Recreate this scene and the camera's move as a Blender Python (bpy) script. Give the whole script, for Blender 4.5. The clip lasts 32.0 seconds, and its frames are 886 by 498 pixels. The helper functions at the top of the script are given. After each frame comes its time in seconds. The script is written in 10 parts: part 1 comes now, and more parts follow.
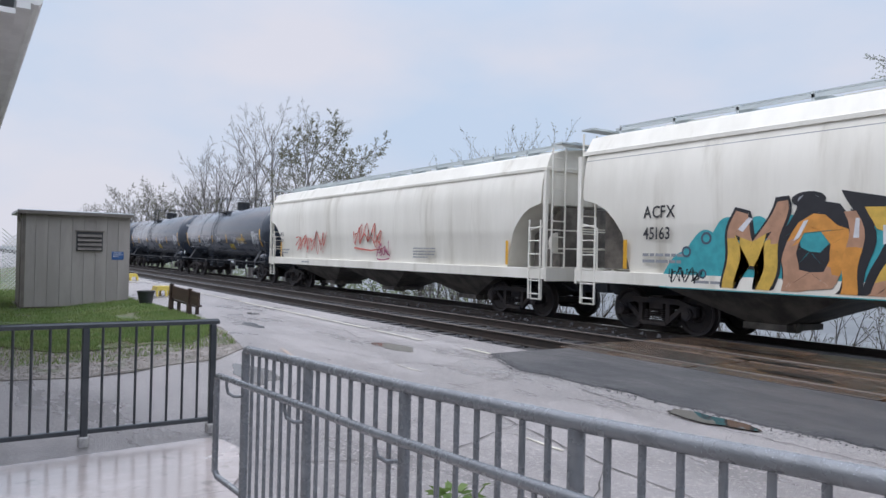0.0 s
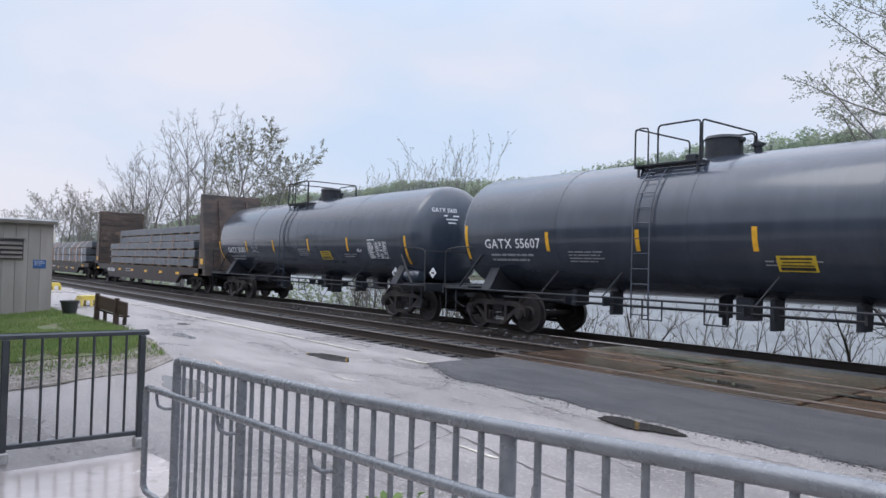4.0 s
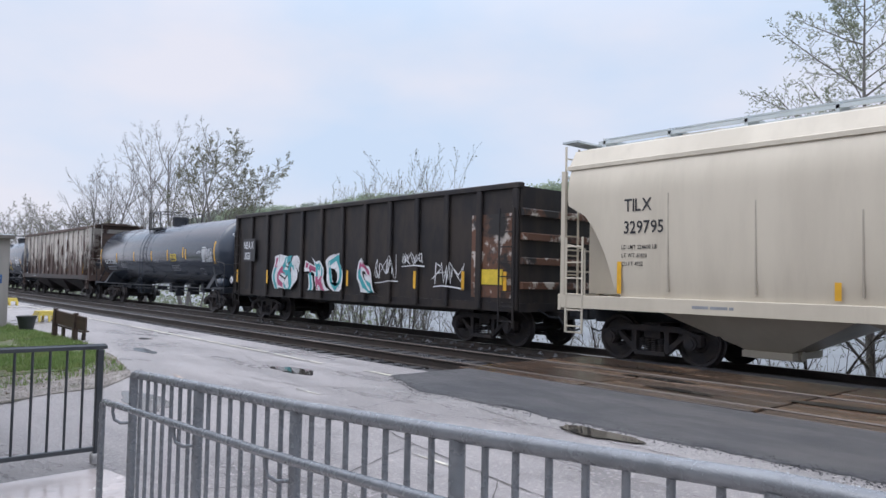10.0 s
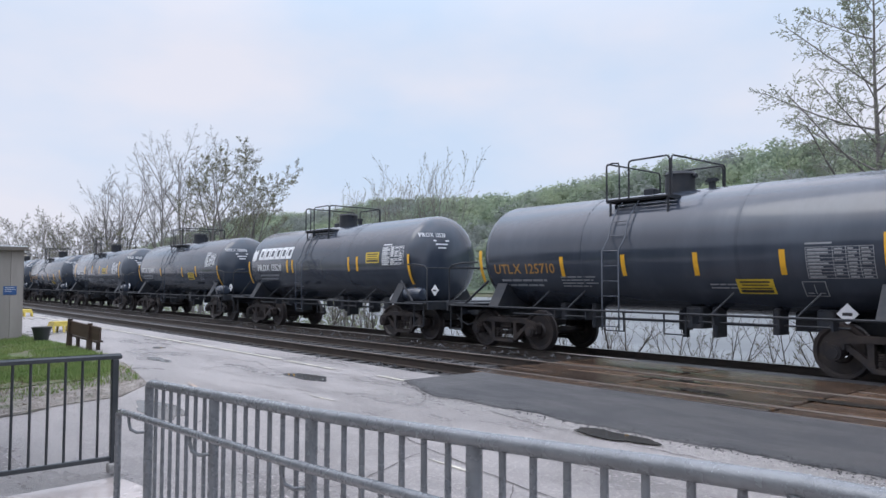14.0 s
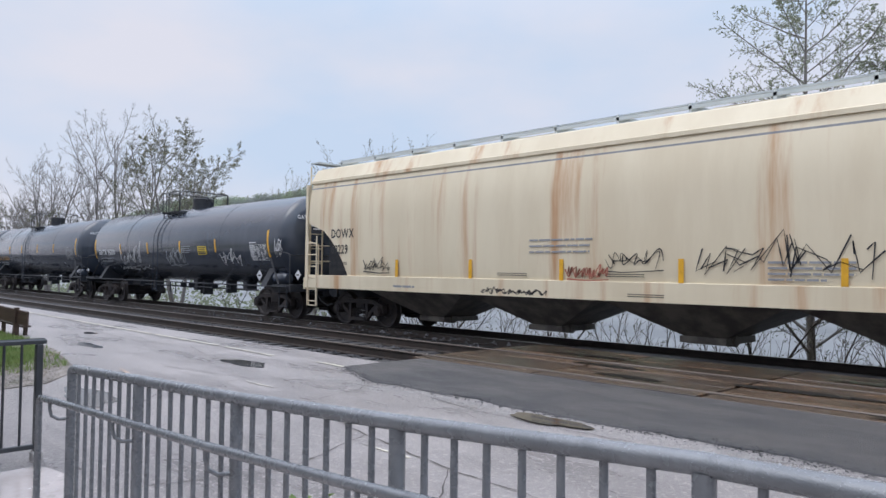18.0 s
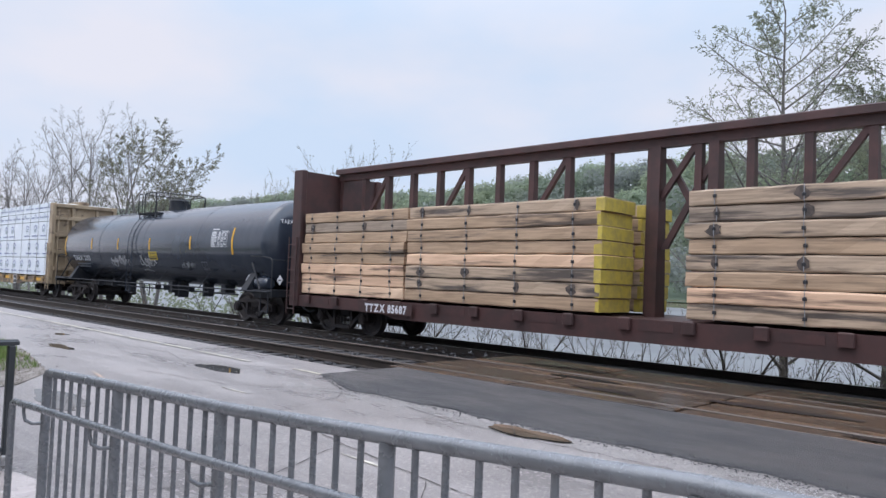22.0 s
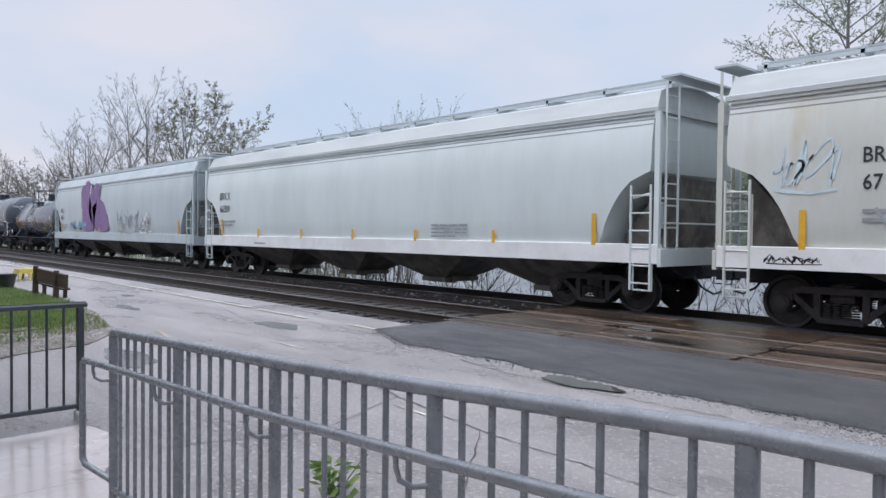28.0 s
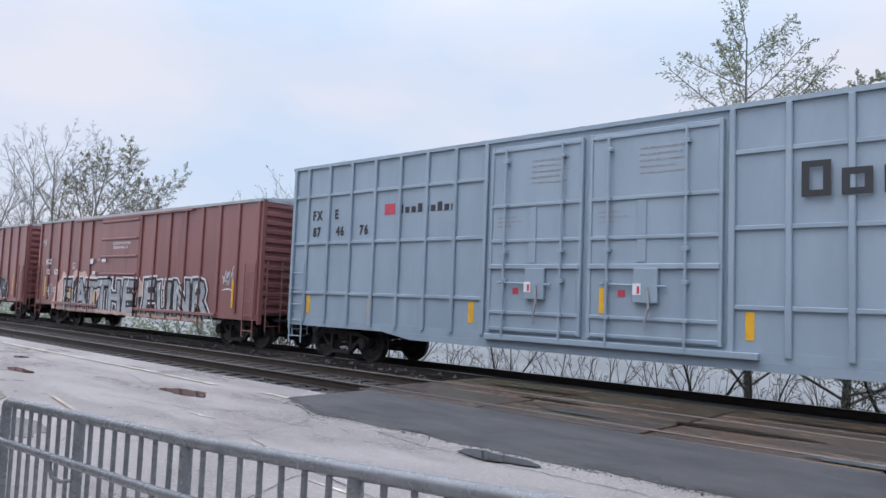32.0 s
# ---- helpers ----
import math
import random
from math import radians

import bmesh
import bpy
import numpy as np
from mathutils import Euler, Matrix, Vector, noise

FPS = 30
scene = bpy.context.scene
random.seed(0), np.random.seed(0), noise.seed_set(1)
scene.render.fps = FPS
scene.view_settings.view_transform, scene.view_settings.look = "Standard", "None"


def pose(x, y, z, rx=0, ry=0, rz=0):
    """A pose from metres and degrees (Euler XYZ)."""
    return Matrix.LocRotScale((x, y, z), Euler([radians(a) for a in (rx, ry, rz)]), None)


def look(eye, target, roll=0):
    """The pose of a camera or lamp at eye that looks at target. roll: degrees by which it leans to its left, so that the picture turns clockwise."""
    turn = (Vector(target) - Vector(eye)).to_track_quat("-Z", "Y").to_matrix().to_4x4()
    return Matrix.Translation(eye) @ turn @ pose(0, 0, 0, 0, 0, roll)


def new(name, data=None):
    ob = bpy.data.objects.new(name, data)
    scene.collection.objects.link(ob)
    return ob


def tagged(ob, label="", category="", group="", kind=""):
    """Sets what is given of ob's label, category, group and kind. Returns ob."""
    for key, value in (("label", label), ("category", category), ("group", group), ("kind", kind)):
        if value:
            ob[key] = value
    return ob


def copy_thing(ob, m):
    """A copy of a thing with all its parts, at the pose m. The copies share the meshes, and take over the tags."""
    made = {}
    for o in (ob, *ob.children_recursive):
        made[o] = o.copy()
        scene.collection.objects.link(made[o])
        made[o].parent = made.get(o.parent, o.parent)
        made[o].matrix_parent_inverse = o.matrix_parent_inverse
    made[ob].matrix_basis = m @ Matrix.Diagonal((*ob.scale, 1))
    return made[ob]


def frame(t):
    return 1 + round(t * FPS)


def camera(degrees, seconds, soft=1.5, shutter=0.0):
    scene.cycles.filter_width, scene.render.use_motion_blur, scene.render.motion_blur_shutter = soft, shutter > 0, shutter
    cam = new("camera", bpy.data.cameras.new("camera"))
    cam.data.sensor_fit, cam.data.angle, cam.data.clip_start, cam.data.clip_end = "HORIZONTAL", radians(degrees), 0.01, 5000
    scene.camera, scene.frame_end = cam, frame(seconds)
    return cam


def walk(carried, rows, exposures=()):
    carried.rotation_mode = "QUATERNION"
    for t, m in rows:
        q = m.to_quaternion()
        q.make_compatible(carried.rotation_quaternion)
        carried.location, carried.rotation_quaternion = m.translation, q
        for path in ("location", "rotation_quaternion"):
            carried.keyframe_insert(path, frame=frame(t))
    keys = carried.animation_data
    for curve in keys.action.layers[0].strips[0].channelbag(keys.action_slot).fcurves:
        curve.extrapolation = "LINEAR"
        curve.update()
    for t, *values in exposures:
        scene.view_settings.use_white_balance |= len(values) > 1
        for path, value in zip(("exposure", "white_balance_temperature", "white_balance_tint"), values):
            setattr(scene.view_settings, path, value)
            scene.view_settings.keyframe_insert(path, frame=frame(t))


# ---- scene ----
cam = camera(62.5, 32.0)
# seconds, eye x, y, z, yaw (left of +y), pitch, roll
PATH = [
    (0, -0.090, 0.010, 1.383, 56.59, 0.48, 1.32),
    (0.5, -0.092, 0.007, 1.378, 55.39, 0.36, 1.89),
    (1, -0.079, -0.002, 1.374, 54.41, 0.30, 1.75),
    (1.5, -0.064, -0.005, 1.375, 53.43, 0.39, 1.56),
    (2, -0.047, -0.010, 1.380, 52.58, 0.41, 1.21),
    (2.5, -0.046, -0.018, 1.375, 51.87, 0.70, 1.23),
    (3, -0.037, -0.010, 1.379, 51.37, 1.01, 1.46),
    (3.5, -0.054, -0.011, 1.387, 51.32, 1.41, 1.66),
    (5.5, -0.032, -0.028, 1.369, 53.45, 0.93, 0.78),
    (6, -0.008, -0.037, 1.361, 53.08, 0.79, 0.78),
    (6.5, -0.006, -0.035, 1.371, 52.06, 1.11, 1.12),
    (7, 0.001, -0.037, 1.376, 50.79, 1.69, 1.06),
    (7.5, -0.003, -0.026, 1.373, 49.82, 2.22, 0.92),
    (8, 0.004, -0.017, 1.378, 49.36, 2.53, 0.76),
    (8.5, -0.008, -0.026, 1.372, 49.32, 2.48, 0.61),
    (9, -0.007, -0.015, 1.373, 49.15, 2.36, 0.59),
    (9.5, 0.000, -0.011, 1.370, 48.99, 2.35, 0.80),
    (10, 0.021, -0.005, 1.377, 49.15, 2.41, 1.20),
    (10.5, -0.002, -0.019, 1.385, 49.95, 2.63, 1.64),
    (11, -0.024, -0.009, 1.388, 51.05, 2.91, 1.89),
    (11.5, -0.014, -0.021, 1.395, 51.72, 3.24, 1.92),
    (12, -0.005, -0.022, 1.384, 51.55, 3.65, 1.70),
    (12.5, 0.004, -0.016, 1.380, 50.63, 3.62, 1.07),
    (13, 0.014, -0.013, 1.391, 49.64, 3.42, 0.56),
    (13.5, 0.021, -0.008, 1.382, 49.28, 2.93, 0.07),
    (15.5, -0.029, -0.012, 1.379, 53.15, 2.46, 1.25),
    (16, -0.023, -0.003, 1.370, 52.91, 2.37, 1.07),
    (16.5, -0.018, 0.004, 1.366, 51.43, 2.19, 0.91),
    (17, 0.006, 0.019, 1.395, 49.18, 2.03, 0.98),
    (17.5, 0.021, 0.040, 1.385, 46.63, 1.91, 0.97),
    (18, 0.043, 0.040, 1.369, 45.66, 1.74, 0.76),
    (18.5, 0.056, 0.020, 1.370, 46.61, 1.16, 0.44),
    (19, 0.064, 0.014, 1.351, 48.43, 0.35, -0.07),
    (19.5, 0.064, -0.013, 1.351, 49.99, -0.26, -0.64),
    (20, 0.037, -0.028, 1.338, 50.29, -0.29, -0.94),
    (20.5, 0.027, -0.025, 1.337, 49.01, 0.21, -0.53),
    (21, 0.036, -0.012, 1.347, 46.84, 0.99, 0.35),
    (21.5, 0.028, 0.009, 1.359, 44.87, 1.81, 1.38),
    (22, 0.002, 0.008, 1.384, 43.90, 2.44, 2.18),
    (22.5, -0.014, 0.024, 1.386, 44.17, 2.82, 2.21),
    (23, -0.020, 0.030, 1.378, 45.00, 2.86, 1.57),
    (23.5, -0.028, 0.027, 1.380, 45.32, 2.72, 0.74),
    (24, -0.011, 0.032, 1.386, 45.01, 2.29, 0.13),
    (24.5, 0.016, 0.063, 1.377, 44.34, 1.74, -0.07),
    (25, 0.002, 0.056, 1.375, 44.00, 1.27, -0.03),
    (25.5, -0.006, 0.043, 1.377, 43.83, 0.93, 0.36),
    (27.5, 0.006, 0.050, 1.390, 47.08, -1.05, 1.06),
    (28, 0.018, 0.031, 1.384, 47.87, -1.26, 0.59),
    (28.5, 0.027, 0.022, 1.387, 48.14, -0.87, 0.72),
    (29, 0.032, 0.013, 1.382, 47.68, -0.23, 0.48),
    (29.5, 0.039, -0.003, 1.382, 47.49, 0.95, 1.31),
    (30, 0.021, -0.005, 1.391, 47.83, 1.87, 2.06),
    (30.5, 0.034, -0.034, 1.392, 47.92, 2.73, 2.13),
    (31, 0.023, -0.030, 1.389, 47.27, 3.25, 2.16),
    (31.5, 0.005, 0.019, 1.400, 44.70, 3.78, 2.14),
    (32, 0.016, -0.008, 1.427, 41.57, 4.05, 2.22),]


def eye_pose(x, y, z, yaw, pitch, roll):
    a, b = radians(yaw), radians(pitch)
    ahead = Vector((-math.sin(a) * math.cos(b), math.cos(a) * math.cos(b), math.sin(b)))
    eye = Vector((x, y, z))
    return look(eye, eye + 5 * ahead, roll)


walk(cam, [(r[0], eye_pose(*r[1:])) for r in PATH], [(0.0, -0.11, 6330, 10), (1.2, 0.03, 6330, 10), (2.5, 0.06, 6330, 10), (13.0, 0.05, 6330, 10), (17.0, 0.0, 6330, 10), (20.0, -0.14, 6330, 10), (21.5, 0.06, 6330, 10), (23.0, 0.05, 6330, 10), (25.2, 0.06, 6330, 10), (28.0, -0.07, 6330, 10), (30.0, 0.2, 6330, 10), (32.0, 0.06, 6330, 10)])

# ---- sky and sun: bright overcast, rain just over ----
world = bpy.data.worlds.new("sky")
scene.world = world
world.use_nodes = True
wn = world.node_tree.nodes
wl = world.node_tree.links
wn.clear()
w_out = wn.new("ShaderNodeOutputWorld")
w_bg = wn.new("ShaderNodeBackground")
w_sky = wn.new("ShaderNodeTexSky")
w_sky.sky_type = "NISHITA"
w_sky.sun_disc = False
w_sky.sun_elevation = radians(48)
w_sky.sun_rotation = radians(200)
w_sky.dust_density = 4.0
w_dim = wn.new("ShaderNodeMixRGB")
w_dim.blend_type = "MULTIPLY"
w_dim.inputs[0].default_value = 1.0
w_dim.inputs[2].default_value = (0.1, 0.1, 0.1, 1)
wl.new(w_sky.outputs[0], w_dim.inputs[1])
w_co = wn.new("ShaderNodeTexCoord")
w_map = wn.new("ShaderNodeMapping")
w_map.inputs["Scale"].default_value = (1.0, 1.0, 2.2)
wl.new(w_co.outputs["Generated"], w_map.inputs[0])
w_noise = wn.new("ShaderNodeTexNoise")
w_noise.inputs["Scale"].default_value = 2.3
w_noise.inputs["Detail"].default_value = 5
w_noise.inputs["Roughness"].default_value = 0.5
wl.new(w_map.outputs[0], w_noise.inputs["Vector"])
w_ramp = wn.new("ShaderNodeValToRGB")
w_ramp.color_ramp.elements[0].position, w_ramp.color_ramp.elements[0].color = 0.36, (0.61, 0.72, 0.89, 1)
w_ramp.color_ramp.elements[1].position, w_ramp.color_ramp.elements[1].color = 0.62, (0.79, 0.785, 0.865, 1)
wl.new(w_noise.outputs[0], w_ramp.inputs[0])
w_mix = wn.new("ShaderNodeMixRGB")
w_mix.inputs[0].default_value = 0.92
wl.new(w_dim.outputs[0], w_mix.inputs[1])
wl.new(w_ramp.outputs[0], w_mix.inputs[2])
# an overcast sky is two to three times brighter overhead than at the horizon
w_sep = wn.new("ShaderNodeSeparateXYZ")
wl.new(w_co.outputs["Generated"], w_sep.inputs[0])
w_up = wn.new("ShaderNodeMapRange")
w_up.interpolation_type = "SMOOTHSTEP"
w_up.inputs[1].default_value, w_up.inputs[2].default_value = 0.28, 0.95
w_up.inputs[3].default_value, w_up.inputs[4].default_value = 1.04, 3.0
wl.new(w_sep.outputs[2], w_up.inputs[0])
wl.new(w_mix.outputs[0], w_bg.inputs[0])
wl.new(w_up.outputs[0], w_bg.inputs[1])
wl.new(w_bg.outputs[0], w_out.inputs[0])

sun_data = bpy.data.lights.new("sun", "SUN")
sun_data.energy = 0.7
sun_data.angle = radians(35)
sun_data.color = (1.0, 0.97, 0.93)
sun = new("sun", sun_data)
sun.matrix_basis = look((0, 0, 50), (8, 22, 0))


# ---- geometry helpers ----
class Geo:
    """Vertices and faces of one mesh, gathered piece by piece."""

    def __init__(self):
        self.v, self.f = [], []

    def add(self, verts, faces):
        n = len(self.v)
        self.v += [tuple(p) for p in verts]
        self.f += [tuple(i + n for i in face) for face in faces]
        return self

    def box(self, x0, x1, y0, y1, z0, z1):
        v = [(x, y, z) for x in (x0, x1) for y in (y0, y1) for z in (z0, z1)]
        return self.add(v, [(0, 1, 3, 2), (4, 6, 7, 5), (0, 4, 5, 1), (2, 3, 7, 6), (0, 2, 6, 4), (1, 5, 7, 3)])

    def slab(self, x0, x1, y0, y1, z0, z1, c):
        """A box with chamfered upright edges and top."""
        v, f = [], []
        rings = [(0.0, z0), (0.0, z1 - c), (c, z1)]
        for d, z in rings:
            a, b, p, q = x0 + d, x1 - d, y0 + d, y1 - d
            v += [(a + c, p, z), (b - c, p, z), (b, p + c, z), (b, q - c, z), (b - c, q, z), (a + c, q, z), (a, q - c, z), (a, p + c, z)]
        for k in range(2):
            f += [(8 * k + i, 8 * k + (i + 1) % 8, 8 * k + 8 + (i + 1) % 8, 8 * k + 8 + i) for i in range(8)]
        f += [tuple(range(7, -1, -1)), tuple(range(16, 24))]
        return self.add(v, f)

    def cyl(self, a, b, r, n=10, r2=None, caps=True):
        a, b = Vector(a), Vector(b)
        d = (b - a).normalized()
        u = d.orthogonal().normalized()
        w = d.cross(u)
        r2 = r if r2 is None else r2
        v = []
        for p, rr in ((a, r), (b, r2)):
            v += [p + rr * (math.cos(k * 2 * math.pi / n) * u + math.sin(k * 2 * math.pi / n) * w) for k in range(n)]
        f = [(i, (i + 1) % n, n + (i + 1) % n, n + i) for i in range(n)]
        if caps:
            f += [tuple(range(n - 1, -1, -1)), tuple(range(n, 2 * n))]
        return self.add(v, f)

    def tube(self, pts, r, n=8):
        for a, b in zip(pts, pts[1:]):
            self.cyl(a, b, r, n)
        return self

    def bent(self, pts, r, n=10):
        """One pipe along the points, mitred at the bends."""
        pts = [Vector(p) for p in pts]
        v, f = [], []
        ref = None
        for i, p in enumerate(pts):
            d = (pts[min(i + 1, len(pts) - 1)] - pts[max(i - 1, 0)]).normalized()
            if ref is None:
                ref = d.orthogonal().normalized()
            ref = (ref - d * ref.dot(d)).normalized()
            w = d.cross(ref)
            v += [p + r * (math.cos(k * 2 * math.pi / n) * ref + math.sin(k * 2 * math.pi / n) * w) for k in range(n)]
        for i in range(len(pts) - 1):
            f += [(i * n + k, i * n + (k + 1) % n, (i + 1) * n + (k + 1) % n, (i + 1) * n + k) for k in range(n)]
        f += [tuple(range(n - 1, -1, -1)), tuple(range((len(pts) - 1) * n, len(pts) * n))]
        return self.add(v, f)

    def along(self, prof, x0, x1):
        """A profile of (y, z), counter-clockwise seen from +x, carried from x0 to x1."""
        n = len(prof)
        v = [(x0, y, z) for y, z in prof] + [(x1, y, z) for y, z in prof]
        f = [(i, (i + 1) % n, n + (i + 1) % n, n + i) for i in range(n)]
        f += [tuple(range(n - 1, -1, -1)), tuple(range(n, 2 * n))]
        return self.add(v, f)

    def across(self, prof, y0, y1):
        """A profile of (x, z) carried from y0 to y1."""
        n = len(prof)
        v = [(x, y0, z) for x, z in prof] + [(x, y1, z) for x, z in prof]
        f = [(i, n + i, n + (i + 1) % n, (i + 1) % n) for i in range(n)]
        f += [tuple(range(n)), tuple(range(2 * n - 1, n - 1, -1))]
        return self.add(v, f)

    def lathe(self, prof, z, n=32, y=0.0):
        """A profile of (x, radius) turned about the x axis at height z."""
        v, f = [], []
        for x, r in prof:
            v += [(x, y + r * math.cos(k * 2 * math.pi / n), z + r * math.sin(k * 2 * math.pi / n)) for k in range(n)]
        for i in range(len(prof) - 1):
            f += [(i * n + k, (i + 1) * n + k, (i + 1) * n + (k + 1) % n, i * n + (k + 1) % n) for k in range(n)]
        f += [tuple(range(n)), tuple(range((len(prof) - 1) * n + n - 1, (len(prof) - 1) * n - 1, -1))]
        return self.add(v, f)

    def mesh(self, name, smooth=0.0):
        me = bpy.data.meshes.new(name)
        me.from_pydata(self.v, [], self.f)
        bm = bmesh.new()
        bm.from_mesh(me)
        bmesh.ops.recalc_face_normals(bm, faces=bm.faces)
        bm.to_mesh(me)
        bm.free()
        if smooth:
            me.shade_smooth()
            me.set_sharp_from_angle(angle=radians(smooth))
        return me


STORE = {}


def kept(key, build, mat, name="part", smooth=0.0):
    """One mesh for each key, made at the first asking."""
    if key not in STORE:
        me = build().mesh(name, smooth)
        if mat:
            me.materials.append(mat)
        STORE[key] = me
    return STORE[key]


def part(name, geo, mat, parent, label="", key=None, smooth=0.0, at=None):
    """Links geometry (a Geo, or a function that makes one, kept under key) as one mesh object under a thing or a part."""
    if key is not None:
        me = kept(key, geo, mat, name, smooth)
    else:
        me = geo.mesh(name, smooth)
        me.materials.append(mat)
    ob = new(name, me)
    ob.parent = parent
    if at is not None:
        ob.matrix_basis = at if isinstance(at, Matrix) else pose(*at)
    if label:
        tagged(ob, label)
    return ob


def thing(name, label, category, at=None, group="", kind="", geo=None, mat=None, smooth=0.0):
    if geo is not None:
        me = geo.mesh(name, smooth)
        me.materials.append(mat)
        ob = new(name, me)
    else:
        ob = new(name)
    if at is not None:
        ob.matrix_basis = at if isinstance(at, Matrix) else pose(*at)
    return tagged(ob, label, category, group, kind)


# ---- materials ----
def surf(name, c1, c2=None, scale=3.0, rough=0.6, metal=0.0, bump=0.0, bscale=40.0, stretch=(1, 1, 1), rough2=None,
         lo=0.35, hi=0.65, c3=None, scale3=0.6, lo3=0.5, hi3=0.62, stretch3=(1, 1, 1), coat=0.0, detail=6, spec=0.5, by_object=True, rise=None):
    m = bpy.data.materials.new(name)
    m.use_nodes = True
    nt = m.node_tree
    nd, lk = nt.nodes, nt.links
    bs = nd["Principled BSDF"]
    bs.inputs["Roughness"].default_value = rough
    bs.inputs["Metallic"].default_value = metal
    bs.inputs["Coat Weight"].default_value = coat
    bs.inputs["Coat Roughness"].default_value = 0.12
    bs.inputs["Specular IOR Level"].default_value = spec
    if c2 is None:
        bs.inputs["Base Color"].default_value = (*c1, 1)
    co = nd.new("ShaderNodeTexCoord")
    where = co.outputs["Object"]
    if by_object:
        info = nd.new("ShaderNodeObjectInfo")
        sc = nd.new("ShaderNodeVectorMath")
        sc.operation = "MULTIPLY_ADD"
        comb = nd.new("ShaderNodeCombineXYZ")
        mul = nd.new("ShaderNodeMath")
        mul.operation = "MULTIPLY"
        mul.inputs[1].default_value = 37.0
        lk.new(info.outputs["Random"], mul.inputs[0])
        for i in range(3):
            lk.new(mul.outputs[0], comb.inputs[i])
        sc.inputs[1].default_value = (1, 1, 1)
        lk.new(where, sc.inputs[0])
        lk.new(comb.outputs[0], sc.inputs[2])
        where = sc.outputs[0]

    def noisy(s, st, d=detail):
        mp = nd.new("ShaderNodeMapping")
        mp.inputs["Scale"].default_value = st
        lk.new(where, mp.inputs[0])
        nz = nd.new("ShaderNodeTexNoise")
        nz.inputs["Scale"].default_value = s
        nz.inputs["Detail"].default_value = d
        nz.inputs["Roughness"].default_value = 0.62
        lk.new(mp.outputs[0], nz.inputs["Vector"])
        return nz.outputs[0]

    def stepped(x, a, b):
        mr = nd.new("ShaderNodeMapRange")
        mr.interpolation_type = "SMOOTHSTEP"
        mr.inputs[1].default_value, mr.inputs[2].default_value = a, b
        lk.new(x, mr.inputs[0])
        return mr.outputs[0]

    if c2 is not None:
        raw = noisy(scale, stretch)
        if rise:
            # wear that eats its way up from the lower edge: (height, height, amount)
            sep = nd.new("ShaderNodeSeparateXYZ")
            lk.new(co.outputs["Object"], sep.inputs[0])
            mr = nd.new("ShaderNodeMapRange")
            mr.inputs[1].default_value, mr.inputs[2].default_value = rise[0], rise[1]
            mr.inputs[3].default_value, mr.inputs[4].default_value = rise[2], -rise[2]
            lk.new(sep.outputs[2], mr.inputs[0])
            ad = nd.new("ShaderNodeMath")
            ad.operation = "ADD"
            lk.new(raw, ad.inputs[0])
            lk.new(mr.outputs[0], ad.inputs[1])
            raw = ad.outputs[0]
        fac = stepped(raw, lo, hi)
        mix = nd.new("ShaderNodeMixRGB")
        mix.inputs[1].default_value, mix.inputs[2].default_value = (*c1, 1), (*c2, 1)
        lk.new(fac, mix.inputs[0])
        col = mix.outputs[0]
        if c3 is not None:
            fac3 = stepped(noisy(scale3, stretch3), lo3, hi3)
            mix3 = nd.new("ShaderNodeMixRGB")
            mix3.inputs[2].default_value = (*c3, 1)
            lk.new(col, mix3.inputs[1])
            lk.new(fac3, mix3.inputs[0])
            col = mix3.outputs[0]
        lk.new(col, bs.inputs["Base Color"])
        if rough2 is not None:
            mr = nd.new("ShaderNodeMapRange")
            mr.inputs[3].default_value, mr.inputs[4].default_value = rough, rough2
            lk.new(fac, mr.inputs[0])
            lk.new(mr.outputs[0], bs.inputs["Roughness"])
    if bump:
        bp = nd.new("ShaderNodeBump")
        bp.inputs["Strength"].default_value = bump
        bp.inputs["Distance"].default_value = 0.02
        lk.new(noisy(bscale, (1, 1, 1)), bp.inputs["Height"])
        lk.new(bp.outputs[0], bs.inputs["Normal"])
    return m


def flat(name, c, rough=0.6, metal=0.0, coat=0.0):
    return surf(name, c, tuple(x * 0.8 for x in c), 5.0, rough, metal, coat=coat)


def leafy(name, c1, c2, scale, through_share, c3=None, scale3=0.02):
    """Thin leaves: part of the light passes through them."""
    m = surf(name, c1, c2, scale, 0.55, by_object=False, c3=c3, scale3=scale3, lo3=0.46, hi3=0.6)
    nt = m.node_tree
    nd, lk = nt.nodes, nt.links
    bs, out = nd["Principled BSDF"], nd["Material Output"]
    tr = nd.new("ShaderNodeBsdfTranslucent")
    mix = nd.new("ShaderNodeMixShader")
    mix.inputs[0].default_value = through_share
    lk.new(bs.inputs["Base Color"].links[0].from_socket, tr.inputs[0])
    lk.new(bs.outputs[0], mix.inputs[1])
    lk.new(tr.outputs[0], mix.inputs[2])
    lk.new(mix.outputs[0], out.inputs[0])
    return m


# ---- letters, from the built-in font ----
GLYPHS = {}


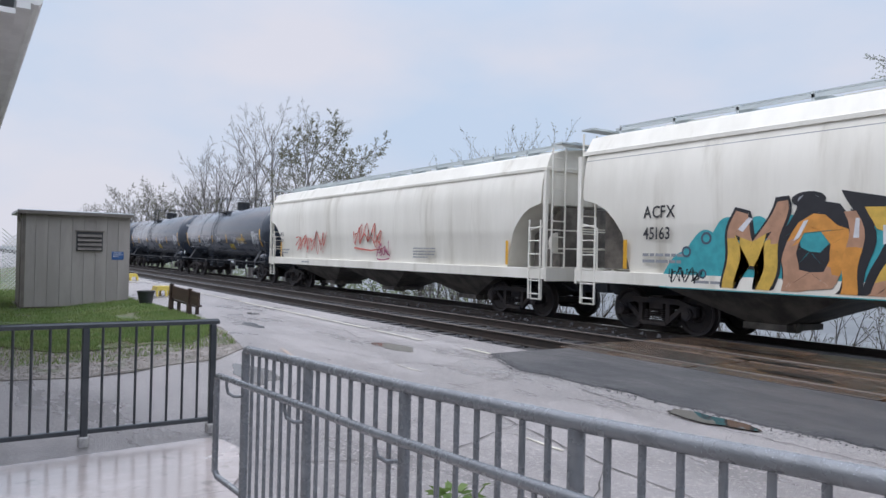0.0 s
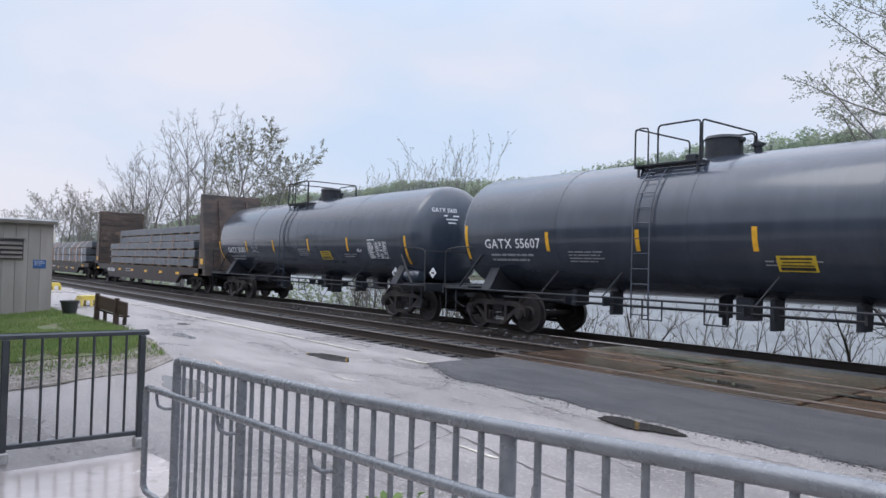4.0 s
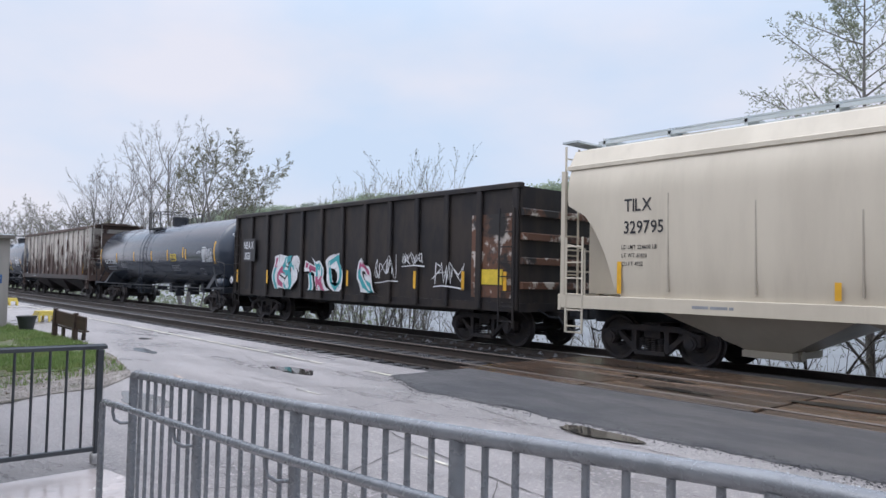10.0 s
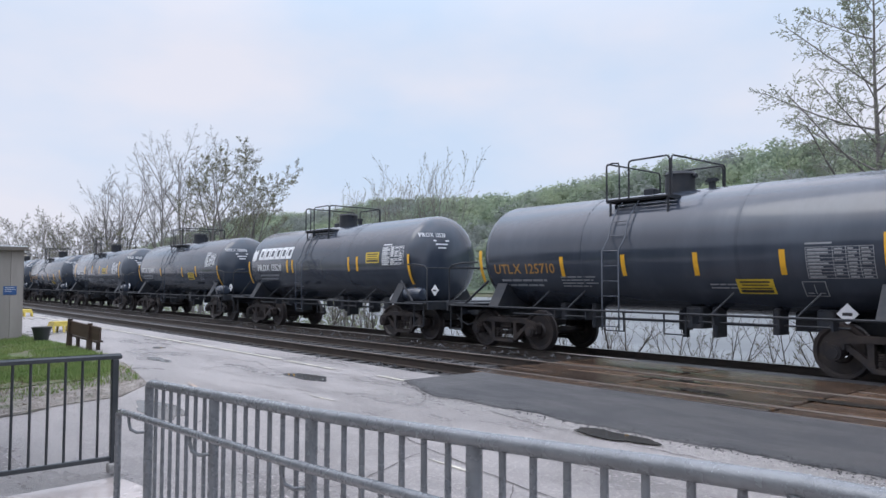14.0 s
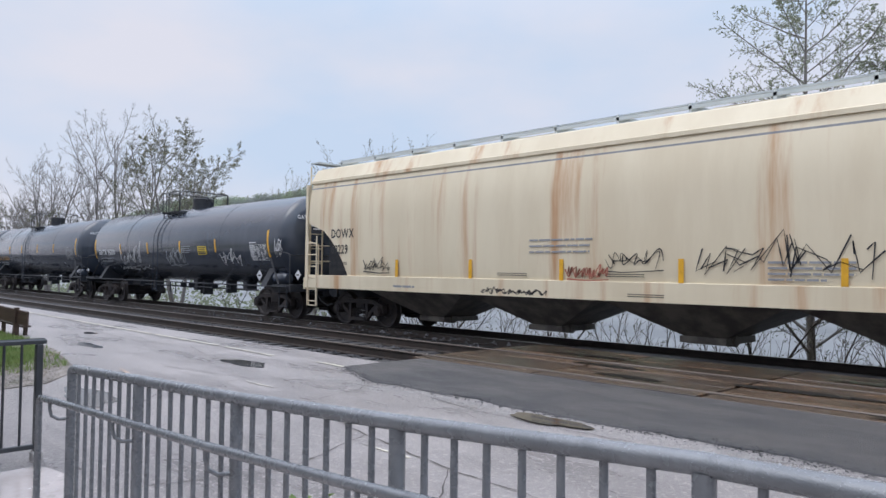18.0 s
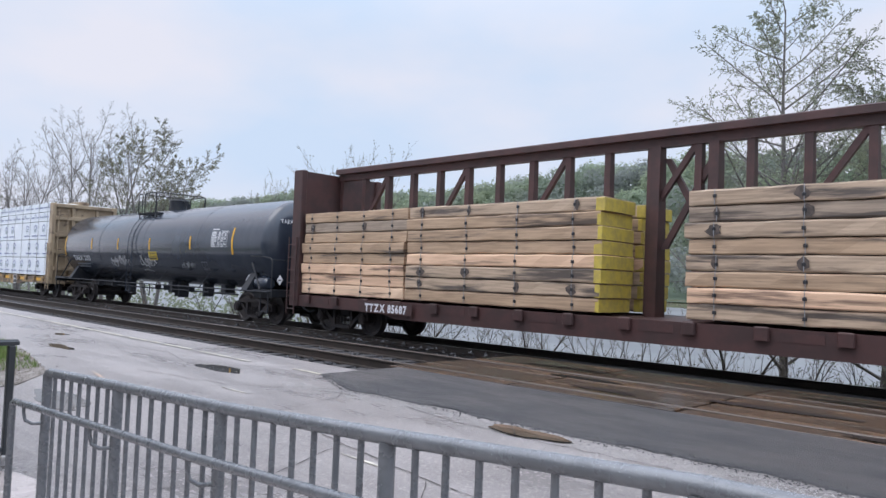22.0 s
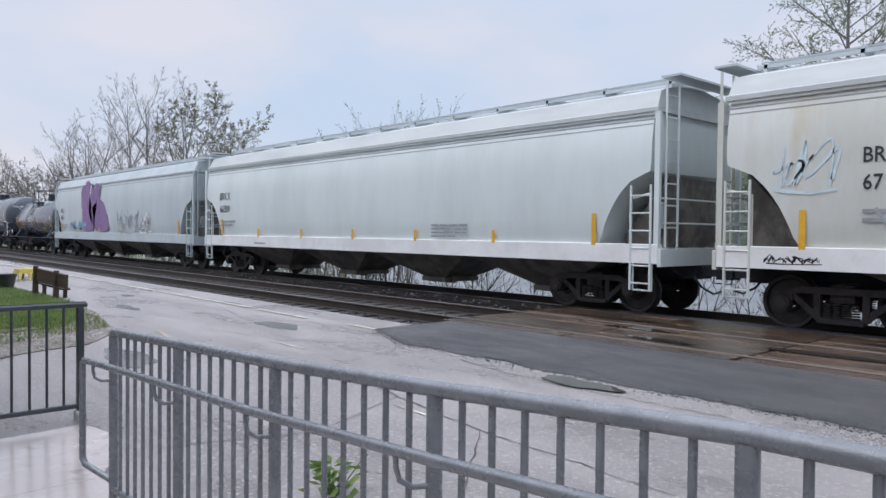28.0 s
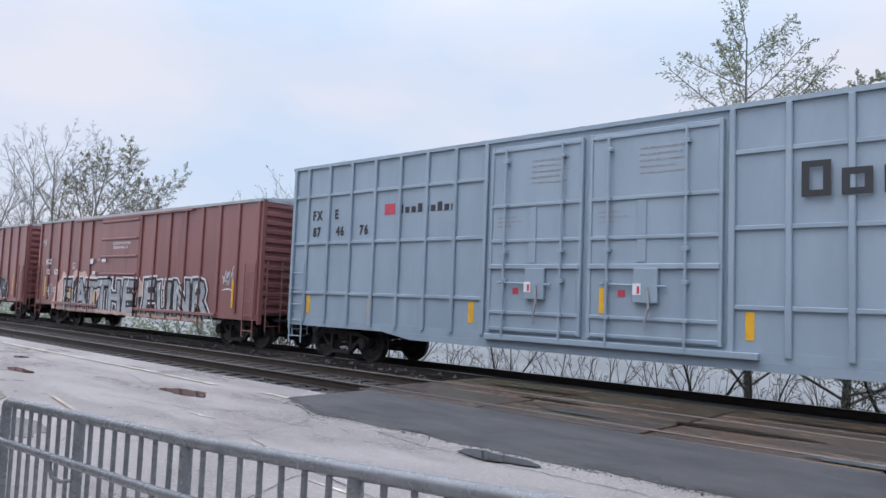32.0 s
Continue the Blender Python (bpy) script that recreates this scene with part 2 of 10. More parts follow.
def make_glyphs(chars):
    made = []
    for fat in (0.0, 0.012, 0.03, 0.045, 0.085, 0.125):
        for ch in chars:
            cu = bpy.data.curves.new("glyph", "FONT")
            cu.body, cu.offset, cu.resolution_u = ch, fat, 2
            made.append((ch, fat, new("glyph", cu)))
    deps = bpy.context.evaluated_depsgraph_get()
    for ch, fat, ob in made:
        me = bpy.data.meshes.new_from_object(ob.evaluated_get(deps))
        vs = [(v.co.x, v.co.y) for v in me.vertices]
        GLYPHS[ch, fat] = (vs, [tuple(p.vertices) for p in me.polygons])
        bpy.data.meshes.remove(me)
    for ch, fat, ob in made:
        cu = ob.data
        bpy.data.objects.remove(ob)
        bpy.data.curves.remove(cu)


make_glyphs("ABCDEFGHIJKLMNOPQRSTUVWXYZ0123456789/&")


def words(text, size, fat=0.012, squeeze=1.0, gap=0.07, jig=0.0, seed=0):
    """Flat outlines of a line of letters: (x, height) points, faces and the line's length."""
    vs, fs, x = [], [], 0.0
    r = random.Random(seed)
    for ch in text:
        if ch == " ":
            x += 0.32 * size * squeeze
            continue
        gv, gf = GLYPHS[ch, fat]
        lo, hi = min(a for a, _ in gv), max(a for a, _ in gv)
        if ch == "1":
            lo, hi = lo - 0.07, hi + 0.09
        n = len(vs)
        dz, ds = r.uniform(-jig, jig) * size, 1 + r.uniform(-jig, jig)
        vs += [(x + (a - lo) * size * squeeze, b * size * ds + dz) for a, b in gv]
        fs += [tuple(i + n for i in f) for f in gf]
        x += (hi - lo + gap) * size * squeeze
    return vs, fs, x


def sliced(vs, fs, step=0.06):
    """Cut flat faces along level lines, so that they can follow a round tank."""
    out, faces = [], []
    for f in fs:
        poly = [vs[i] for i in f]
        lo, hi = min(p[1] for p in poly), max(p[1] for p in poly)
        n = max(1, int(math.ceil((hi - lo) / step)))
        for k in range(n):
            a, b = lo + (hi - lo) * k / n, lo + (hi - lo) * (k + 1) / n
            part_of = poly
            for lim, sign in ((a, 1), (b, -1)):
                cut = []
                for p, q in zip(part_of, part_of[1:] + part_of[:1]):
                    dp, dq = sign * (p[1] - lim), sign * (q[1] - lim)
                    if dp >= 0:
                        cut.append(p)
                    if dp * dq < 0:
                        t = dp / (dp - dq)
                        cut.append((p[0] + (q[0] - p[0]) * t, lim))
                part_of = cut
                if len(part_of) < 3:
                    break
            if len(part_of) >= 3:
                m = len(out)
                out += part_of
                faces.append(tuple(range(m, m + len(part_of))))
    return out, faces


def letter_geo(text, size, x, z, y, tank=None, fat=0.012, squeeze=1.0, jig=0.0, seed=0, lift=0.004):
    """Letters on the near side of a car: on a flat wall at y, or wrapped round a tank (height of its axis, radius)."""
    vs, fs, ln = words(text, size, fat, squeeze, jig=jig, seed=seed)
    if tank:
        vs, fs = sliced(vs, fs)
    g = Geo()
    out = []
    for a, b in vs:
        if tank:
            zc, rad = tank
            t = (z + b - zc) / rad
            out.append((x + a, -(rad + lift) * math.cos(t), zc + (rad + lift) * math.sin(t)))
        else:
            out.append((x + a, y - lift, z + b))
    return g.add(out, fs)


def lettering(parent, text, size, x, z, y, mat, tank=None, fat=0.012, squeeze=1.0, name="lettering", label=""):
    return part(name, letter_geo(text, size, x, z, y, tank, fat, squeeze), mat, parent, label)


def wrap_rect(g, x0, x1, z0, z1, y, tank=None, lift=0.004, n=4):
    """A thin plate on the car's near side."""
    if not tank:
        return g.box(x0, x1, y - lift, y - lift + 0.003, z0, z1)
    zc, rad = tank
    n = max(n, int((z1 - z0) / 0.07))
    v = []
    for k in range(n + 1):
        t = (z0 + (z1 - z0) * k / n - zc) / rad
        for x in (x0, x1):
            v.append((x, -(rad + lift) * math.cos(t), zc + (rad + lift) * math.sin(t)))
    return g.add(v, [(2 * k, 2 * k + 1, 2 * k + 3, 2 * k + 2) for k in range(n)])


def bars(parent, x, z, y, mat, lines, h=0.05, tank=None, pitch=0.1, name="stencil", seed=0):
    """Lines of small writing too far off to read, as rows of short bars."""
    r = random.Random(seed)
    g = Geo()
    for k, w in enumerate(lines):
        a = x
        while a < x + w:
            b = min(x + w, a + r.uniform(0.12, 0.4))
            wrap_rect(g, a, b - 0.03, z - pitch * k, z - pitch * k + h, y, tank, n=1)
            a = b
    return tagged(part(name, g, mat, parent), kind="stuff")


def on_side(pts, y, tank, lift):
    """Points of (x, height) laid on the near side."""
    if tank:
        zc, rad = tank
        return [(a, -(rad + lift) * math.cos((b - zc) / rad), zc + (rad + lift) * math.sin((b - zc) / rad)) for a, b in pts]
    return [(a, y - lift, b) for a, b in pts]


def lay(vs, fs, y, tank, lift):
    """Flat shapes laid on a car's near side: a wall, a round tank, or a wall with proud posts (place, half width, depth of each)."""
    if isinstance(tank, dict):
        cuts = sorted(c for p, half, _ in tank["posts"] for c in (p - half, p + half))
        lo, hi = min(p[0] for p in vs), max(p[0] for p in vs)
        cuts = [c for c in cuts if lo < c < hi]
        g = Geo()
        for f in fs:
            pieces = [[vs[i] for i in f]]
            for c in cuts:
                got = []
                for poly in pieces:
                    for sign in (1, -1):
                        cut = []
                        for p, q in zip(poly, poly[1:] + poly[:1]):
                            dp, dq = sign * (p[0] - c), sign * (q[0] - c)
                            if dp >= 0:
                                cut.append(p)
                            if dp * dq < 0:
                                t = dp / (dp - dq)
                                cut.append((c, p[1] + (q[1] - p[1]) * t))
                        if len(cut) >= 3:
                            got.append(cut)
                pieces = got
            for poly in pieces:
                mx = sum(p[0] for p in poly) / len(poly)
                deep = max([d for p, half, d in tank["posts"] if abs(mx - p) < half] + [0.0])
                g.add([(a, y - lift - deep, b) for a, b in poly], [tuple(range(len(poly)))])
        return g
    if tank:
        vs, fs = sliced(vs, fs)
    return Geo().add(on_side(vs, y, tank, lift), fs)


def tag_art(parent, text, x, z, y, size, fills, line, tank=None, seed=0, squeeze=1.0, name="graffiti", label="", back=None, rim=None, calm=1.0, bold=0.012):
    """Spray-painted letters: a cloud behind, an outer rim, a thick outline, a two-tone filling and small gleams, all warped by hand."""
    r = random.Random(seed)
    ln = words(text, size, 0.085, squeeze, gap=-0.03)[2]
    ph = [r.uniform(0, 6.28) for _ in range(6)]

    def warp(a, b):
        u, v = a / size, b / size
        return (x + a + calm * size * (0.10 * math.sin(4.1 * v + 2.0 * u + ph[0]) + 0.05 * math.sin(10 * v + 3 * u + ph[1]) + 0.16 * (v - 0.4) * math.sin(1.3 * u + ph[4])),
                max(z - 0.02, z + b + calm * size * (0.08 * math.sin(3.3 * u + ph[2]) + 0.05 * math.sin(8.7 * u + 3 * v + ph[3]) + 0.03 * math.sin(17 * u + ph[5]))))

    if back is not None:
        for k in range(int(ln / size * 5) + 4):
            n = 14
            cx, cz, rr = r.uniform(-0.15 * size, ln + 0.1 * size), size * r.uniform(-0.02, 0.55), size * r.uniform(0.12, 0.3)
            spike = r.uniform(0.2, 0.5)
            pts = [(x + cx + rr * 1.3 * math.cos(6.283 * i / n) * (1 + spike * r.uniform(-0.4, 0.6)), max(z - 0.02, z + cz + rr * math.sin(6.283 * i / n) * (1 + spike * r.uniform(-0.4, 0.6)))) for i in range(n)]
            fan = [(x + cx, z + cz)] + pts
            part(name, lay(fan, [(0, 1 + i, 1 + (i + 1) % n) for i in range(n)], y, tank, 0.003 + 0.0004 * (k % 7)), GRAF[back], parent, label)
    layers = [(0.125, rim, 0.007), (0.085, line, 0.010), (bold, None, 0.013)]
    for fat, ink, lift in layers:
        if fat == 0.125 and not rim:
            continue
        xx = 0.0
        rr = random.Random(seed)
        for i, ch in enumerate(text):
            if ch == " ":
                xx += 0.2 * size * squeeze
                continue
            gv = GLYPHS[ch, 0.085][0]
            lo, hi = min(a for a, _ in gv), max(a for a, _ in gv)
            dz, ds, tip = calm * rr.uniform(-0.1, 0.1) * size, 1 + calm * rr.uniform(-0.1, 0.16), calm * rr.uniform(-0.22, 0.22)
            iv, jf = GLYPHS[ch, fat]
            raw, jf = sliced([((a - lo) * size * squeeze + tip * b * size, b * size * ds) for a, b in iv], jf, size * 0.08)
            at_lift = lift + 0.0006 * (i % 3)
            if ink:
                part(name, lay([warp(xx + a, b + dz) for a, b in raw], jf, y, tank, at_lift), GRAF[ink], parent, label)
            else:
                # a filling of two tones that meet along a slanting edge
                edge = size * rr.uniform(0.22, 0.42)
                pts = [warp(xx + a, b + dz) for a, b in raw]
                up, down = [], []
                for f in jf:
                    ca, cb = sum(raw[q][0] for q in f) / len(f), sum(raw[q][1] for q in f) / len(f)
                    (up if cb > edge + 0.12 * size * math.sin(6 * ca / size + i) else down).append(f)
                for half, ink2 in ((down, fills[i % len(fills)]), (up, fills[(i + 1) % len(fills)])):
                    if half:
                        keep = sorted({q for f in half for q in f})
                        no = {q: m for m, q in enumerate(keep)}
                        part(name, lay([pts[q] for q in keep], [tuple(no[q] for q in f) for f in half], y, tank, at_lift), GRAF[ink2], parent, label)
                # gleam strokes
                ga, gb = xx + rr.uniform(0.1, 0.3) * size * squeeze, rr.uniform(0.45, 0.6) * size + dz
                bar = [warp(ga + a, gb + b) for a, b in ((0, 0), (0.05 * size, 0.0), (0.09 * size, 0.16 * size), (0.05 * size, 0.16 * size))]
                part(name, lay(bar, [(0, 1, 2, 3)], y, tank, at_lift + 0.003), GRAF["white"], parent, label)
            xx += (hi - lo - 0.07) * size * squeeze


def scribble(parent, x, z, y, w, h, mat, tank=None, seed=0, wide=0.03, turns=9, name="graffiti"):
    """A quick hand-sprayed tag: restless pen lines that loop or zigzag over one another and spell nothing."""
    r = random.Random(seed)
    g = Geo()

    def stroke(pts, thin=1.0):
        v = []
        for i, (a, b) in enumerate(pts):
            p, q = pts[max(i - 1, 0)], pts[min(i + 1, len(pts) - 1)]
            dx, dz = q[0] - p[0], q[1] - p[1]
            d = math.hypot(dx, dz) or 1
            ww = thin * wide * (0.46 + 0.14 * math.sin(0.9 * i + seed))
            v += [(a - s * dz / d * ww, b + s * dx / d * ww) for s in (-1, 1)]
        one = lay(v, [(2 * i, 2 * i + 1, 2 * i + 3, 2 * i + 2) for i in range(len(pts) - 1)], y, tank, 0.006)
        g.add(one.v, one.f)

    def curve(pts, soft):
        out = []
        for i in range(len(pts) - 1):
            p0, p1, p2, p3 = pts[max(i - 1, 0)], pts[i], pts[i + 1], pts[min(i + 2, len(pts) - 1)]
            for k in range(6 if soft else 2):
                t = k / (6 if soft else 2)
                one = []
                for c in (0, 1):
                    m1, m2 = (p2[c] - p0[c]) * 0.62 * soft, (p3[c] - p1[c]) * 0.62 * soft
                    line = p1[c] + (p2[c] - p1[c]) * t
                    bend = (2 * t ** 3 - 3 * t ** 2 + 1) * p1[c] + (t ** 3 - 2 * t ** 2 + t) * m1 + (3 * t ** 2 - 2 * t ** 3) * p2[c] + (t ** 3 - t ** 2) * m2
                    one.append(bend if soft else line)
                out.append(tuple(one))
        return out + [pts[-1]]

    soft = r.choice((1.0, 1.0, 0.0))
    many = max(8, min(int(turns * 3), int(6.0 * w / max(0.2, h))))
    for run in range(2):
        a, up, pts, arc = 0.0, r.random() < 0.5, [], r.uniform(0, 6.28)
        for k in range(many):
            a = w * (k + r.uniform(-1.3, 1.3)) / many
            b = (r.uniform(0.62, 1.0) if up else r.uniform(0.0, 0.36)) if r.random() < 0.78 else r.uniform(0.3, 0.7)
            up = not up
            pts.append((x + max(0, min(w, a + 0.16 * h * b)), z + h * b * (0.86 + 0.14 * math.sin(2.2 * k / many * 3 + arc))))
            if len(pts) >= r.randint(5, 8) and soft == 0.0:
                stroke(curve(pts, soft))
                pts = [(pts[-1][0] + 0.05 * h, z + h * r.uniform(0.2, 0.9))]
        if len(pts) > 1:
            stroke(curve(pts, soft), 1.0 if run == 0 else 0.7)
    if r.random() < 0.5:
        stroke([(x + w * t, z - 0.06 * h + 0.05 * h * math.sin(5 * t + seed)) for t in (0.05, 0.3, 0.6, 1.0)])
    return tagged(part(name, g, mat, parent), kind="stuff")


M_ASPH = surf("wet_asphalt", (0.35, 0.322, 0.314), (0.222, 0.205, 0.201), 0.8, 0.42, bump=1.0, bscale=60, rough2=0.24, spec=0.22, stretch=(0.45, 1.5, 1), lo=0.34, hi=0.68, c3=(0.46, 0.42, 0.40), scale3=30, lo3=0.54, hi3=0.64, by_object=False, detail=8)
M_ASPH_NEW = surf("dark_asphalt", (0.042, 0.042, 0.046), (0.075, 0.072, 0.073), 1.1, 0.55, bump=1.0, bscale=60, rough2=0.36, spec=0.35, stretch=(0.6, 1.4, 1), c3=(0.15, 0.142, 0.136), scale3=38, lo3=0.57, hi3=0.68, by_object=False, detail=8)
M_PUDDLE = surf("puddle_water", (0.035, 0.032, 0.028), (0.05, 0.046, 0.04), 2.0, 0.03, spec=0.6, by_object=False)
M_BALLAST = surf("dark_ballast", (0.038, 0.039, 0.044), (0.078, 0.078, 0.083), 14.0, 0.5, bump=0.9, bscale=16, lo=0.42, hi=0.7, by_object=False)
M_BANK = surf("bank_earth", (0.09, 0.08, 0.055), (0.06, 0.075, 0.03), 0.8, 0.9, bump=0.5, bscale=6, by_object=False)
M_WATER = surf("river_water", (0.20, 0.21, 0.22), (0.13, 0.14, 0.15), 0.12, 0.4, bump=0.3, bscale=1.2, stretch=(0.3, 1, 1), spec=0.3, by_object=False)
M_CONC = surf("wet_concrete", (0.47, 0.41, 0.385), (0.36, 0.315, 0.295), 1.3, 0.30, bump=0.05, bscale=60, rough2=0.07, coat=0.28, c3=(0.27, 0.235, 0.22), scale3=5, lo3=0.56, hi3=0.75, by_object=False)
M_TIMBER = surf("crossing_timber", (0.115, 0.068, 0.040), (0.048, 0.034, 0.026), 1.6, 0.34, bump=0.35, bscale=18, stretch=(0.3, 1.4, 2), rough2=0.07, lo=0.3, hi=0.62, c3=(0.15, 0.085, 0.045), scale3=3, lo3=0.56, hi3=0.72)
M_RAIL = surf("worn_rail", (0.045, 0.032, 0.026), (0.03, 0.024, 0.02), 5, 0.6)
M_RAILTOP = surf("polished_railhead", (0.42, 0.40, 0.39), (0.30, 0.27, 0.25), 3, 0.28, 1.0)
M_TIE = surf("creosote_tie", (0.045, 0.041, 0.041), (0.031, 0.029, 0.029), 6, 0.55, bump=0.5, stretch=(3, 0.4, 1))
M_GRASS = leafy("grass_blades", (0.15, 0.235, 0.065), (0.235, 0.29, 0.105), 2.0, 0.35)
M_TURF = surf("turf_soil", (0.085, 0.125, 0.045), (0.115, 0.105, 0.06), 0.9, 0.85, bump=0.6, bscale=25, by_object=False)
M_GRAVEL = surf("wet_gravel", (0.28, 0.245, 0.215), (0.17, 0.148, 0.13), 3.0, 0.5, bump=0.8, bscale=45, c3=(0.085, 0.10, 0.04), scale3=1.1, lo3=0.55, hi3=0.7, by_object=False)
M_LINE_Y = surf("worn_yellow_paint", (0.62, 0.58, 0.48), (0.34, 0.32, 0.29), 3.0, 0.35, lo=0.42, hi=0.65)
M_LINE_O = surf("worn_orange_paint", (0.48, 0.35, 0.26), (0.28, 0.25, 0.23), 4.0, 0.35, lo=0.42, hi=0.62)
M_CRACK = flat("crack_shadow", (0.075, 0.065, 0.06), 0.6)
M_GALV = surf("galvanised_paint", (0.185, 0.197, 0.212), (0.135, 0.145, 0.158), 14.0, 0.2, 0.2, bump=0.2, bscale=160, coat=0.5, rough2=0.34)
M_DROPS = surf("rain_drops", (0.42, 0.44, 0.47), None, rough=0.05)
M_FENCE = surf("black_fence_paint", (0.022, 0.027, 0.032), (0.035, 0.04, 0.045), 6, 0.3, coat=0.2)
M_SHED = surf("shed_siding", (0.345, 0.315, 0.285), (0.285, 0.26, 0.235), 2.0, 0.7, stretch=(1, 1, 0.25), bump=0.1, bscale=40)
M_SHEDTRIM = surf("shed_trim", (0.16, 0.14, 0.12), (0.12, 0.105, 0.09), 3, 0.6)
M_LOUVRE = flat("dark_louvre", (0.05, 0.05, 0.055), 0.5)
M_BLUE = flat("blue_sign", (0.03, 0.10, 0.27), 0.35)
M_WHITE = surf("white_paint", (0.78, 0.78, 0.76), (0.68, 0.68, 0.66), 3, 0.5)
M_BENCH = surf("dark_bench_wood", (0.075, 0.048, 0.035), (0.045, 0.03, 0.024), 4, 0.45, stretch=(1, 0.3, 3))
M_STOOL = flat("yellow_plastic", (0.72, 0.55, 0.10), 0.4)
M_POT = flat("black_pot", (0.03, 0.035, 0.035), 0.45)
M_BARK = surf("wet_bark", (0.085, 0.072, 0.062), (0.045, 0.038, 0.033), 5, 0.8, bump=0.4, bscale=20, stretch=(1, 1, 0.3))
M_TWIG = surf("budding_twigs", (0.26, 0.215, 0.19), (0.20, 0.165, 0.145), 5, 0.8)
M_LEAF = leafy("spring_leaves", (0.14, 0.15, 0.09), (0.20, 0.195, 0.125), 1.5, 0.4)
M_LEAFD = leafy("dark_leaves", (0.22, 0.255, 0.17), (0.30, 0.33, 0.215), 1.2, 0.5)
# far foliage is paled and greyed: distance haze is put into its colour
M_HILL = leafy("hazed_hill_foliage", (0.235, 0.30, 0.215), (0.35, 0.405, 0.27), 0.045, 0.6, (0.26, 0.285, 0.265), 0.02)
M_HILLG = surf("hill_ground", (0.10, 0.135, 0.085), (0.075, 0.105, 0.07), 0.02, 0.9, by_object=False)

# rolling stock
M_BLACK = surf("black_tank_paint", (0.034, 0.043, 0.061), (0.049, 0.061, 0.083), 1.3, 0.17, stretch=(1, 1, 0.3), rough2=0.26, bump=0.02, bscale=3, coat=0.45, lo=0.4, hi=0.75)
M_BLACKF = surf("black_steel", (0.022, 0.026, 0.034), (0.037, 0.038, 0.042), 4, 0.5, spec=0.25)
M_TRUCK = surf("grimy_truck_iron", (0.024, 0.023, 0.026), (0.045, 0.036, 0.033), 3.5, 0.62, bump=0.2, bscale=30, spec=0.25)
M_WHEEL = surf("wheel_steel", (0.027, 0.025, 0.028), (0.046, 0.037, 0.034), 5, 0.5, 0.3)
M_YEL = flat("yellow_reflector", (0.78, 0.42, 0.03), 0.4)
M_SIGNY = flat("yellow_sign", (0.72, 0.52, 0.05), 0.5)
M_LET = surf("white_lettering", (0.72, 0.73, 0.75), (0.62, 0.63, 0.66), 8, 0.5)
M_LETO = flat("ochre_lettering", (0.42, 0.22, 0.05), 0.5)
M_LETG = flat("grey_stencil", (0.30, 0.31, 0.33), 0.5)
M_LETB = flat("black_lettering", (0.03, 0.03, 0.035), 0.5)
M_CREAM = surf("cream_hopper_paint", (0.83, 0.80, 0.72), (0.74, 0.71, 0.63), 0.9, 0.42, stretch=(1, 1, 0.2), c3=(0.50, 0.46, 0.37), scale3=1.0, lo3=0.54, hi3=0.8, stretch3=(1.2, 1, 0.12), coat=0.1)
M_BEIGE = surf("beige_hopper_paint", (0.58, 0.52, 0.42), (0.51, 0.455, 0.365), 1.0, 0.42, stretch=(1, 1, 0.2), c3=(0.40, 0.35, 0.28), scale3=1.0, lo3=0.6, hi3=0.82, stretch3=(1.2, 1, 0.12))
M_TAN = surf("rust_streaked_cream", (0.70, 0.62, 0.46), (0.64, 0.555, 0.40), 1.0, 0.45, stretch=(1, 1, 0.2), c3=(0.46, 0.25, 0.12), scale3=1.1, lo3=0.52, hi3=0.76, stretch3=(1.5, 1, 0.10))
M_SEAMG = surf("grey_weld_seam", (0.36, 0.38, 0.38), (0.30, 0.31, 0.31), 3, 0.6)
M_SILLW = surf("white_hopper_sill", (0.80, 0.80, 0.79), (0.70, 0.69, 0.67), 1.2, 0.45, c3=(0.50, 0.44, 0.36), scale3=1.6, lo3=0.6, hi3=0.8)
# dirty roof grey, taken darker to offset the strong sky light from above
M_HOPROOF = surf("darkened_hopper_roof", (0.44, 0.46, 0.46), (0.52, 0.54, 0.53), 1.2, 0.55, stretch=(0.3, 1, 1))
M_GREYW = surf("yellowed_grey_hopper", (0.62, 0.635, 0.60), (0.53, 0.535, 0.48), 0.9, 0.45, stretch=(1, 1, 0.3), c3=(0.50, 0.40, 0.23), scale3=0.9, lo3=0.55, hi3=0.85, stretch3=(1.2, 1, 0.3), coat=0.05)
M_GREYH = surf("pale_grey_hopper", (0.64, 0.69, 0.68), (0.575, 0.62, 0.61), 0.8, 0.4, stretch=(1, 1, 0.25), coat=0.1)
M_GREYD = surf("grey_hopper", (0.47, 0.515, 0.53), (0.41, 0.455, 0.47), 0.9, 0.42, stretch=(1, 1, 0.2))
M_RIBBED = surf("rust_eaten_grey", (0.47, 0.43, 0.39), (0.085, 0.054, 0.044), 1.6, 0.62, stretch=(1.5, 1, 0.5), lo=0.45, hi=0.56, bump=0.2, bscale=14, rise=(1.3, 4.1, 0.14), detail=9)
M_RIBBED2 = surf("rust_eaten_white", (0.62, 0.54, 0.49), (0.20, 0.085, 0.05), 1.1, 0.62, stretch=(2.2, 1, 0.3), lo=0.47, hi=0.58, bump=0.2, bscale=14, rise=(1.3, 4.0, 0.1), detail=8)
M_RUST = surf("rusty_underframe", (0.085, 0.05, 0.036), (0.05, 0.034, 0.028), 3, 0.7, bump=0.2)
M_GOND = surf("black_gondola", (0.020, 0.019, 0.021), (0.04, 0.032, 0.028), 1.8, 0.5, spec=0.25, stretch=(1, 1, 0.4))
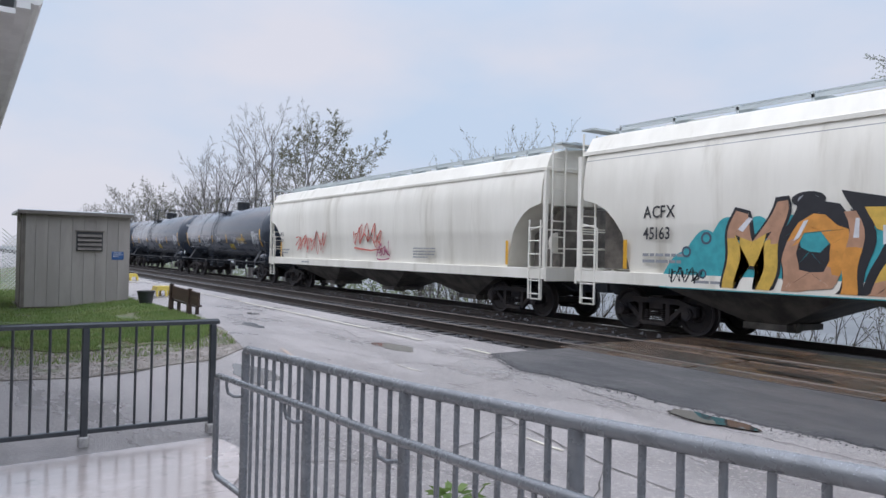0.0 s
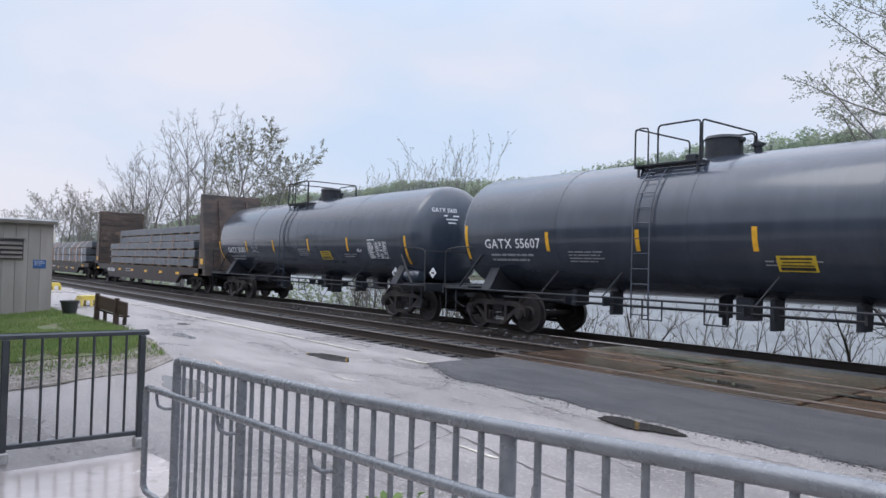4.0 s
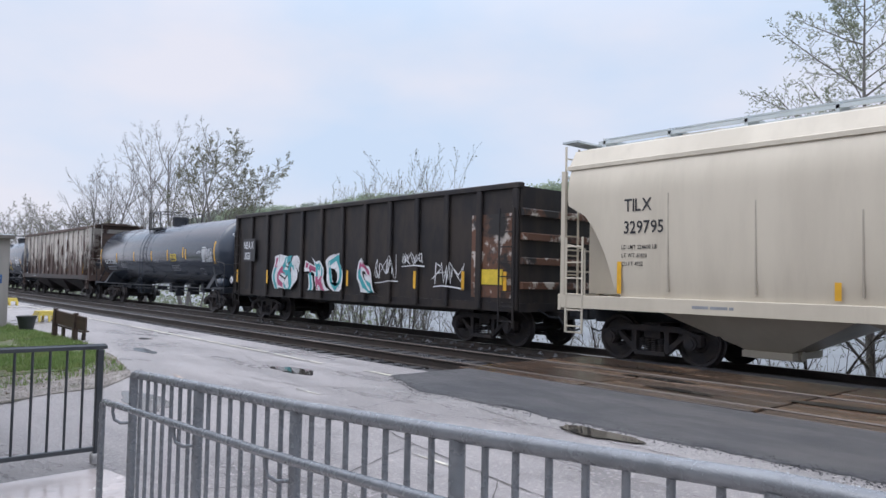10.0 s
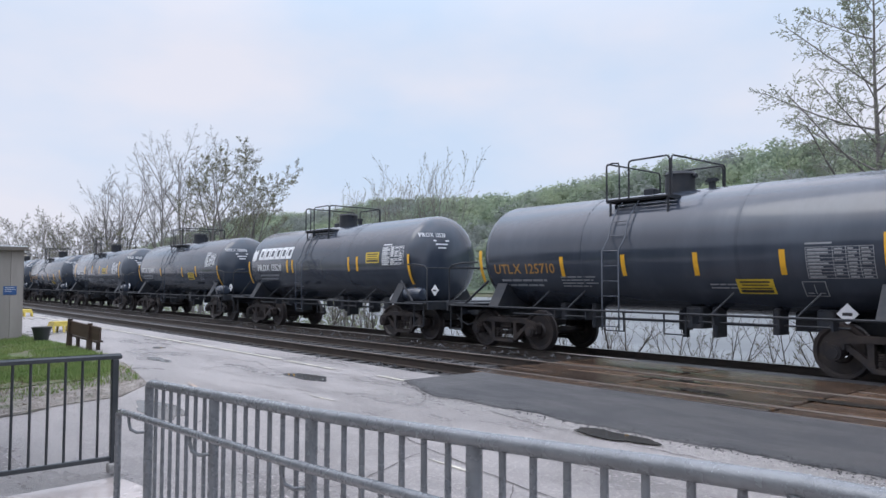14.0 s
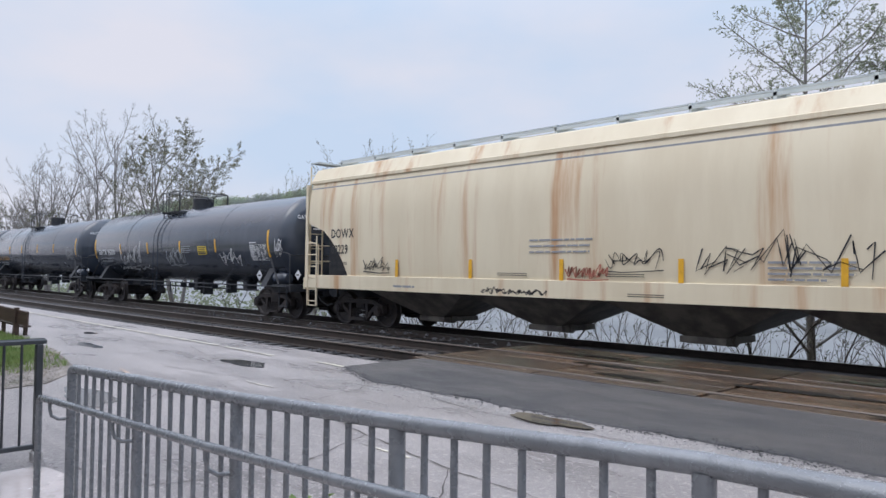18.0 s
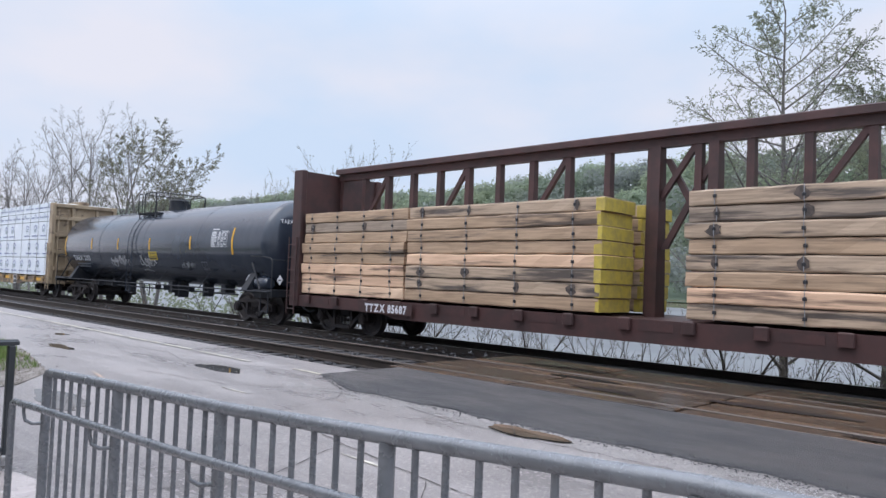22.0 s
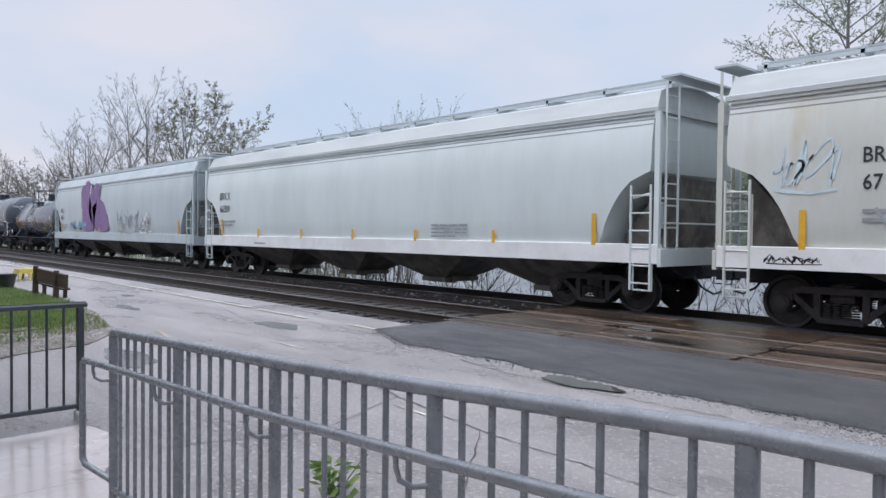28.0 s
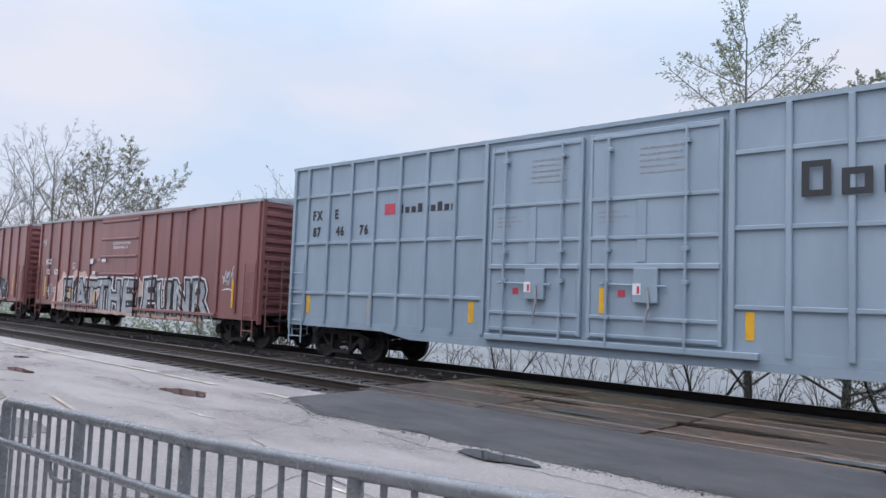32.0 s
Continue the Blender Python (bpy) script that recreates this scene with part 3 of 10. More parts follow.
M_GONDR = surf("scraped_rusty_panel", (0.12, 0.055, 0.032), (0.5, 0.45, 0.4), 2.4, 0.6, lo=0.52, hi=0.6, c3=(0.02, 0.018, 0.018), scale3=1.3)
M_WRAP = surf("white_lumber_wrap", (0.83, 0.885, 0.945), (0.77, 0.825, 0.885), 1.6, 0.3, bump=0.5, bscale=4)
M_LOGO = flat("wrap_print_blue", (0.24, 0.28, 0.46), 0.5)
M_LOGOG = flat("wrap_print_green", (0.26, 0.36, 0.35), 0.5)
M_CBY = surf("ochre_centerbeam", (0.41, 0.315, 0.205), (0.31, 0.235, 0.155), 1.5, 0.5, c3=(0.115, 0.08, 0.06), scale3=2.0, lo3=0.52, hi3=0.7)
M_CBR = surf("maroon_centerbeam", (0.075, 0.034, 0.032), (0.05, 0.027, 0.026), 2, 0.55)
def lumber(name, c1, c2, dark, share):
    return surf(name, c1, c2, 4, 0.6, stretch=(0.35, 1, 7), c3=dark, scale3=1.1, lo3=share, hi3=share + 0.13, stretch3=(0.3, 1, 4), bump=0.15, bscale=30)


M_STAIN = surf("black_water_stain", (0.06, 0.05, 0.045), (0.13, 0.10, 0.085), 9, 0.7)
M_LUM = [lumber("sawn_lumber", (0.86, 0.63, 0.42), (0.76, 0.54, 0.345), (0.20, 0.135, 0.09), 0.52),
         lumber("weathered_lumber", (0.52, 0.365, 0.24), (0.38, 0.265, 0.175), (0.12, 0.09, 0.07), 0.52),
         lumber("pinkish_lumber", (0.85, 0.61, 0.43), (0.73, 0.51, 0.345), (0.25, 0.16, 0.11), 0.53),
         lumber("greyed_lumber", (0.42, 0.325, 0.245), (0.29, 0.23, 0.18), (0.09, 0.072, 0.06), 0.50),
         lumber("reddish_lumber", (0.82, 0.56, 0.38), (0.69, 0.455, 0.30), (0.22, 0.14, 0.10), 0.51),
         lumber("stained_lumber", (0.56, 0.42, 0.30), (0.40, 0.30, 0.215), (0.10, 0.08, 0.068), 0.49)]
M_ENDY = surf("yellow_end_wax", (0.60, 0.47, 0.08), (0.44, 0.34, 0.09), 5, 0.55)
M_ENDB = surf("blue_end_wax", (0.045, 0.07, 0.115), (0.06, 0.085, 0.13), 5, 0.55)
M_STEEL = surf("dark_steel_bundle", (0.08, 0.092, 0.108), (0.118, 0.128, 0.142), 3, 0.42, 0.2)
M_DUNN = surf("dunnage_wood", (0.40, 0.31, 0.22), (0.26, 0.195, 0.135), 4, 0.7)
M_STRAPW = flat("white_strap", (0.72, 0.74, 0.76), 0.5)
M_STRAPO = flat("orange_strap", (0.62, 0.24, 0.08), 0.5)
M_BULK = surf("scorched_bulkhead", (0.105, 0.072, 0.056), (0.042, 0.034, 0.031), 1.4, 0.6, stretch=(1, 0.5, 2), bump=0.3, bscale=12, c3=(0.17, 0.115, 0.085), scale3=0.8, lo3=0.55, hi3=0.7)
M_BOXM = surf("maroon_boxcar", (0.112, 0.046, 0.055), (0.088, 0.038, 0.046), 0.8, 0.36, stretch=(1, 1, 0.3), coat=0.1, c3=(0.075, 0.04, 0.042), scale3=1.2, lo3=0.55, hi3=0.8, stretch3=(1, 1, 0.2))
M_BOXK = surf("oxide_red_boxcar", (0.255, 0.105, 0.098), (0.205, 0.086, 0.082), 0.9, 0.34, stretch=(1, 1, 0.25), c3=(0.13, 0.058, 0.054), scale3=1.2, lo3=0.55, hi3=0.78, stretch3=(1, 1, 0.15), coat=0.15)
M_BOXG = surf("blue_grey_boxcar", (0.29, 0.36, 0.43), (0.25, 0.315, 0.38), 0.9, 0.42, stretch=(1, 1, 0.3))
M_ROOFG = surf("galvanised_roof", (0.42, 0.44, 0.46), (0.34, 0.355, 0.37), 1.5, 0.4, 0.3)
M_CBD = surf("grimy_ochre_sill", (0.46, 0.315, 0.15), (0.14, 0.10, 0.075), 1.4, 0.55, lo=0.38, hi=0.56, stretch=(0.6, 1, 1))
GRAF = {n: flat("spray_" + n, c, 0.5) for n, c in dict(black=(0.02, 0.02, 0.025), white=(0.72, 0.72, 0.74), silver=(0.42, 0.44, 0.46), teal=(0.05, 0.36, 0.40), orange=(0.68, 0.30, 0.06), gold=(0.66, 0.43, 0.08), brick=(0.42, 0.15, 0.10), clay=(0.48, 0.27, 0.17), red=(0.55, 0.06, 0.10), pink=(0.68, 0.33, 0.30), purple=(0.22, 0.12, 0.28), blue=(0.28, 0.48, 0.62), navy=(0.03, 0.035, 0.10), coral=(0.62, 0.16, 0.12), grey=(0.33, 0.35, 0.38), magenta=(0.42, 0.07, 0.17), ochre=(0.58, 0.40, 0.16), pale=(0.60, 0.71, 0.75), aqua=(0.24, 0.52, 0.56), slate=(0.07, 0.10, 0.14), peach=(0.66, 0.44, 0.38)).items()}
M_BARKF = surf("grey_bare_bark", (0.185, 0.172, 0.165), (0.14, 0.13, 0.125), 2, 0.85)
M_STRAW = surf("dead_grass", (0.26, 0.20, 0.13), (0.17, 0.135, 0.09), 3, 0.8, by_object=False)
M_RAILDULL = surf("rusty_railhead", (0.085, 0.066, 0.055), (0.14, 0.115, 0.10), 2, 0.4, 0.3, stretch=(0.2, 1, 1))
M_GRIT = surf("pale_grit", (0.42, 0.40, 0.38), (0.26, 0.25, 0.245), 20, 0.5, by_object=False)
M_GRIME = surf("grime_and_shade_paint", (0.19, 0.17, 0.145), (0.085, 0.075, 0.067), 2.2, 0.6)
M_SEAM = surf("seam_stain", (0.42, 0.375, 0.30), (0.34, 0.30, 0.24), 3, 0.6)
M_GRIMED = surf("blackened_rusty_deck", (0.03, 0.027, 0.027), (0.052, 0.038, 0.034), 1.8, 0.6, bump=0.2)


# ---- the ground and the railway ----
RAIL_Z = -0.162  # railhead of the far track; the near track lies at 0
TRACK_Y = 13.4
NEAR_Y = 9.0425


def ground_z(y):
    if y < 2:
        return -0.33
    if y < 7:
        return -0.03 - 0.30 * ((7 - y) / 5) ** 2
    if y < 7.2:
        return -0.03
    if y < 7.7:
        return -0.03 - 0.42 * (y - 7.2) / 0.5
    if y < 15.6:
        return -0.45
    if y < 22:
        return -0.45 - 3.4 * ((y - 15.6) / 6.4) ** 0.8
    if y < 140:
        return -4.6
    if y < 150:
        return -4.6 + 3.6 * (y - 140) / 10
    return -1.0


def build_ground():
    ys = [-3500, -600, -100, -20, -6, 0, 2, 2.6, 3.2, 3.8, 4.4, 5, 5.6, 6.2, 6.8, 7.2, 7.45, 7.7, 10, 13, 15.6, 16.4, 17.3, 18.5, 20, 22, 30, 80, 140, 150, 420, 3500]
    xs = [-3500, -1200, -500, -200, -80, -40, -25, -15, -8, -3, 0, 3, 8, 20, 60, 200, 900, 3500]
    v = [(x, y, ground_z(y)) for y in ys for x in xs]
    n = len(xs)
    f, kinds = [], []
    for j in range(len(ys) - 1):
        for i in range(n - 1):
            f.append((j * n + i, j * n + i + 1, (j + 1) * n + i + 1, (j + 1) * n + i))
            y = (ys[j] + ys[j + 1]) / 2
            kinds.append(0 if y < 7.2 else 1 if y < 15.6 else 2)
    me = bpy.data.meshes.new("ground")
    me.from_pydata(v, [], f)
    for m in (M_ASPH, M_BALLAST, M_BANK):
        me.materials.append(m)
    me.polygons.foreach_set("material_index", kinds)
    tagged(new("ground", me), "wet grey asphalt forecourt with dark track ballast and river bank", "ground", kind="structure")


build_ground()


def sheet(name, pts, z, mat, label, category="ground", kind="structure", thick=0.012):
    """A thin flat patch that lies on the ground, its outline given by points."""
    g = Geo()
    n = len(pts)
    top = [(x, y, ground_z(y) + z) for x, y in pts]
    low = [(x, y, ground_z(y) + z - thick) for x, y in pts]
    g.add(top + low, [(i, n + i, n + (i + 1) % n, (i + 1) % n) for i in range(n)])
    vs, fs = sliced(list(pts), [tuple(range(n))], 0.2)
    g.add([(x, y, ground_z(y) + z) for x, y in vs], fs)
    return thing(name, label, category, kind=kind, geo=g, mat=mat)


def wobbly(cx, cy, rx, ry, n=28, seed=1, rough=0.22):
    r = random.Random(seed)
    ph = [r.uniform(0, 6.28) for _ in range(4)]
    out = []
    for k in range(n):
        a = 2 * math.pi * k / n
        w = 1 + rough * (math.sin(2 * a + ph[0]) * 0.5 + math.sin(3 * a + ph[1]) * 0.5 + math.sin(5 * a + ph[2]) * 0.35 + math.sin(9 * a + ph[3]) * 0.2)
        out.append((cx + rx * w * math.cos(a), cy + ry * w * math.sin(a)))
    return out


# newer dark asphalt of the level crossing's approach
def build_crossing_road():
    g = Geo()
    r = random.Random(2)
    xs = [-8.5 + 0.12 * k for k in range(120)] + [8, 12, 20, 40]
    v = []
    for k, x in enumerate(xs):
        near = 5.93 + 0.46 * max(0, 1 - (x + 8.5) / 1.35) + 0.035 * math.sin(1.9 * x) + 0.02 * math.sin(5.3 * x) + r.uniform(-0.025, 0.025)
        for y in (near, near + 0.02, 6.5, 7.0, 7.5, 7.93):
            v.append((x, y, ground_z(min(y, 7.1)) + (0.002 if y == near else 0.014)))
    g.add(v, [(6 * k + j, 6 * k + j + 1, 6 * k + j + 7, 6 * k + j + 6) for k in range(len(xs) - 1) for j in range(5)])
    thing("crossing_road", "newer dark wet asphalt beside the level crossing", "road", kind="structure", geo=g, mat=M_ASPH_NEW)


build_crossing_road()
g = Geo()
r = random.Random(31)
for k in range(2400):
    x = r.uniform(-8.4, 6.0)
    y = 5.93 + 0.46 * max(0, 1 - (x + 8.5) / 1.35) + 0.035 * math.sin(1.9 * x) + r.gauss(0, 0.07)
    q, a = r.uniform(0.005, 0.014), r.uniform(0, 6.28)
    z = ground_z(min(y, 7.1)) + (0.013 if y > 5.95 else 0.001)
    g.add([(x + q * math.cos(a + u), y + q * math.sin(a + u), z) for u in (0, 1.5, 3.2, 4.6)] + [(x, y, z + q * r.uniform(0.5, 1.0))], [(0, 1, 4), (1, 2, 4), (2, 3, 4), (3, 0, 4)])
thing("asphalt_crumbs", "loose dark crumbs along the edge of the newer asphalt", "gravel", kind="stuff", geo=g, mat=M_ASPH_NEW)
g = Geo().box(-8.5, 40, 7.3, 7.93, -0.5, -0.03)
thing("crossing_edge", "dark asphalt edge under the crossing timbers", "road", kind="structure", geo=g, mat=M_ASPH_NEW)
for k, (cx, cy, rx, ry) in enumerate([(-9.9, 5.62, 0.52, 0.20), (-4.25, 5.66, 0.42, 0.15), (-9.3, 3.2, 0.8, 0.2), (-16.4, 5.6, 0.3, 0.1), (-14.2, 4.85, 0.55, 0.12), (0.4, 5.55, 0.5, 0.12)]):
    sheet("puddle", wobbly(cx, cy, rx, ry, seed=k + 3), 0.004 if k != 1 else 0.017, M_PUDDLE, "shallow rain puddle on the asphalt", "puddle", kind="structure", thick=0.002)


def crack(pts, w, seed):
    r = random.Random(seed)
    line = []
    for (x0, y0), (x1, y1) in zip(pts, pts[1:]):
        m = max(2, int(math.hypot(x1 - x0, y1 - y0) / 0.12))
        line += [(x0 + (x1 - x0) * k / m + r.uniform(-.015, .015), y0 + (y1 - y0) * k / m + r.uniform(-.02, .02)) for k in range(m)]
    line.append(pts[-1])
    g = Geo()
    v = []
    for i, (x, y) in enumerate(line):
        a, b = line[max(i - 1, 0)], line[min(i + 1, len(line) - 1)]
        dx, dy = b[0] - a[0], b[1] - a[1]
        d = math.hypot(dx, dy) or 1
        ww = w * r.uniform(0.35, 1.2)
        v += [(x - dy / d * ww, y + dx / d * ww, ground_z(y) + 0.006), (x + dy / d * ww, y - dx / d * ww, ground_z(y) + 0.006)]
    g.add(v, [(2 * i, 2 * i + 1, 2 * i + 3, 2 * i + 2) for i in range(len(line) - 1)])
    thing("crack", "dark crack in the wet asphalt", "crack", kind="structure", geo=g, mat=M_CRACK)


for k, c in enumerate([[(-8.3, 6.3), (-7.3, 5.86), (-6.9, 5.5), (-6.8, 4.6), (-7.4, 3.8)], [(-7.3, 5.86), (-8.6, 5.0), (-10.6, 4.7)], [(-6.8, 4.6), (-5.2, 4.2), (-3.9, 4.0), (-2.2, 3.9)],
                       [(-8.6, 5.0), (-8.9, 4.0), (-8.1, 3.2)], [(-6.0, 5.7), (-5.1, 5.55), (-4.0, 5.5), (-2.8, 5.55), (-1.2, 5.4)], [(-12.5, 6.0), (-11.0, 5.6), (-9.6, 5.9)], [(-18, 5.9), (-14.5, 5.7), (-12.2, 5.9)], [(-5.2, 4.2), (-4.9, 3.2), (-5.6, 2.2)],
                       [(-3.9, 4.0), (-3.1, 3.0), (-3.4, 2.0)], [(-1.2, 5.4), (0.2, 4.6), (2, 4.4)]]):
    crack(c, 0.0065, 20 + k)
# pale worn patches where old line paint is left
for k, (cx, cy, rx, ry) in enumerate([(-4.6, 4.0, 0.25, 0.015), (-8.2, 4.85, 0.25, 0.02)]):
    sheet("worn_marking", wobbly(cx, cy, rx, ry, seed=k + 40, rough=0.5), 0.008, M_LINE_Y, "worn pale paint left on the asphalt", "marking", thick=0.004)


def painted(x0, y0, x1, y1, w, mat, label, seed):
    r = random.Random(seed)
    n = max(3, int(abs(x1 - x0) / 0.35))
    g = Geo()
    v = []
    for k in range(n + 1):
        x, y = x0 + (x1 - x0) * k / n, y0 + (y1 - y0) * k / n
        ww = w * r.uniform(0.7, 1.1)
        v += [(x, y - ww, ground_z(y - ww) + 0.012), (x, y + ww, ground_z(y + ww) + 0.012)]
    g.add(v, [(2 * k, 2 * k + 2, 2 * k + 3, 2 * k + 1) for k in range(n)])
    thing("painted_line", label, "marking", kind="structure", geo=g, mat=mat)


painted(-60, 6.72, -12.3, 6.42, 0.05, M_LINE_Y, "worn pale yellow platform edge line", 1)
painted(-12.0, 6.4, -10.3, 6.36, 0.045, M_LINE_Y, "worn pale yellow platform edge line", 2)
painted(-9.2, 6.44, -8.5, 6.42, 0.04, M_LINE_Y, "broken end of the platform edge line", 3)
painted(-10.9, 4.18, -9.6, 3.96, 0.03, M_LINE_O, "worn orange parking line", 4)

# loose grit: a worn seam along the newer asphalt, and scattered over the forecourt
g = Geo()
r = random.Random(31)
for k in range(9000):
    if r.random() < 0.62:
        x = -8.2 + 12 * r.random()
        y = 5.8 - 0.16 * abs(r.gauss(0, 1)) + 0.05 * math.sin(1.9 * x)
    else:
        x, y = -16 + 20 * r.random(), 5.9 - 3.6 * r.random() ** 1.4
        if noise.noise(Vector((x * 0.9, y * 1.1, 3))) < 0.05:
            continue
    s = r.uniform(0.004, 0.011) * (1.5 if x < -9 else 1)
    z = ground_z(y) + 0.001
    a = r.uniform(0, 6.28)
    g.add([(x + s * math.cos(a + q), y + s * math.sin(a + q), z) for q in (0, 2.1, 4.2)] + [(x, y, z + s * r.uniform(0.5, 0.9))], [(0, 1, 3), (1, 2, 3), (2, 0, 3)])
thing("loose_grit", "pale loose grit on the worn asphalt", "gravel", kind="stuff", geo=g, mat=M_GRIT)

# ballast shoulder stones, uneven edge of the paving
g = Geo()
r = random.Random(11)
for k in range(2600):
    near = r.random() < 0.6
    x = r.uniform(-22, 6) if near else r.uniform(-60, -10)
    y = r.choice([r.uniform(7.2, 8.1), r.uniform(8.4, 9.7), r.uniform(9.9, 12.4), r.uniform(7.2, 12.4)])
    if x > -8.6 and y < 12.2:
        continue
    s = r.uniform(0.02, 0.05) * (1.5 if not near else 1)
    z = max(ground_z(y), -0.21) + s * 0.3
    if 8.0 < y < 10.1:
        z = -0.17
    v = [(x + s * r.uniform(-1, 1), y + s * r.uniform(-1, 1), z - s * 0.5), (x + s, y + s * r.uniform(-1, 0), z), (x - s * 0.2, y + s, z + s * 0.1), (x - s, y - s * 0.4, z), (x + s * 0.1, y - s * 0.1, z + s * r.uniform(0.5, 1))]
    g.add(v, [(0, 1, 2), (0, 2, 3), (0, 3, 1), (1, 4, 2), (2, 4, 3), (3, 4, 1)])
thing("ballast_stones", "loose wet dark ballast stones between the rails", "ballast", kind="stuff", geo=g, mat=M_BALLAST)
g = Geo()
prof = [(7.42, -0.46), (7.62, -0.2), (10.3, -0.19), (11.2, -0.36), (11.6, -0.36), (12.0, -0.34), (15.0, -0.34), (15.5, -0.47)]
g.along(prof, -1500, 1500)
thing("ballast_bed", "dark wet ballast bed under two railway tracks", "ballast", kind="structure", geo=g, mat=M_BALLAST)


def rail(y, z, label, top=None):
    g = Geo()
    g.along([(y - 0.07, z - 0.17), (y + 0.07, z - 0.17), (y + 0.07, z - 0.155), (y + 0.012, z - 0.14), (y + 0.012, z - 0.04), (y + 0.034, z - 0.03), (y + 0.036, z - 0.008), (y - 0.036, z - 0.008), (y - 0.034, z - 0.03), (y - 0.012, z - 0.04), (y - 0.012, z - 0.14), (y - 0.07, z - 0.155)], -1500, 1500)
    ob = thing("rail", label, "rail", kind="structure", geo=g, mat=M_RAIL)
    part("railhead", Geo().along([(y - 0.033, z - 0.008), (y + 0.033, z - 0.008), (y + 0.027, z), (y - 0.027, z)], -1500, 1500), top or M_RAILTOP, ob)


for y in (8.29, 9.795):
    rail(y, 0.0, "rusty steel rail of the empty near track", M_RAILDULL)
for y in (12.6475, 14.1525):
    rail(y, RAIL_Z, "steel rail under the passing train")
tie_mesh = Geo().slab(-0.115, 0.115, -1.3, 1.3, -0.09, 0.09, 0.012).mesh("tie")
tie_mesh.materials.append(M_TIE)
for cy, z, lab in ((NEAR_Y, -0.255, "near"), (TRACK_Y, -0.415, "far")):
    first = tagged(new("tie", tie_mesh), "dark wet wooden railway tie in ballast", "railway tie", "ties of the " + lab + " track")
    first.matrix_basis = pose(-9.0, cy, z)
    for k in range(1, 110):
        copy_thing(first, pose(-9.0 - 0.53 * k, cy, z))

# timber crossing panels between and beside the rails
crossing = thing("level_crossing", "wet brown timber level crossing across the near track", "level crossing", kind="structure")
r = random.Random(3)
for y0, y1, top in ((7.95, 8.235, -0.008), (8.36, 8.81, -0.012), (8.815, 9.265, -0.012), (9.27, 9.725, -0.012), (9.86, 10.3, -0.01), (10.305, 10.75, -0.012), (10.755, 11.2, -0.014)):
    x = -8.75
    while x < 14:
        ln = 2.44
        key = ("plank", round(y1 - y0, 3))
        part("plank", lambda w=y1 - y0: Geo().slab(-1.19, 1.19, -w / 2, w / 2, -0.16, 0.0, 0.006), M_TIMBER, crossing, key=key,
             at=pose(x + ln / 2, (y0 + y1) / 2, top + r.uniform(-0.006, 0.004), r.uniform(-0.25, 0.25), r.uniform(-0.12, 0.12), 0))
        x += ln
# dark fill under and behind the timbers
thing("crossing_fill", "black wet fill between the crossing and the train's track", "ballast", kind="structure", geo=Geo().box(-8.7, 40, 7.935, 12.5, -0.4, -0.13), mat=M_BALLAST)
for k, (cx, cy, rx, ry) in enumerate([(-6.9, 10.3, 0.9, 0.1), (-5.2, 8.62, 0.5, 0.1), (-3.2, 9.1, 0.9, 0.12), (-1.5, 8.1, 0.7, 0.1), (-6.0, 9.4, 0.6, 0.1), (-2.4, 10.5, 1.0, 0.1)]):
    g = Geo()
    pts = wobbly(cx, cy, rx, ry, seed=60 + k)
    g.add([(x, y, 0.003) for x, y in pts], [tuple(range(len(pts)))])
    thing("puddle", "thin rain water film on the crossing timbers", "puddle", kind="structure", geo=g, mat=M_PUDDLE)

# river and far bank
g = Geo().box(-3000, 3000, 18.5, 148, -5.2, -2.55)
thing("river", "broad pale river that mirrors the overcast sky", "river", kind="structure", geo=g, mat=M_WATER)


def thing_quads(name, label, category, mid, small, large, mat, rs, facing):
    """Many leaf sprays, one four-cornered face each, roughly facing outwards, as one mesh."""
    n = len(mid)
    facing = facing + 0.25 * rs.normal(size=(n, 3))
    a = np.cross(facing, rs.normal(size=(n, 3)))
    a /= np.linalg.norm(a, axis=1)[:, None]
    b = np.cross(a, facing)
    b /= np.linalg.norm(b, axis=1)[:, None]
    a *= (small + (large - small) * rs.rand(n))[:, None]
    b *= (small + (large - small) * rs.rand(n))[:, None]
    co = np.stack([mid + a, mid + b, mid - a, mid - b], 1).reshape(-1)
    me = bpy.data.meshes.new(name)
    me.vertices.add(4 * n)
    me.vertices.foreach_set("co", co)
    me.loops.add(4 * n)
    me.loops.foreach_set("vertex_index", np.arange(4 * n))
    me.polygons.add(n)
    me.polygons.foreach_set("loop_start", np.arange(0, 4 * n, 4))
    me.update(calc_edges=True)
    me.validate()
    me.materials.append(mat)
    return tagged(new(name, me), label, category, kind="stuff")


def hill_h(x, y):
    k = max(0.0, min(1.0, (y - 150) / 115))
    base = 43 * (k * k * (3 - 2 * k))
    side = 1 - 0.45 * max(0.0, min(1.0, (-x - 560) / 700))
    wave = 1 + 0.07 * math.sin(x * 0.011 + 1) + 0.05 * math.sin(x * 0.031)
    return -1 + base * side * wave


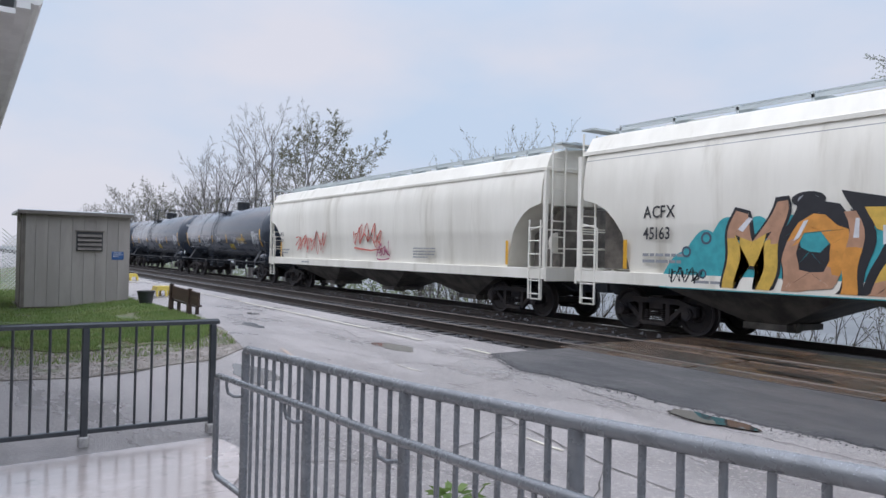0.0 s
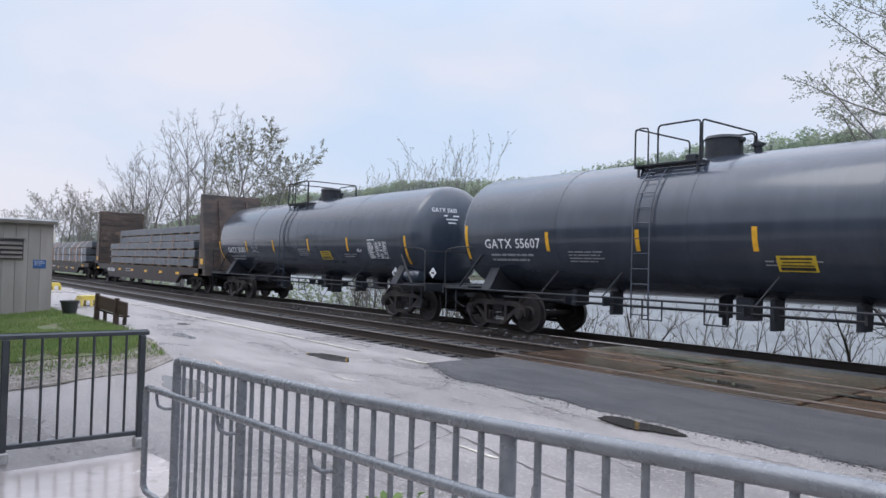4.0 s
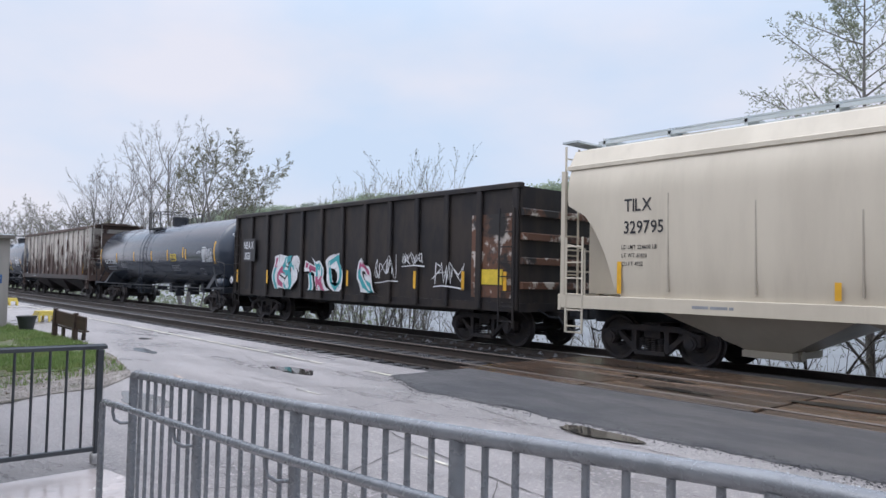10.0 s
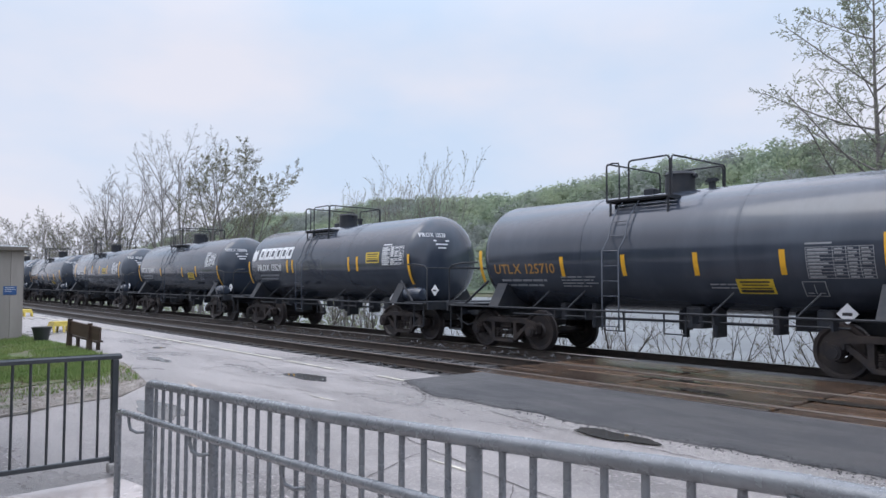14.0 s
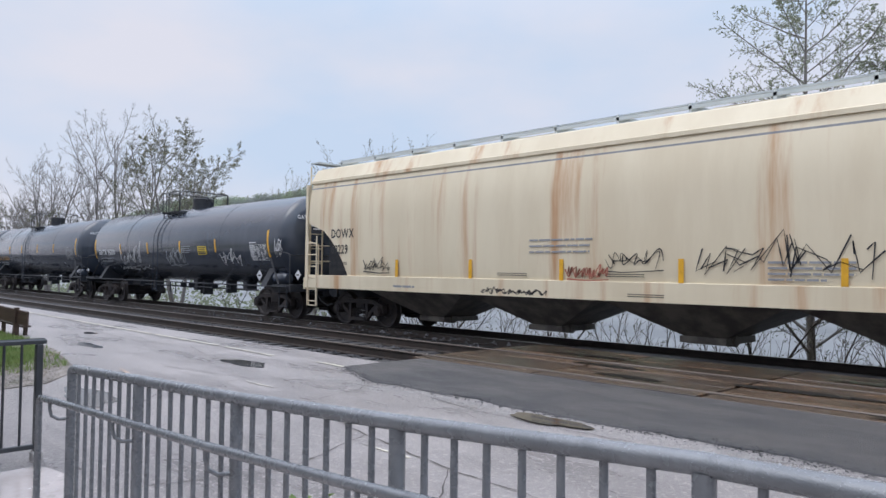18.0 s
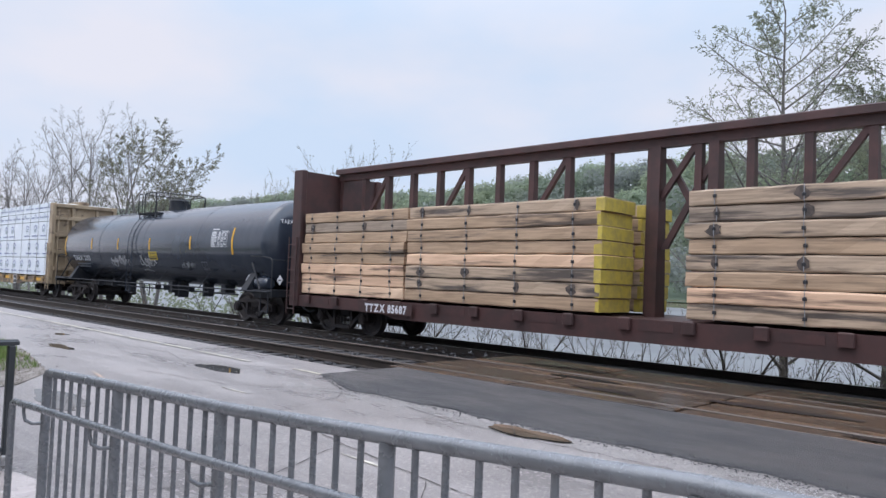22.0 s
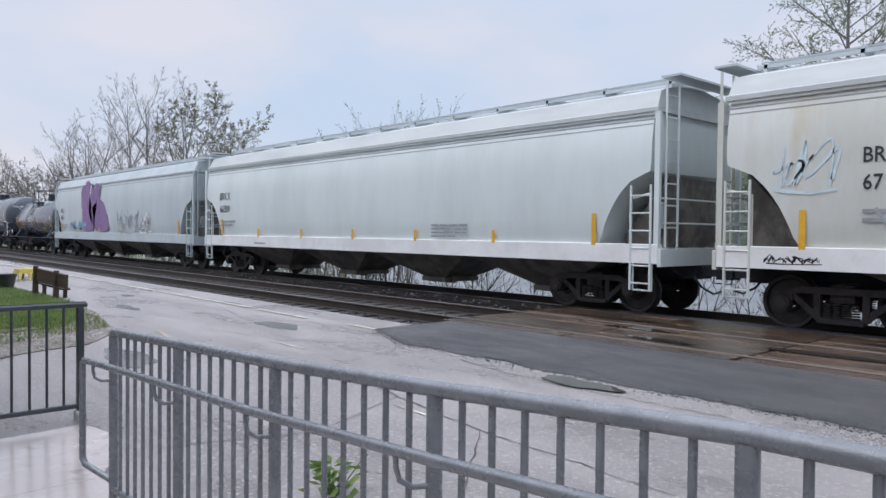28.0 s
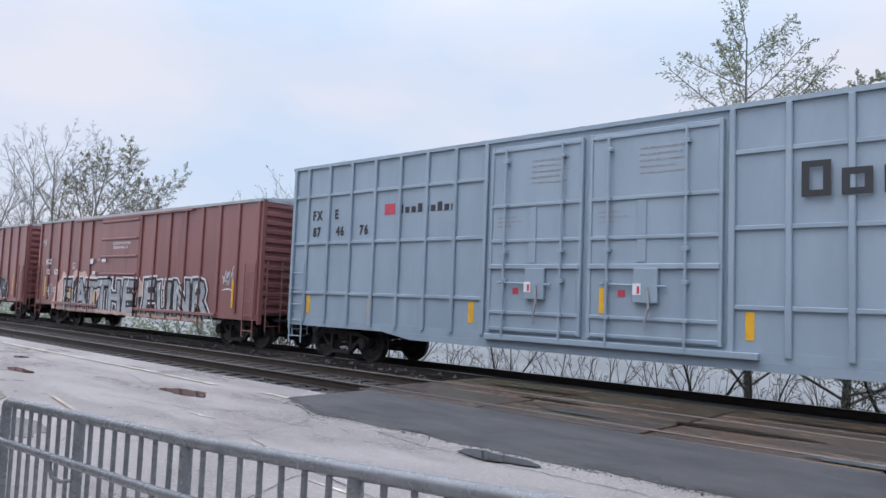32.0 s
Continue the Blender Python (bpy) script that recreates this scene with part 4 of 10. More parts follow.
def build_hill():
    g = Geo()
    xs = [-1600 + 40 * i for i in range(76)]
    ys = [148, 160, 180, 200, 220, 240, 260, 300, 380, 600]
    v = [(x, y, hill_h(x, y) - (0.4 if y < 150 else 0)) for y in ys for x in xs]
    n = len(xs)
    g.add(v, [(j * n + i, j * n + i + 1, (j + 1) * n + i + 1, (j + 1) * n + i) for j in range(len(ys) - 1) for i in range(n - 1)])
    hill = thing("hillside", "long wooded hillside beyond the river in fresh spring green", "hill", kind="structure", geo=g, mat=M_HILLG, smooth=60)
    rs = np.random.RandomState(8)
    n_tree, per = 3800, 120
    ty = 150 + 125 * rs.rand(n_tree) ** 0.8
    tx = np.where(rs.rand(n_tree) < 0.85, -720 + 780 * rs.rand(n_tree), -1300 + 1600 * rs.rand(n_tree))
    tz = np.array([hill_h(p, q) for p, q in zip(tx, ty)])
    ts = 2.4 + 2.9 * rs.rand(n_tree) ** 1.4
    th = 1.5 + 5.0 * rs.rand(n_tree)
    u, w = 6.283 * rs.rand(n_tree, per), -0.55 + 1.55 * rs.rand(n_tree, per)
    ring = np.sqrt(np.clip(1 - w * w, 0, 1))
    out = np.stack([ring * np.cos(u), ring * np.sin(u), w], -1)
    lump = ts[:, None] * (0.82 + 0.28 * rs.rand(n_tree, per))
    mid = np.stack([tx[:, None] + lump * out[..., 0], ty[:, None] + lump * out[..., 1], tz[:, None] + th[:, None] + 1.2 * lump * out[..., 2]], -1)
    thing_quads("far_woods", "dense spring woods on the far hillside, paled for haze", "woods", mid.reshape(-1, 3), 0.32, 0.72, M_HILL, rs, out.reshape(-1, 3))


build_hill()


# ---- platform: slab, fence, railings, shed and loose things ----
SLAB_Z = -0.305
g = Geo()
g.across([(-5.2, -0.5), (6, -0.5), (6, 0.02), (-1.0, -0.07), (-5.2, SLAB_Z)], -3.0, 1.62)
thing("ramp_slab", "wet pale concrete ramp with rain film", "ramp", kind="structure", geo=g, mat=M_CONC)
g = Geo()
edge = [(-6.3, -3.0), (-5.204, -3.0), (-5.204, 1.62), (-5.6, 1.86), (-6.05, 2.02), (-6.35, 2.03), (-6.62, 1.98), (-6.72, 1.9)]
n = len(edge)
g.add([(x, y, z) for z in (-0.5, SLAB_Z) for x, y in edge], [tuple(range(n - 1, -1, -1)), tuple(range(n, 2 * n))] + [(i, (i + 1) % n, n + (i + 1) % n, n + i) for i in range(n)])
thing("landing_slab", "wet pale concrete landing inside the black fence", "slab", kind="structure", geo=g, mat=M_CONC)


def black_fence():
    f = thing("black_metal_fence", "black painted steel picket fence on the concrete landing", "fence", (-6.92, 1.98, SLAB_Z))
    ln = 5.3
    part("top_rail", Geo().slab(-0.026, 0.026, -ln, 0.06, 1.0, 1.048, 0.018), M_FENCE, f)
    part("bottom_rail", Geo().slab(-0.02, 0.02, -ln, 0.0, 0.105, 0.145, 0.006), M_FENCE, f)
    for y in (0.0, -1.07, -2.14, -3.21, -4.28):
        p = part("post", lambda: Geo().slab(-0.029, 0.029, -0.029, 0.029, 0.0, 1.0, 0.008), M_FENCE, f, key="fpost", at=(0, y, 0))
        part("base_block", lambda: Geo().slab(-0.045, 0.045, -0.045, 0.045, 0.0, 0.085, 0.012), M_GRIT, p, "grey concrete footing", key="fbase")
    for k in range(5):
        for i in range(1, 8):
            part("picket", lambda: Geo().cyl((0, 0, 0.14), (0, 0, 1.005), 0.0115, 8), M_FENCE, f, key="fpick", smooth=60, at=(0, -1.07 * k - 1.07 * i / 8, 0))
    return f


black_fence()


def foot_z(x):
    return 0.918 + 0.043 * (x + 1.6)


def top_z(x):
    """The rail follows the ramp, which steepens towards a level landing."""
    if x < -2.464:
        return 0.881 + 0.0415 * (x + 2.464)
    if x < -1.546:
        return 0.881 + 0.0588 * (x + 2.464)
    if x < -0.628:
        return 0.935 + 0.0675 * (x + 1.546)
    return 0.997 + 0.02 * (x + 0.628)


def ramp_railing():
    f = thing("ramp_railing", "grey galvanised pipe railing with rain drops along the ramp", "railing")
    y = 1.42
    x0, pitch = -4.30, 0.918
    xs = [x0 + pitch * k for k in range(9)]
    x1 = xs[-1]
    bend = [(x0, y, top_z(x0) - 0.10), (x0, y, top_z(x0) - 0.03), (x0 + 0.012, y, top_z(x0) - 0.008), (x0 + 0.04, y, top_z(x0))]
    part("top_rail", Geo().bent(bend + [(x, y, top_z(x)) for x in xs[1:]], 0.0245, 12), M_GALV, f, smooth=50)
    part("bottom_rail", Geo().tube([(x, y, top_z(x) - 0.90) for x in xs], 0.0195, 10), M_GALV, f, smooth=50)
    for k, x in enumerate(xs):
        p = part("post", Geo().cyl((x, y, foot_z(x) - 1.12), (x, y, top_z(x) - 0.015), 0.0245, 12), M_GALV, f, smooth=50)
        part("base_plate", Geo().box(x - 0.06, x + 0.06, y - 0.06, y + 0.06, foot_z(x) - 1.13, foot_z(x) - 1.115), M_GALV, p)
        # bracket of the handrail: a bent rod from the post up to the rail
        hz = top_z(x) - 0.172
        if k >= 0:
            part("bracket", Geo().bent([(x - 0.005, y - 0.02, hz - 0.105), (x - 0.03, y - 0.055, hz - 0.108), (x - 0.055, y - 0.083, hz - 0.09), (x - 0.065, y - 0.09, hz - 0.05), (x - 0.065, y - 0.09, hz)], 0.009, 8), M_GALV, p, smooth=50)
    for k in range(8):
        for i in range(1, 8):
            x = xs[k] + pitch * i / 8
            part("baluster", lambda: Geo().cyl((0, 0, -0.9), (0, 0, -0.01), 0.0105, 8), M_GALV, f, key="bal", smooth=50, at=(x, y, top_z(x)))
    hy = y - 0.09
    xe = -4.56
    pts = [(xe, hy, top_z(xe) - 0.76), (xe, hy, top_z(xe) - 0.215), (xe + 0.006, hy, top_z(xe) - 0.19), (xe + 0.03, hy, top_z(xe) - 0.174)] + [(x, hy, top_z(x) - 0.172) for x in xs]
    part("handrail", Geo().bent(pts, 0.0185, 12), M_GALV, f, smooth=50)
    part("handrail_return", Geo().bent([(xe, hy, top_z(xe) - 0.75), (xe + 0.02, hy + 0.01, top_z(xe) - 0.79), (x0 - 0.01, y - 0.01, top_z(x0) - 0.85)], 0.0185, 12), M_GALV, f, smooth=50)
    r = random.Random(2)
    d = Geo()
    for k in range(4200):
        x = r.uniform(x0 + 0.05, x1)
        top = r.random() < 0.93
        a = r.gauss(0, 0.55) if top else 3.14
        yy, zz = (y + 0.0245 * math.sin(a), top_z(x) + 0.0245 * math.cos(a)) if top else (y, top_z(x) - 0.0245)
        s = r.uniform(0.0006, 0.0016) if r.random() < 0.97 else r.uniform(0.0016, 0.003)
        d.add([(x - s, yy, zz), (x + s, yy, zz), (x, yy - s, zz), (x, yy + s, zz), (x, yy, zz + s * (0.8 if top else -1.2))], [(0, 2, 4), (2, 1, 4), (1, 3, 4), (3, 0, 4), (0, 3, 1, 2)])
    ob = part("rain_film", d, M_DROPS, f, "clear rain drops on the pipe")
    tagged(ob, kind="stuff")


ramp_railing()


def shed():
    s = thing("utility_shed", "small tan board-sided utility shed with a flat metal-edged roof", "shed", (-22.3, 1.36, -0.36))
    w, d, h = 2.62, 2.6, 2.62
    part("body", Geo().box(-d, 0, 0, w, 0.1, h), M_SHED, s)
    part("sill", Geo().box(-d - 0.01, 0.012, -0.01, w + 0.01, 0, 0.11), M_BENCH, s, "rotten brown sill")
    n = 9
    for k in range(n):
        y0, y1 = w * k / n, w * (k + 1) / n
        part("board", lambda q=w / n: Geo().slab(0.0, 0.022, 0.004, q - 0.006, 0.12, h - 0.02, 0.003), M_SHED, s, key="sboard", at=(0.002, y0, 0))
    for k in range(9):
        part("board", lambda q=d / 9: Geo().slab(-q + 0.006, -0.004, 0.0, 0.022, 0.12, h - 0.02, 0.003), M_SHED, s, key="sboard2", at=(-d * k / 9, w + 0.002, 0))
    part("corner_trim", Geo().box(-0.03, 0.03, -0.03, 0.06, 0.1, h), M_SHEDTRIM, s)
    part("roof", Geo().slab(-d - 0.12, 0.16, -0.14, w + 0.1, h, h + 0.085, 0.02), M_ROOFG, s, "grey metal-edged flat roof")
    part("drip_edge", Geo().box(0.16, 0.18, -0.14, w + 0.1, h - 0.03, h + 0.06), M_SHEDTRIM, s)
    part("downpipe", Geo().bent([(0.05, -0.1, h), (0.05, -0.1, h - 0.1), (0.05, -0.04, h - 0.25), (0.05, -0.04, 0.12)], 0.022, 8), M_SHEDTRIM, s)
    v = part("vent", Geo().box(0.026, 0.06, 1.27, 1.93, 1.63, 2.16), M_LOUVRE, s, "dark louvred vent")
    part("vent_hood", Geo().box(0.026, 0.1, 1.24, 1.96, 2.16, 2.19), M_SHEDTRIM, v)
    for k in range(4):
        z = 1.68 + 0.12 * k
        part("slat", lambda: Geo().across([(0.06, 0), (0.10, -0.03), (0.105, -0.02), (0.06, 0.05)], 1.3, 1.9), M_SHEDTRIM, v, key="vslat", at=(0, 0, z))
    sg = part("sign", Geo().slab(0.026, 0.034, 2.17, 2.48, 1.4, 1.63, 0.002), M_BLUE, s, "small blue notice")
    for k, (a, b) in enumerate(((2.2, 2.42), (2.2, 2.45), (2.2, 2.36))):
        part("text_bar", Geo().box(0.036, 0.038, a, b, 1.585 - 0.05 * k, 1.597 - 0.05 * k), M_LET, sg)


shed()


def lattice():
    f = thing("lattice_screen", "white wooden lattice screen with a post beside the shed", "trellis", (-31.3, 1.9, -0.36))
    part("post", Geo().box(-0.06, 0.06, -0.06, 0.06, 0, 2.35), M_WHITE, f)
    part("foot", Geo().box(-0.15, 0.15, -0.2, 0.2, 0, 0.08), M_WHITE, f)
    for k in range(14):
        z = 0.2 + 0.14 * k
        for sgn in (1, -1):
            part("lath", lambda q=sgn: Geo().add([(0.01 * q, -0.65, -0.35 * q), (0.01 * q, -0.65, -0.31 * q), (0.01 * q, -0.02, 0.32 * q), (0.01 * q, -0.02, 0.28 * q), (0.02 * q, -0.65, -0.35 * q), (0.02 * q, -0.65, -0.31 * q), (0.02 * q, -0.02, 0.32 * q), (0.02 * q, -0.02, 0.28 * q)],
                 [(0, 1, 2, 3), (4, 7, 6, 5), (0, 3, 7, 4), (1, 5, 6, 2), (0, 4, 5, 1), (3, 2, 6, 7)]), M_WHITE, f, key=("lath", sgn), at=(0, 0, z))


lattice()


def bench(at):
    b = thing("station_bench", "low dark wooden station bench with a plank back", "bench", at)
    part("backrest", Geo().slab(-0.025, 0.025, -0.85, 0.85, 0.26, 0.56, 0.01), M_BENCH, b)
    part("seat", Geo().slab(-0.22, -0.035, -0.82, 0.5, 0.19, 0.23, 0.01), M_BENCH, b)
    for y in (-0.83, 0.3):
        part("leg", lambda: Geo().across([(-0.035, -0.1), (0.075, -0.1), (0.06, 0.6), (-0.02, 0.6)], 0, 0.08), M_BENCH, b, key="bleg", at=(0, y, 0))
        part("front_leg", lambda: Geo().box(-0.2, -0.14, 0, 0.08, -0.1, 0.2), M_BENCH, b, key="bfleg", at=(0, y, 0))
    return b


bench(pose(-17.5, 4.35, -0.09, -3, 0, -83))


def stool(at):
    s = thing("step_stool", "yellow plastic platform step stool", "step stool", at, "yellow step stools")
    part("top", Geo().slab(-0.2, 0.2, -0.26, 0.26, 0.26, 0.30, 0.015), M_STOOL, s)
    part("skirt", Geo().add([(-.2, -.26, .26), (.2, -.26, .26), (.2, .26, .26), (-.2, .26, .26), (-.22, -.29, .17), (.22, -.29, .17), (.22, .29, .17), (-.22, .29, .17)], [(0, 4, 5, 1), (1, 5, 6, 2), (2, 6, 7, 3), (3, 7, 4, 0)]), M_STOOL, s)
    for sx in (-1, 1):
        for sy in (-1, 0, 1):
            part("leg", Geo().add([(sx * .22 + dx, sy * .27 + dy, z) for z, dx0 in ((.18, 0), (0, sx * .04)) for dx, dy in ((-.02 + dx0, -.03), (.02 + dx0, -.03), (.02 + dx0, .03), (-.02 + dx0, .03))],
                 [(0, 1, 2, 3), (7, 6, 5, 4), (0, 4, 5, 1), (1, 5, 6, 2), (2, 6, 7, 3), (3, 7, 4, 0)]), M_STOOL, s)
    part("tread_mat", Geo().box(-0.17, 0.17, -0.22, 0.22, 0.30, 0.305), M_STOOL, s)
    return s


st = stool(pose(-23.7, 5.25, -0.07, 0, 0, 8))
copy_thing(st, pose(-34.2, 6.2, -0.04, 0, 0, -5))

pot = thing("planter_pot", "empty black plastic planter pot on the paving", "planter", (-20.7, 4.15, -0.13))
part("body", Geo().cyl((0, 0, 0), (0, 0, 0.36), 0.15, 20, 0.22), M_POT, pot, smooth=40)
part("rim", Geo().cyl((0, 0, 0.34), (0, 0, 0.38), 0.235, 20, 0.235), M_POT, pot, smooth=40)
part("soil", Geo().cyl((0, 0, 0.36), (0, 0, 0.385), 0.2, 16), M_BARK, pot)

# lawn, gravel edge
VERGE = [(-60, 4.0), (-22, 4.35), (-17.5, 4.5), (-14.2, 4.25), (-11.4, 3.75), (-10.7, 3.15), (-10.9, 2.4), (-10.6, 1.4), (-10.9, 0), (-13, -6), (-60, -6)]
sheet("gravel_verge", VERGE, 0.012, M_GRAVEL, "wet brown gravel verge along the lawn", "gravel")
LAWN = [(-60, 3.6), (-22, 4.15), (-19, 4.3), (-15.4, 4.3), (-13.4, 3.85), (-12.6, 3.3), (-13.2, 2.2), (-13.1, 1.3), (-14.8, 0.2), (-15, -6), (-60, -6)]
sheet("lawn_soil", LAWN, 0.03, M_TURF, "lawn soil with short turf", "lawn")


def inside(x, y, poly):
    c = False
    for (x0, y0), (x1, y1) in zip(poly, poly[1:] + poly[:1]):
        if (y0 > y) != (y1 > y) and x < (x1 - x0) * (y - y0) / (y1 - y0) + x0:
            c = not c
    return c


g = Geo()
r = random.Random(4)
for k in range(125000):
    x, y = -11.9 - 20 * r.random() ** 1.6, r.uniform(-2.5, 4.4)
    inn = inside(x, y, LAWN)
    if not inn and not inside(x + 0.35, y, VERGE):
        continue
    if not inn and r.random() > max(0.0, 0.13 - 0.08 * abs(x + 13.0)) + 0.035:
        continue
    if -25.2 < x < -22.2 and 1.3 < y < 3.6:
        continue
    if inn and noise.noise(Vector((x * 0.9, y * 1.1, 0))) + 0.35 * noise.noise(Vector((x * 3, y * 3, 5))) < -0.42 + 0.25 * max(0.0, 1 - abs(x + 13.0) / 1.2):
        continue
    h = r.uniform(0.03, 0.075) * (1.5 if x > -16 and y > 3 else 1)
    a, w = r.uniform(0, 6.28), r.uniform(0.006, 0.013)
    lx, ly = r.uniform(-0.5, 0.5) * h, r.uniform(-0.5, 0.5) * h
    z = ground_z(y) + (0.03 if inn else 0.012)
    g.add([(x - w * math.cos(a), y - w * math.sin(a), z), (x + w * math.cos(a), y + w * math.sin(a), z), (x + lx, y + ly, z + h)], [(0, 1, 2)])
thing("lawn_grass", "short fresh green grass with thin patches", "grass", kind="stuff", geo=g, mat=M_GRASS)

g = Geo()
for k in range(7000):
    x, y = r.uniform(-13.6, -10.5), r.uniform(-0.5, 4.1)
    if not inside(x, y, VERGE) or (inside(x, y, LAWN) and r.random() > 0.15):
        continue
    s = r.uniform(0.008, 0.024)
    z = ground_z(y) + 0.013
    a = r.uniform(0, 6.28)
    g.add([(x + s * math.cos(a + q), y + s * math.sin(a + q), z) for q in (0, 1.6, 3.1, 4.7)] + [(x + s * 0.2, y, z + s * r.uniform(0.4, 0.8))], [(0, 1, 4), (1, 2, 4), (2, 3, 4), (3, 0, 4)])
thing("verge_stones", "wet brown stones along the lawn's edge", "gravel", kind="stuff", geo=g, mat=M_GRAVEL)

g = Geo()
for k in range(2600):
    x, y = -13.4 + r.gauss(0, 0.85), r.uniform(-1.0, 4.2)
    if not inside(x, y, VERGE):
        continue
    z = ground_z(y) + (0.034 if inside(x, y, LAWN) else 0.016)
    a, q, e = r.uniform(0, 6.28), r.uniform(0.012, 0.034), r.uniform(0.006, 0.016)
    c, d = math.cos(a), math.sin(a)
    g.add([(x + q * c, y + q * d, z), (x - e * d, y + e * c, z + r.uniform(0.004, 0.014)), (x - q * c, y - q * d, z + 0.002), (x + e * d, y - e * c, z + r.uniform(0.002, 0.012))], [(0, 1, 2, 3)])
thing("leaf_litter", "brown dead leaves strewn along the lawn's edge", "leaves", kind="stuff", geo=g, mat=M_STRAW)

# weed that grows behind the railing
g = Geo()
r = random.Random(9)
for k in range(60):
    a, rad, z = r.uniform(0, 6.28), r.uniform(0.02, 0.2), r.uniform(0.03, 0.26)
    p = Vector((-3.75 + rad * math.cos(a), 2.55 + rad * math.sin(a), ground_z(2.55) + z))
    u = Vector((math.cos(a), math.sin(a), r.uniform(-0.3, 0.5))).normalized() * r.uniform(0.03, 0.06)
    w = u.orthogonal().normalized() * r.uniform(0.02, 0.04)
    g.add([p - u, p + w, p + u * 1.2, p - w], [(0, 1, 2), (0, 2, 3)])
    if k % 5 == 0:
        g.cyl((-3.75, 2.55, ground_z(2.55)), p, 0.004, 4)
thing("weed", "leafy green weed growing from the paving edge", "weed", geo=g, mat=M_GRASS)

# station roof eave above and behind the camera
bld = thing("station_building", "station building with an overhanging dark roof edge", "building", kind="structure")
part("wall", Geo().box(-30, 12, -3.4, -3.1, -0.4, 3.3), M_SHED, bld)
part("roof", Geo().add([(-30, 0.31, 3.3), (-6.2, 0.31, 3.3), (-6.2, -7, 5.3), (-30, -7, 5.3), (-30, 0.31, 3.21), (-6.2, 0.31, 3.21), (-6.2, -7, 5.15), (-30, -7, 5.15)], [(0, 1, 2, 3), (7, 6, 5, 4), (0, 4, 5, 1), (1, 5, 6, 2), (2, 6, 7, 3), (3, 7, 4, 0)]), M_ROOFG, bld)
part("fascia", Geo().box(-30, -6.18, 0.30, 0.39, 3.1, 3.28), M_WHITE, bld, "pale painted fascia board")
part("gutter", Geo().cyl((-30, 0.43, 3.22), (-6.3, 0.43, 3.22), 0.05, 10), M_WHITE, bld, "white gutter")
part("soffit", Geo().box(-30, -6.22, -2.9, 0.298, 3.06, 3.1), M_WHITE, bld, "pale soffit boards")


# ---- trees and scrub ----
def limb(g, p, d, ln, r0, r1, segs, wob, up, r, n):
    """One tapering, slightly crooked limb; gives back its points and headings."""
    q, d = Vector(p), Vector(d).normalized()
    out = [(q.copy(), d.copy(), r0)]
    for s in range(segs):
        d = (d + Vector((r.uniform(-1, 1), r.uniform(-1, 1), r.uniform(-1, 1))) * wob + Vector((0, 0, up))).normalized()
        e = q + d * (ln / segs)
        a, b = r0 + (r1 - r0) * s / segs, r0 + (r1 - r0) * (s + 1) / segs
        g.cyl(q, e, a, n, b, caps=False)
        q = e
        out.append((q.copy(), d.copy(), b))
    return out


def bush_out(wood, twigs, leaves, line, ln, plan, k, r, thin, leafy, size, shape):
    """Side shoots along a limb, each with shoots of its own as the plan says: (count, angle, length, start, up)."""
    if k >= len(plan):
        return
    count, angle, part_len, start, up = plan[k]
    last = k == len(plan) - 1
    m = len(line) - 1
    turn = r.uniform(0, 6.28)
    for i in range(count):
        t = start + (1 - start) * (i + r.uniform(0.1, 0.9)) / count
        j = min(m - 1, int(t * m))
        f = t * m - j
        p = line[j][0].lerp(line[j + 1][0], f)
        d, rad = line[j][1], line[j][2]
        turn += 2.4 + r.uniform(-0.5, 0.5)
        side = d.orthogonal().normalized()
        side.rotate(Matrix.Rotation(turn, 3, d))
        an = angle * r.uniform(0.75, 1.2)
        dd = d * math.cos(an) + side * math.sin(an)
        fall = (1 - 0.72 * (t - start) / (1 - start)) if shape == "cone" else (1 - 0.35 * t) if shape == "vase" else 0.55 + 0.6 * math.sin(3.14 * min(1, 0.2 + 0.75 * t))
        if k > 0:
            fall = 1 - 0.55 * t
        l2 = ln * part_len * fall * r.uniform(0.75, 1.2)
        r2 = max(thin, min(rad * 0.6, l2 * 0.0095))
        new_line = limb(twigs if k > 0 else wood, p, dd, l2, r2, max(thin * 0.55, r2 * 0.35), 4 if k == 0 else 3, 0.1 if k == 0 else 0.16, up, r, 5 if k == 0 else 3)
        bush_out(wood, twigs, leaves, new_line, l2, plan, k + 1, r, thin, leafy, size, shape)
        if last and leafy:
            for q, qd, _ in new_line[1:]:
                if r.random() > leafy:
                    continue
                for _ in range(4 if size < 0.04 else 3):
                    c = q + Vector((r.uniform(-1, 1), r.uniform(-1, 1), r.uniform(-1, 1))) * size * 0.8
                    u = Vector((r.uniform(-1, 1), r.uniform(-1, 1), r.uniform(-0.9, 0.3))).normalized() * size * r.uniform(0.6, 1.2)
                    w = u.orthogonal().normalized() * size * r.uniform(0.35, 0.65)
                    leaves.add([q, c + w, c + u, c - w], [(0, 1, 2, 3)])


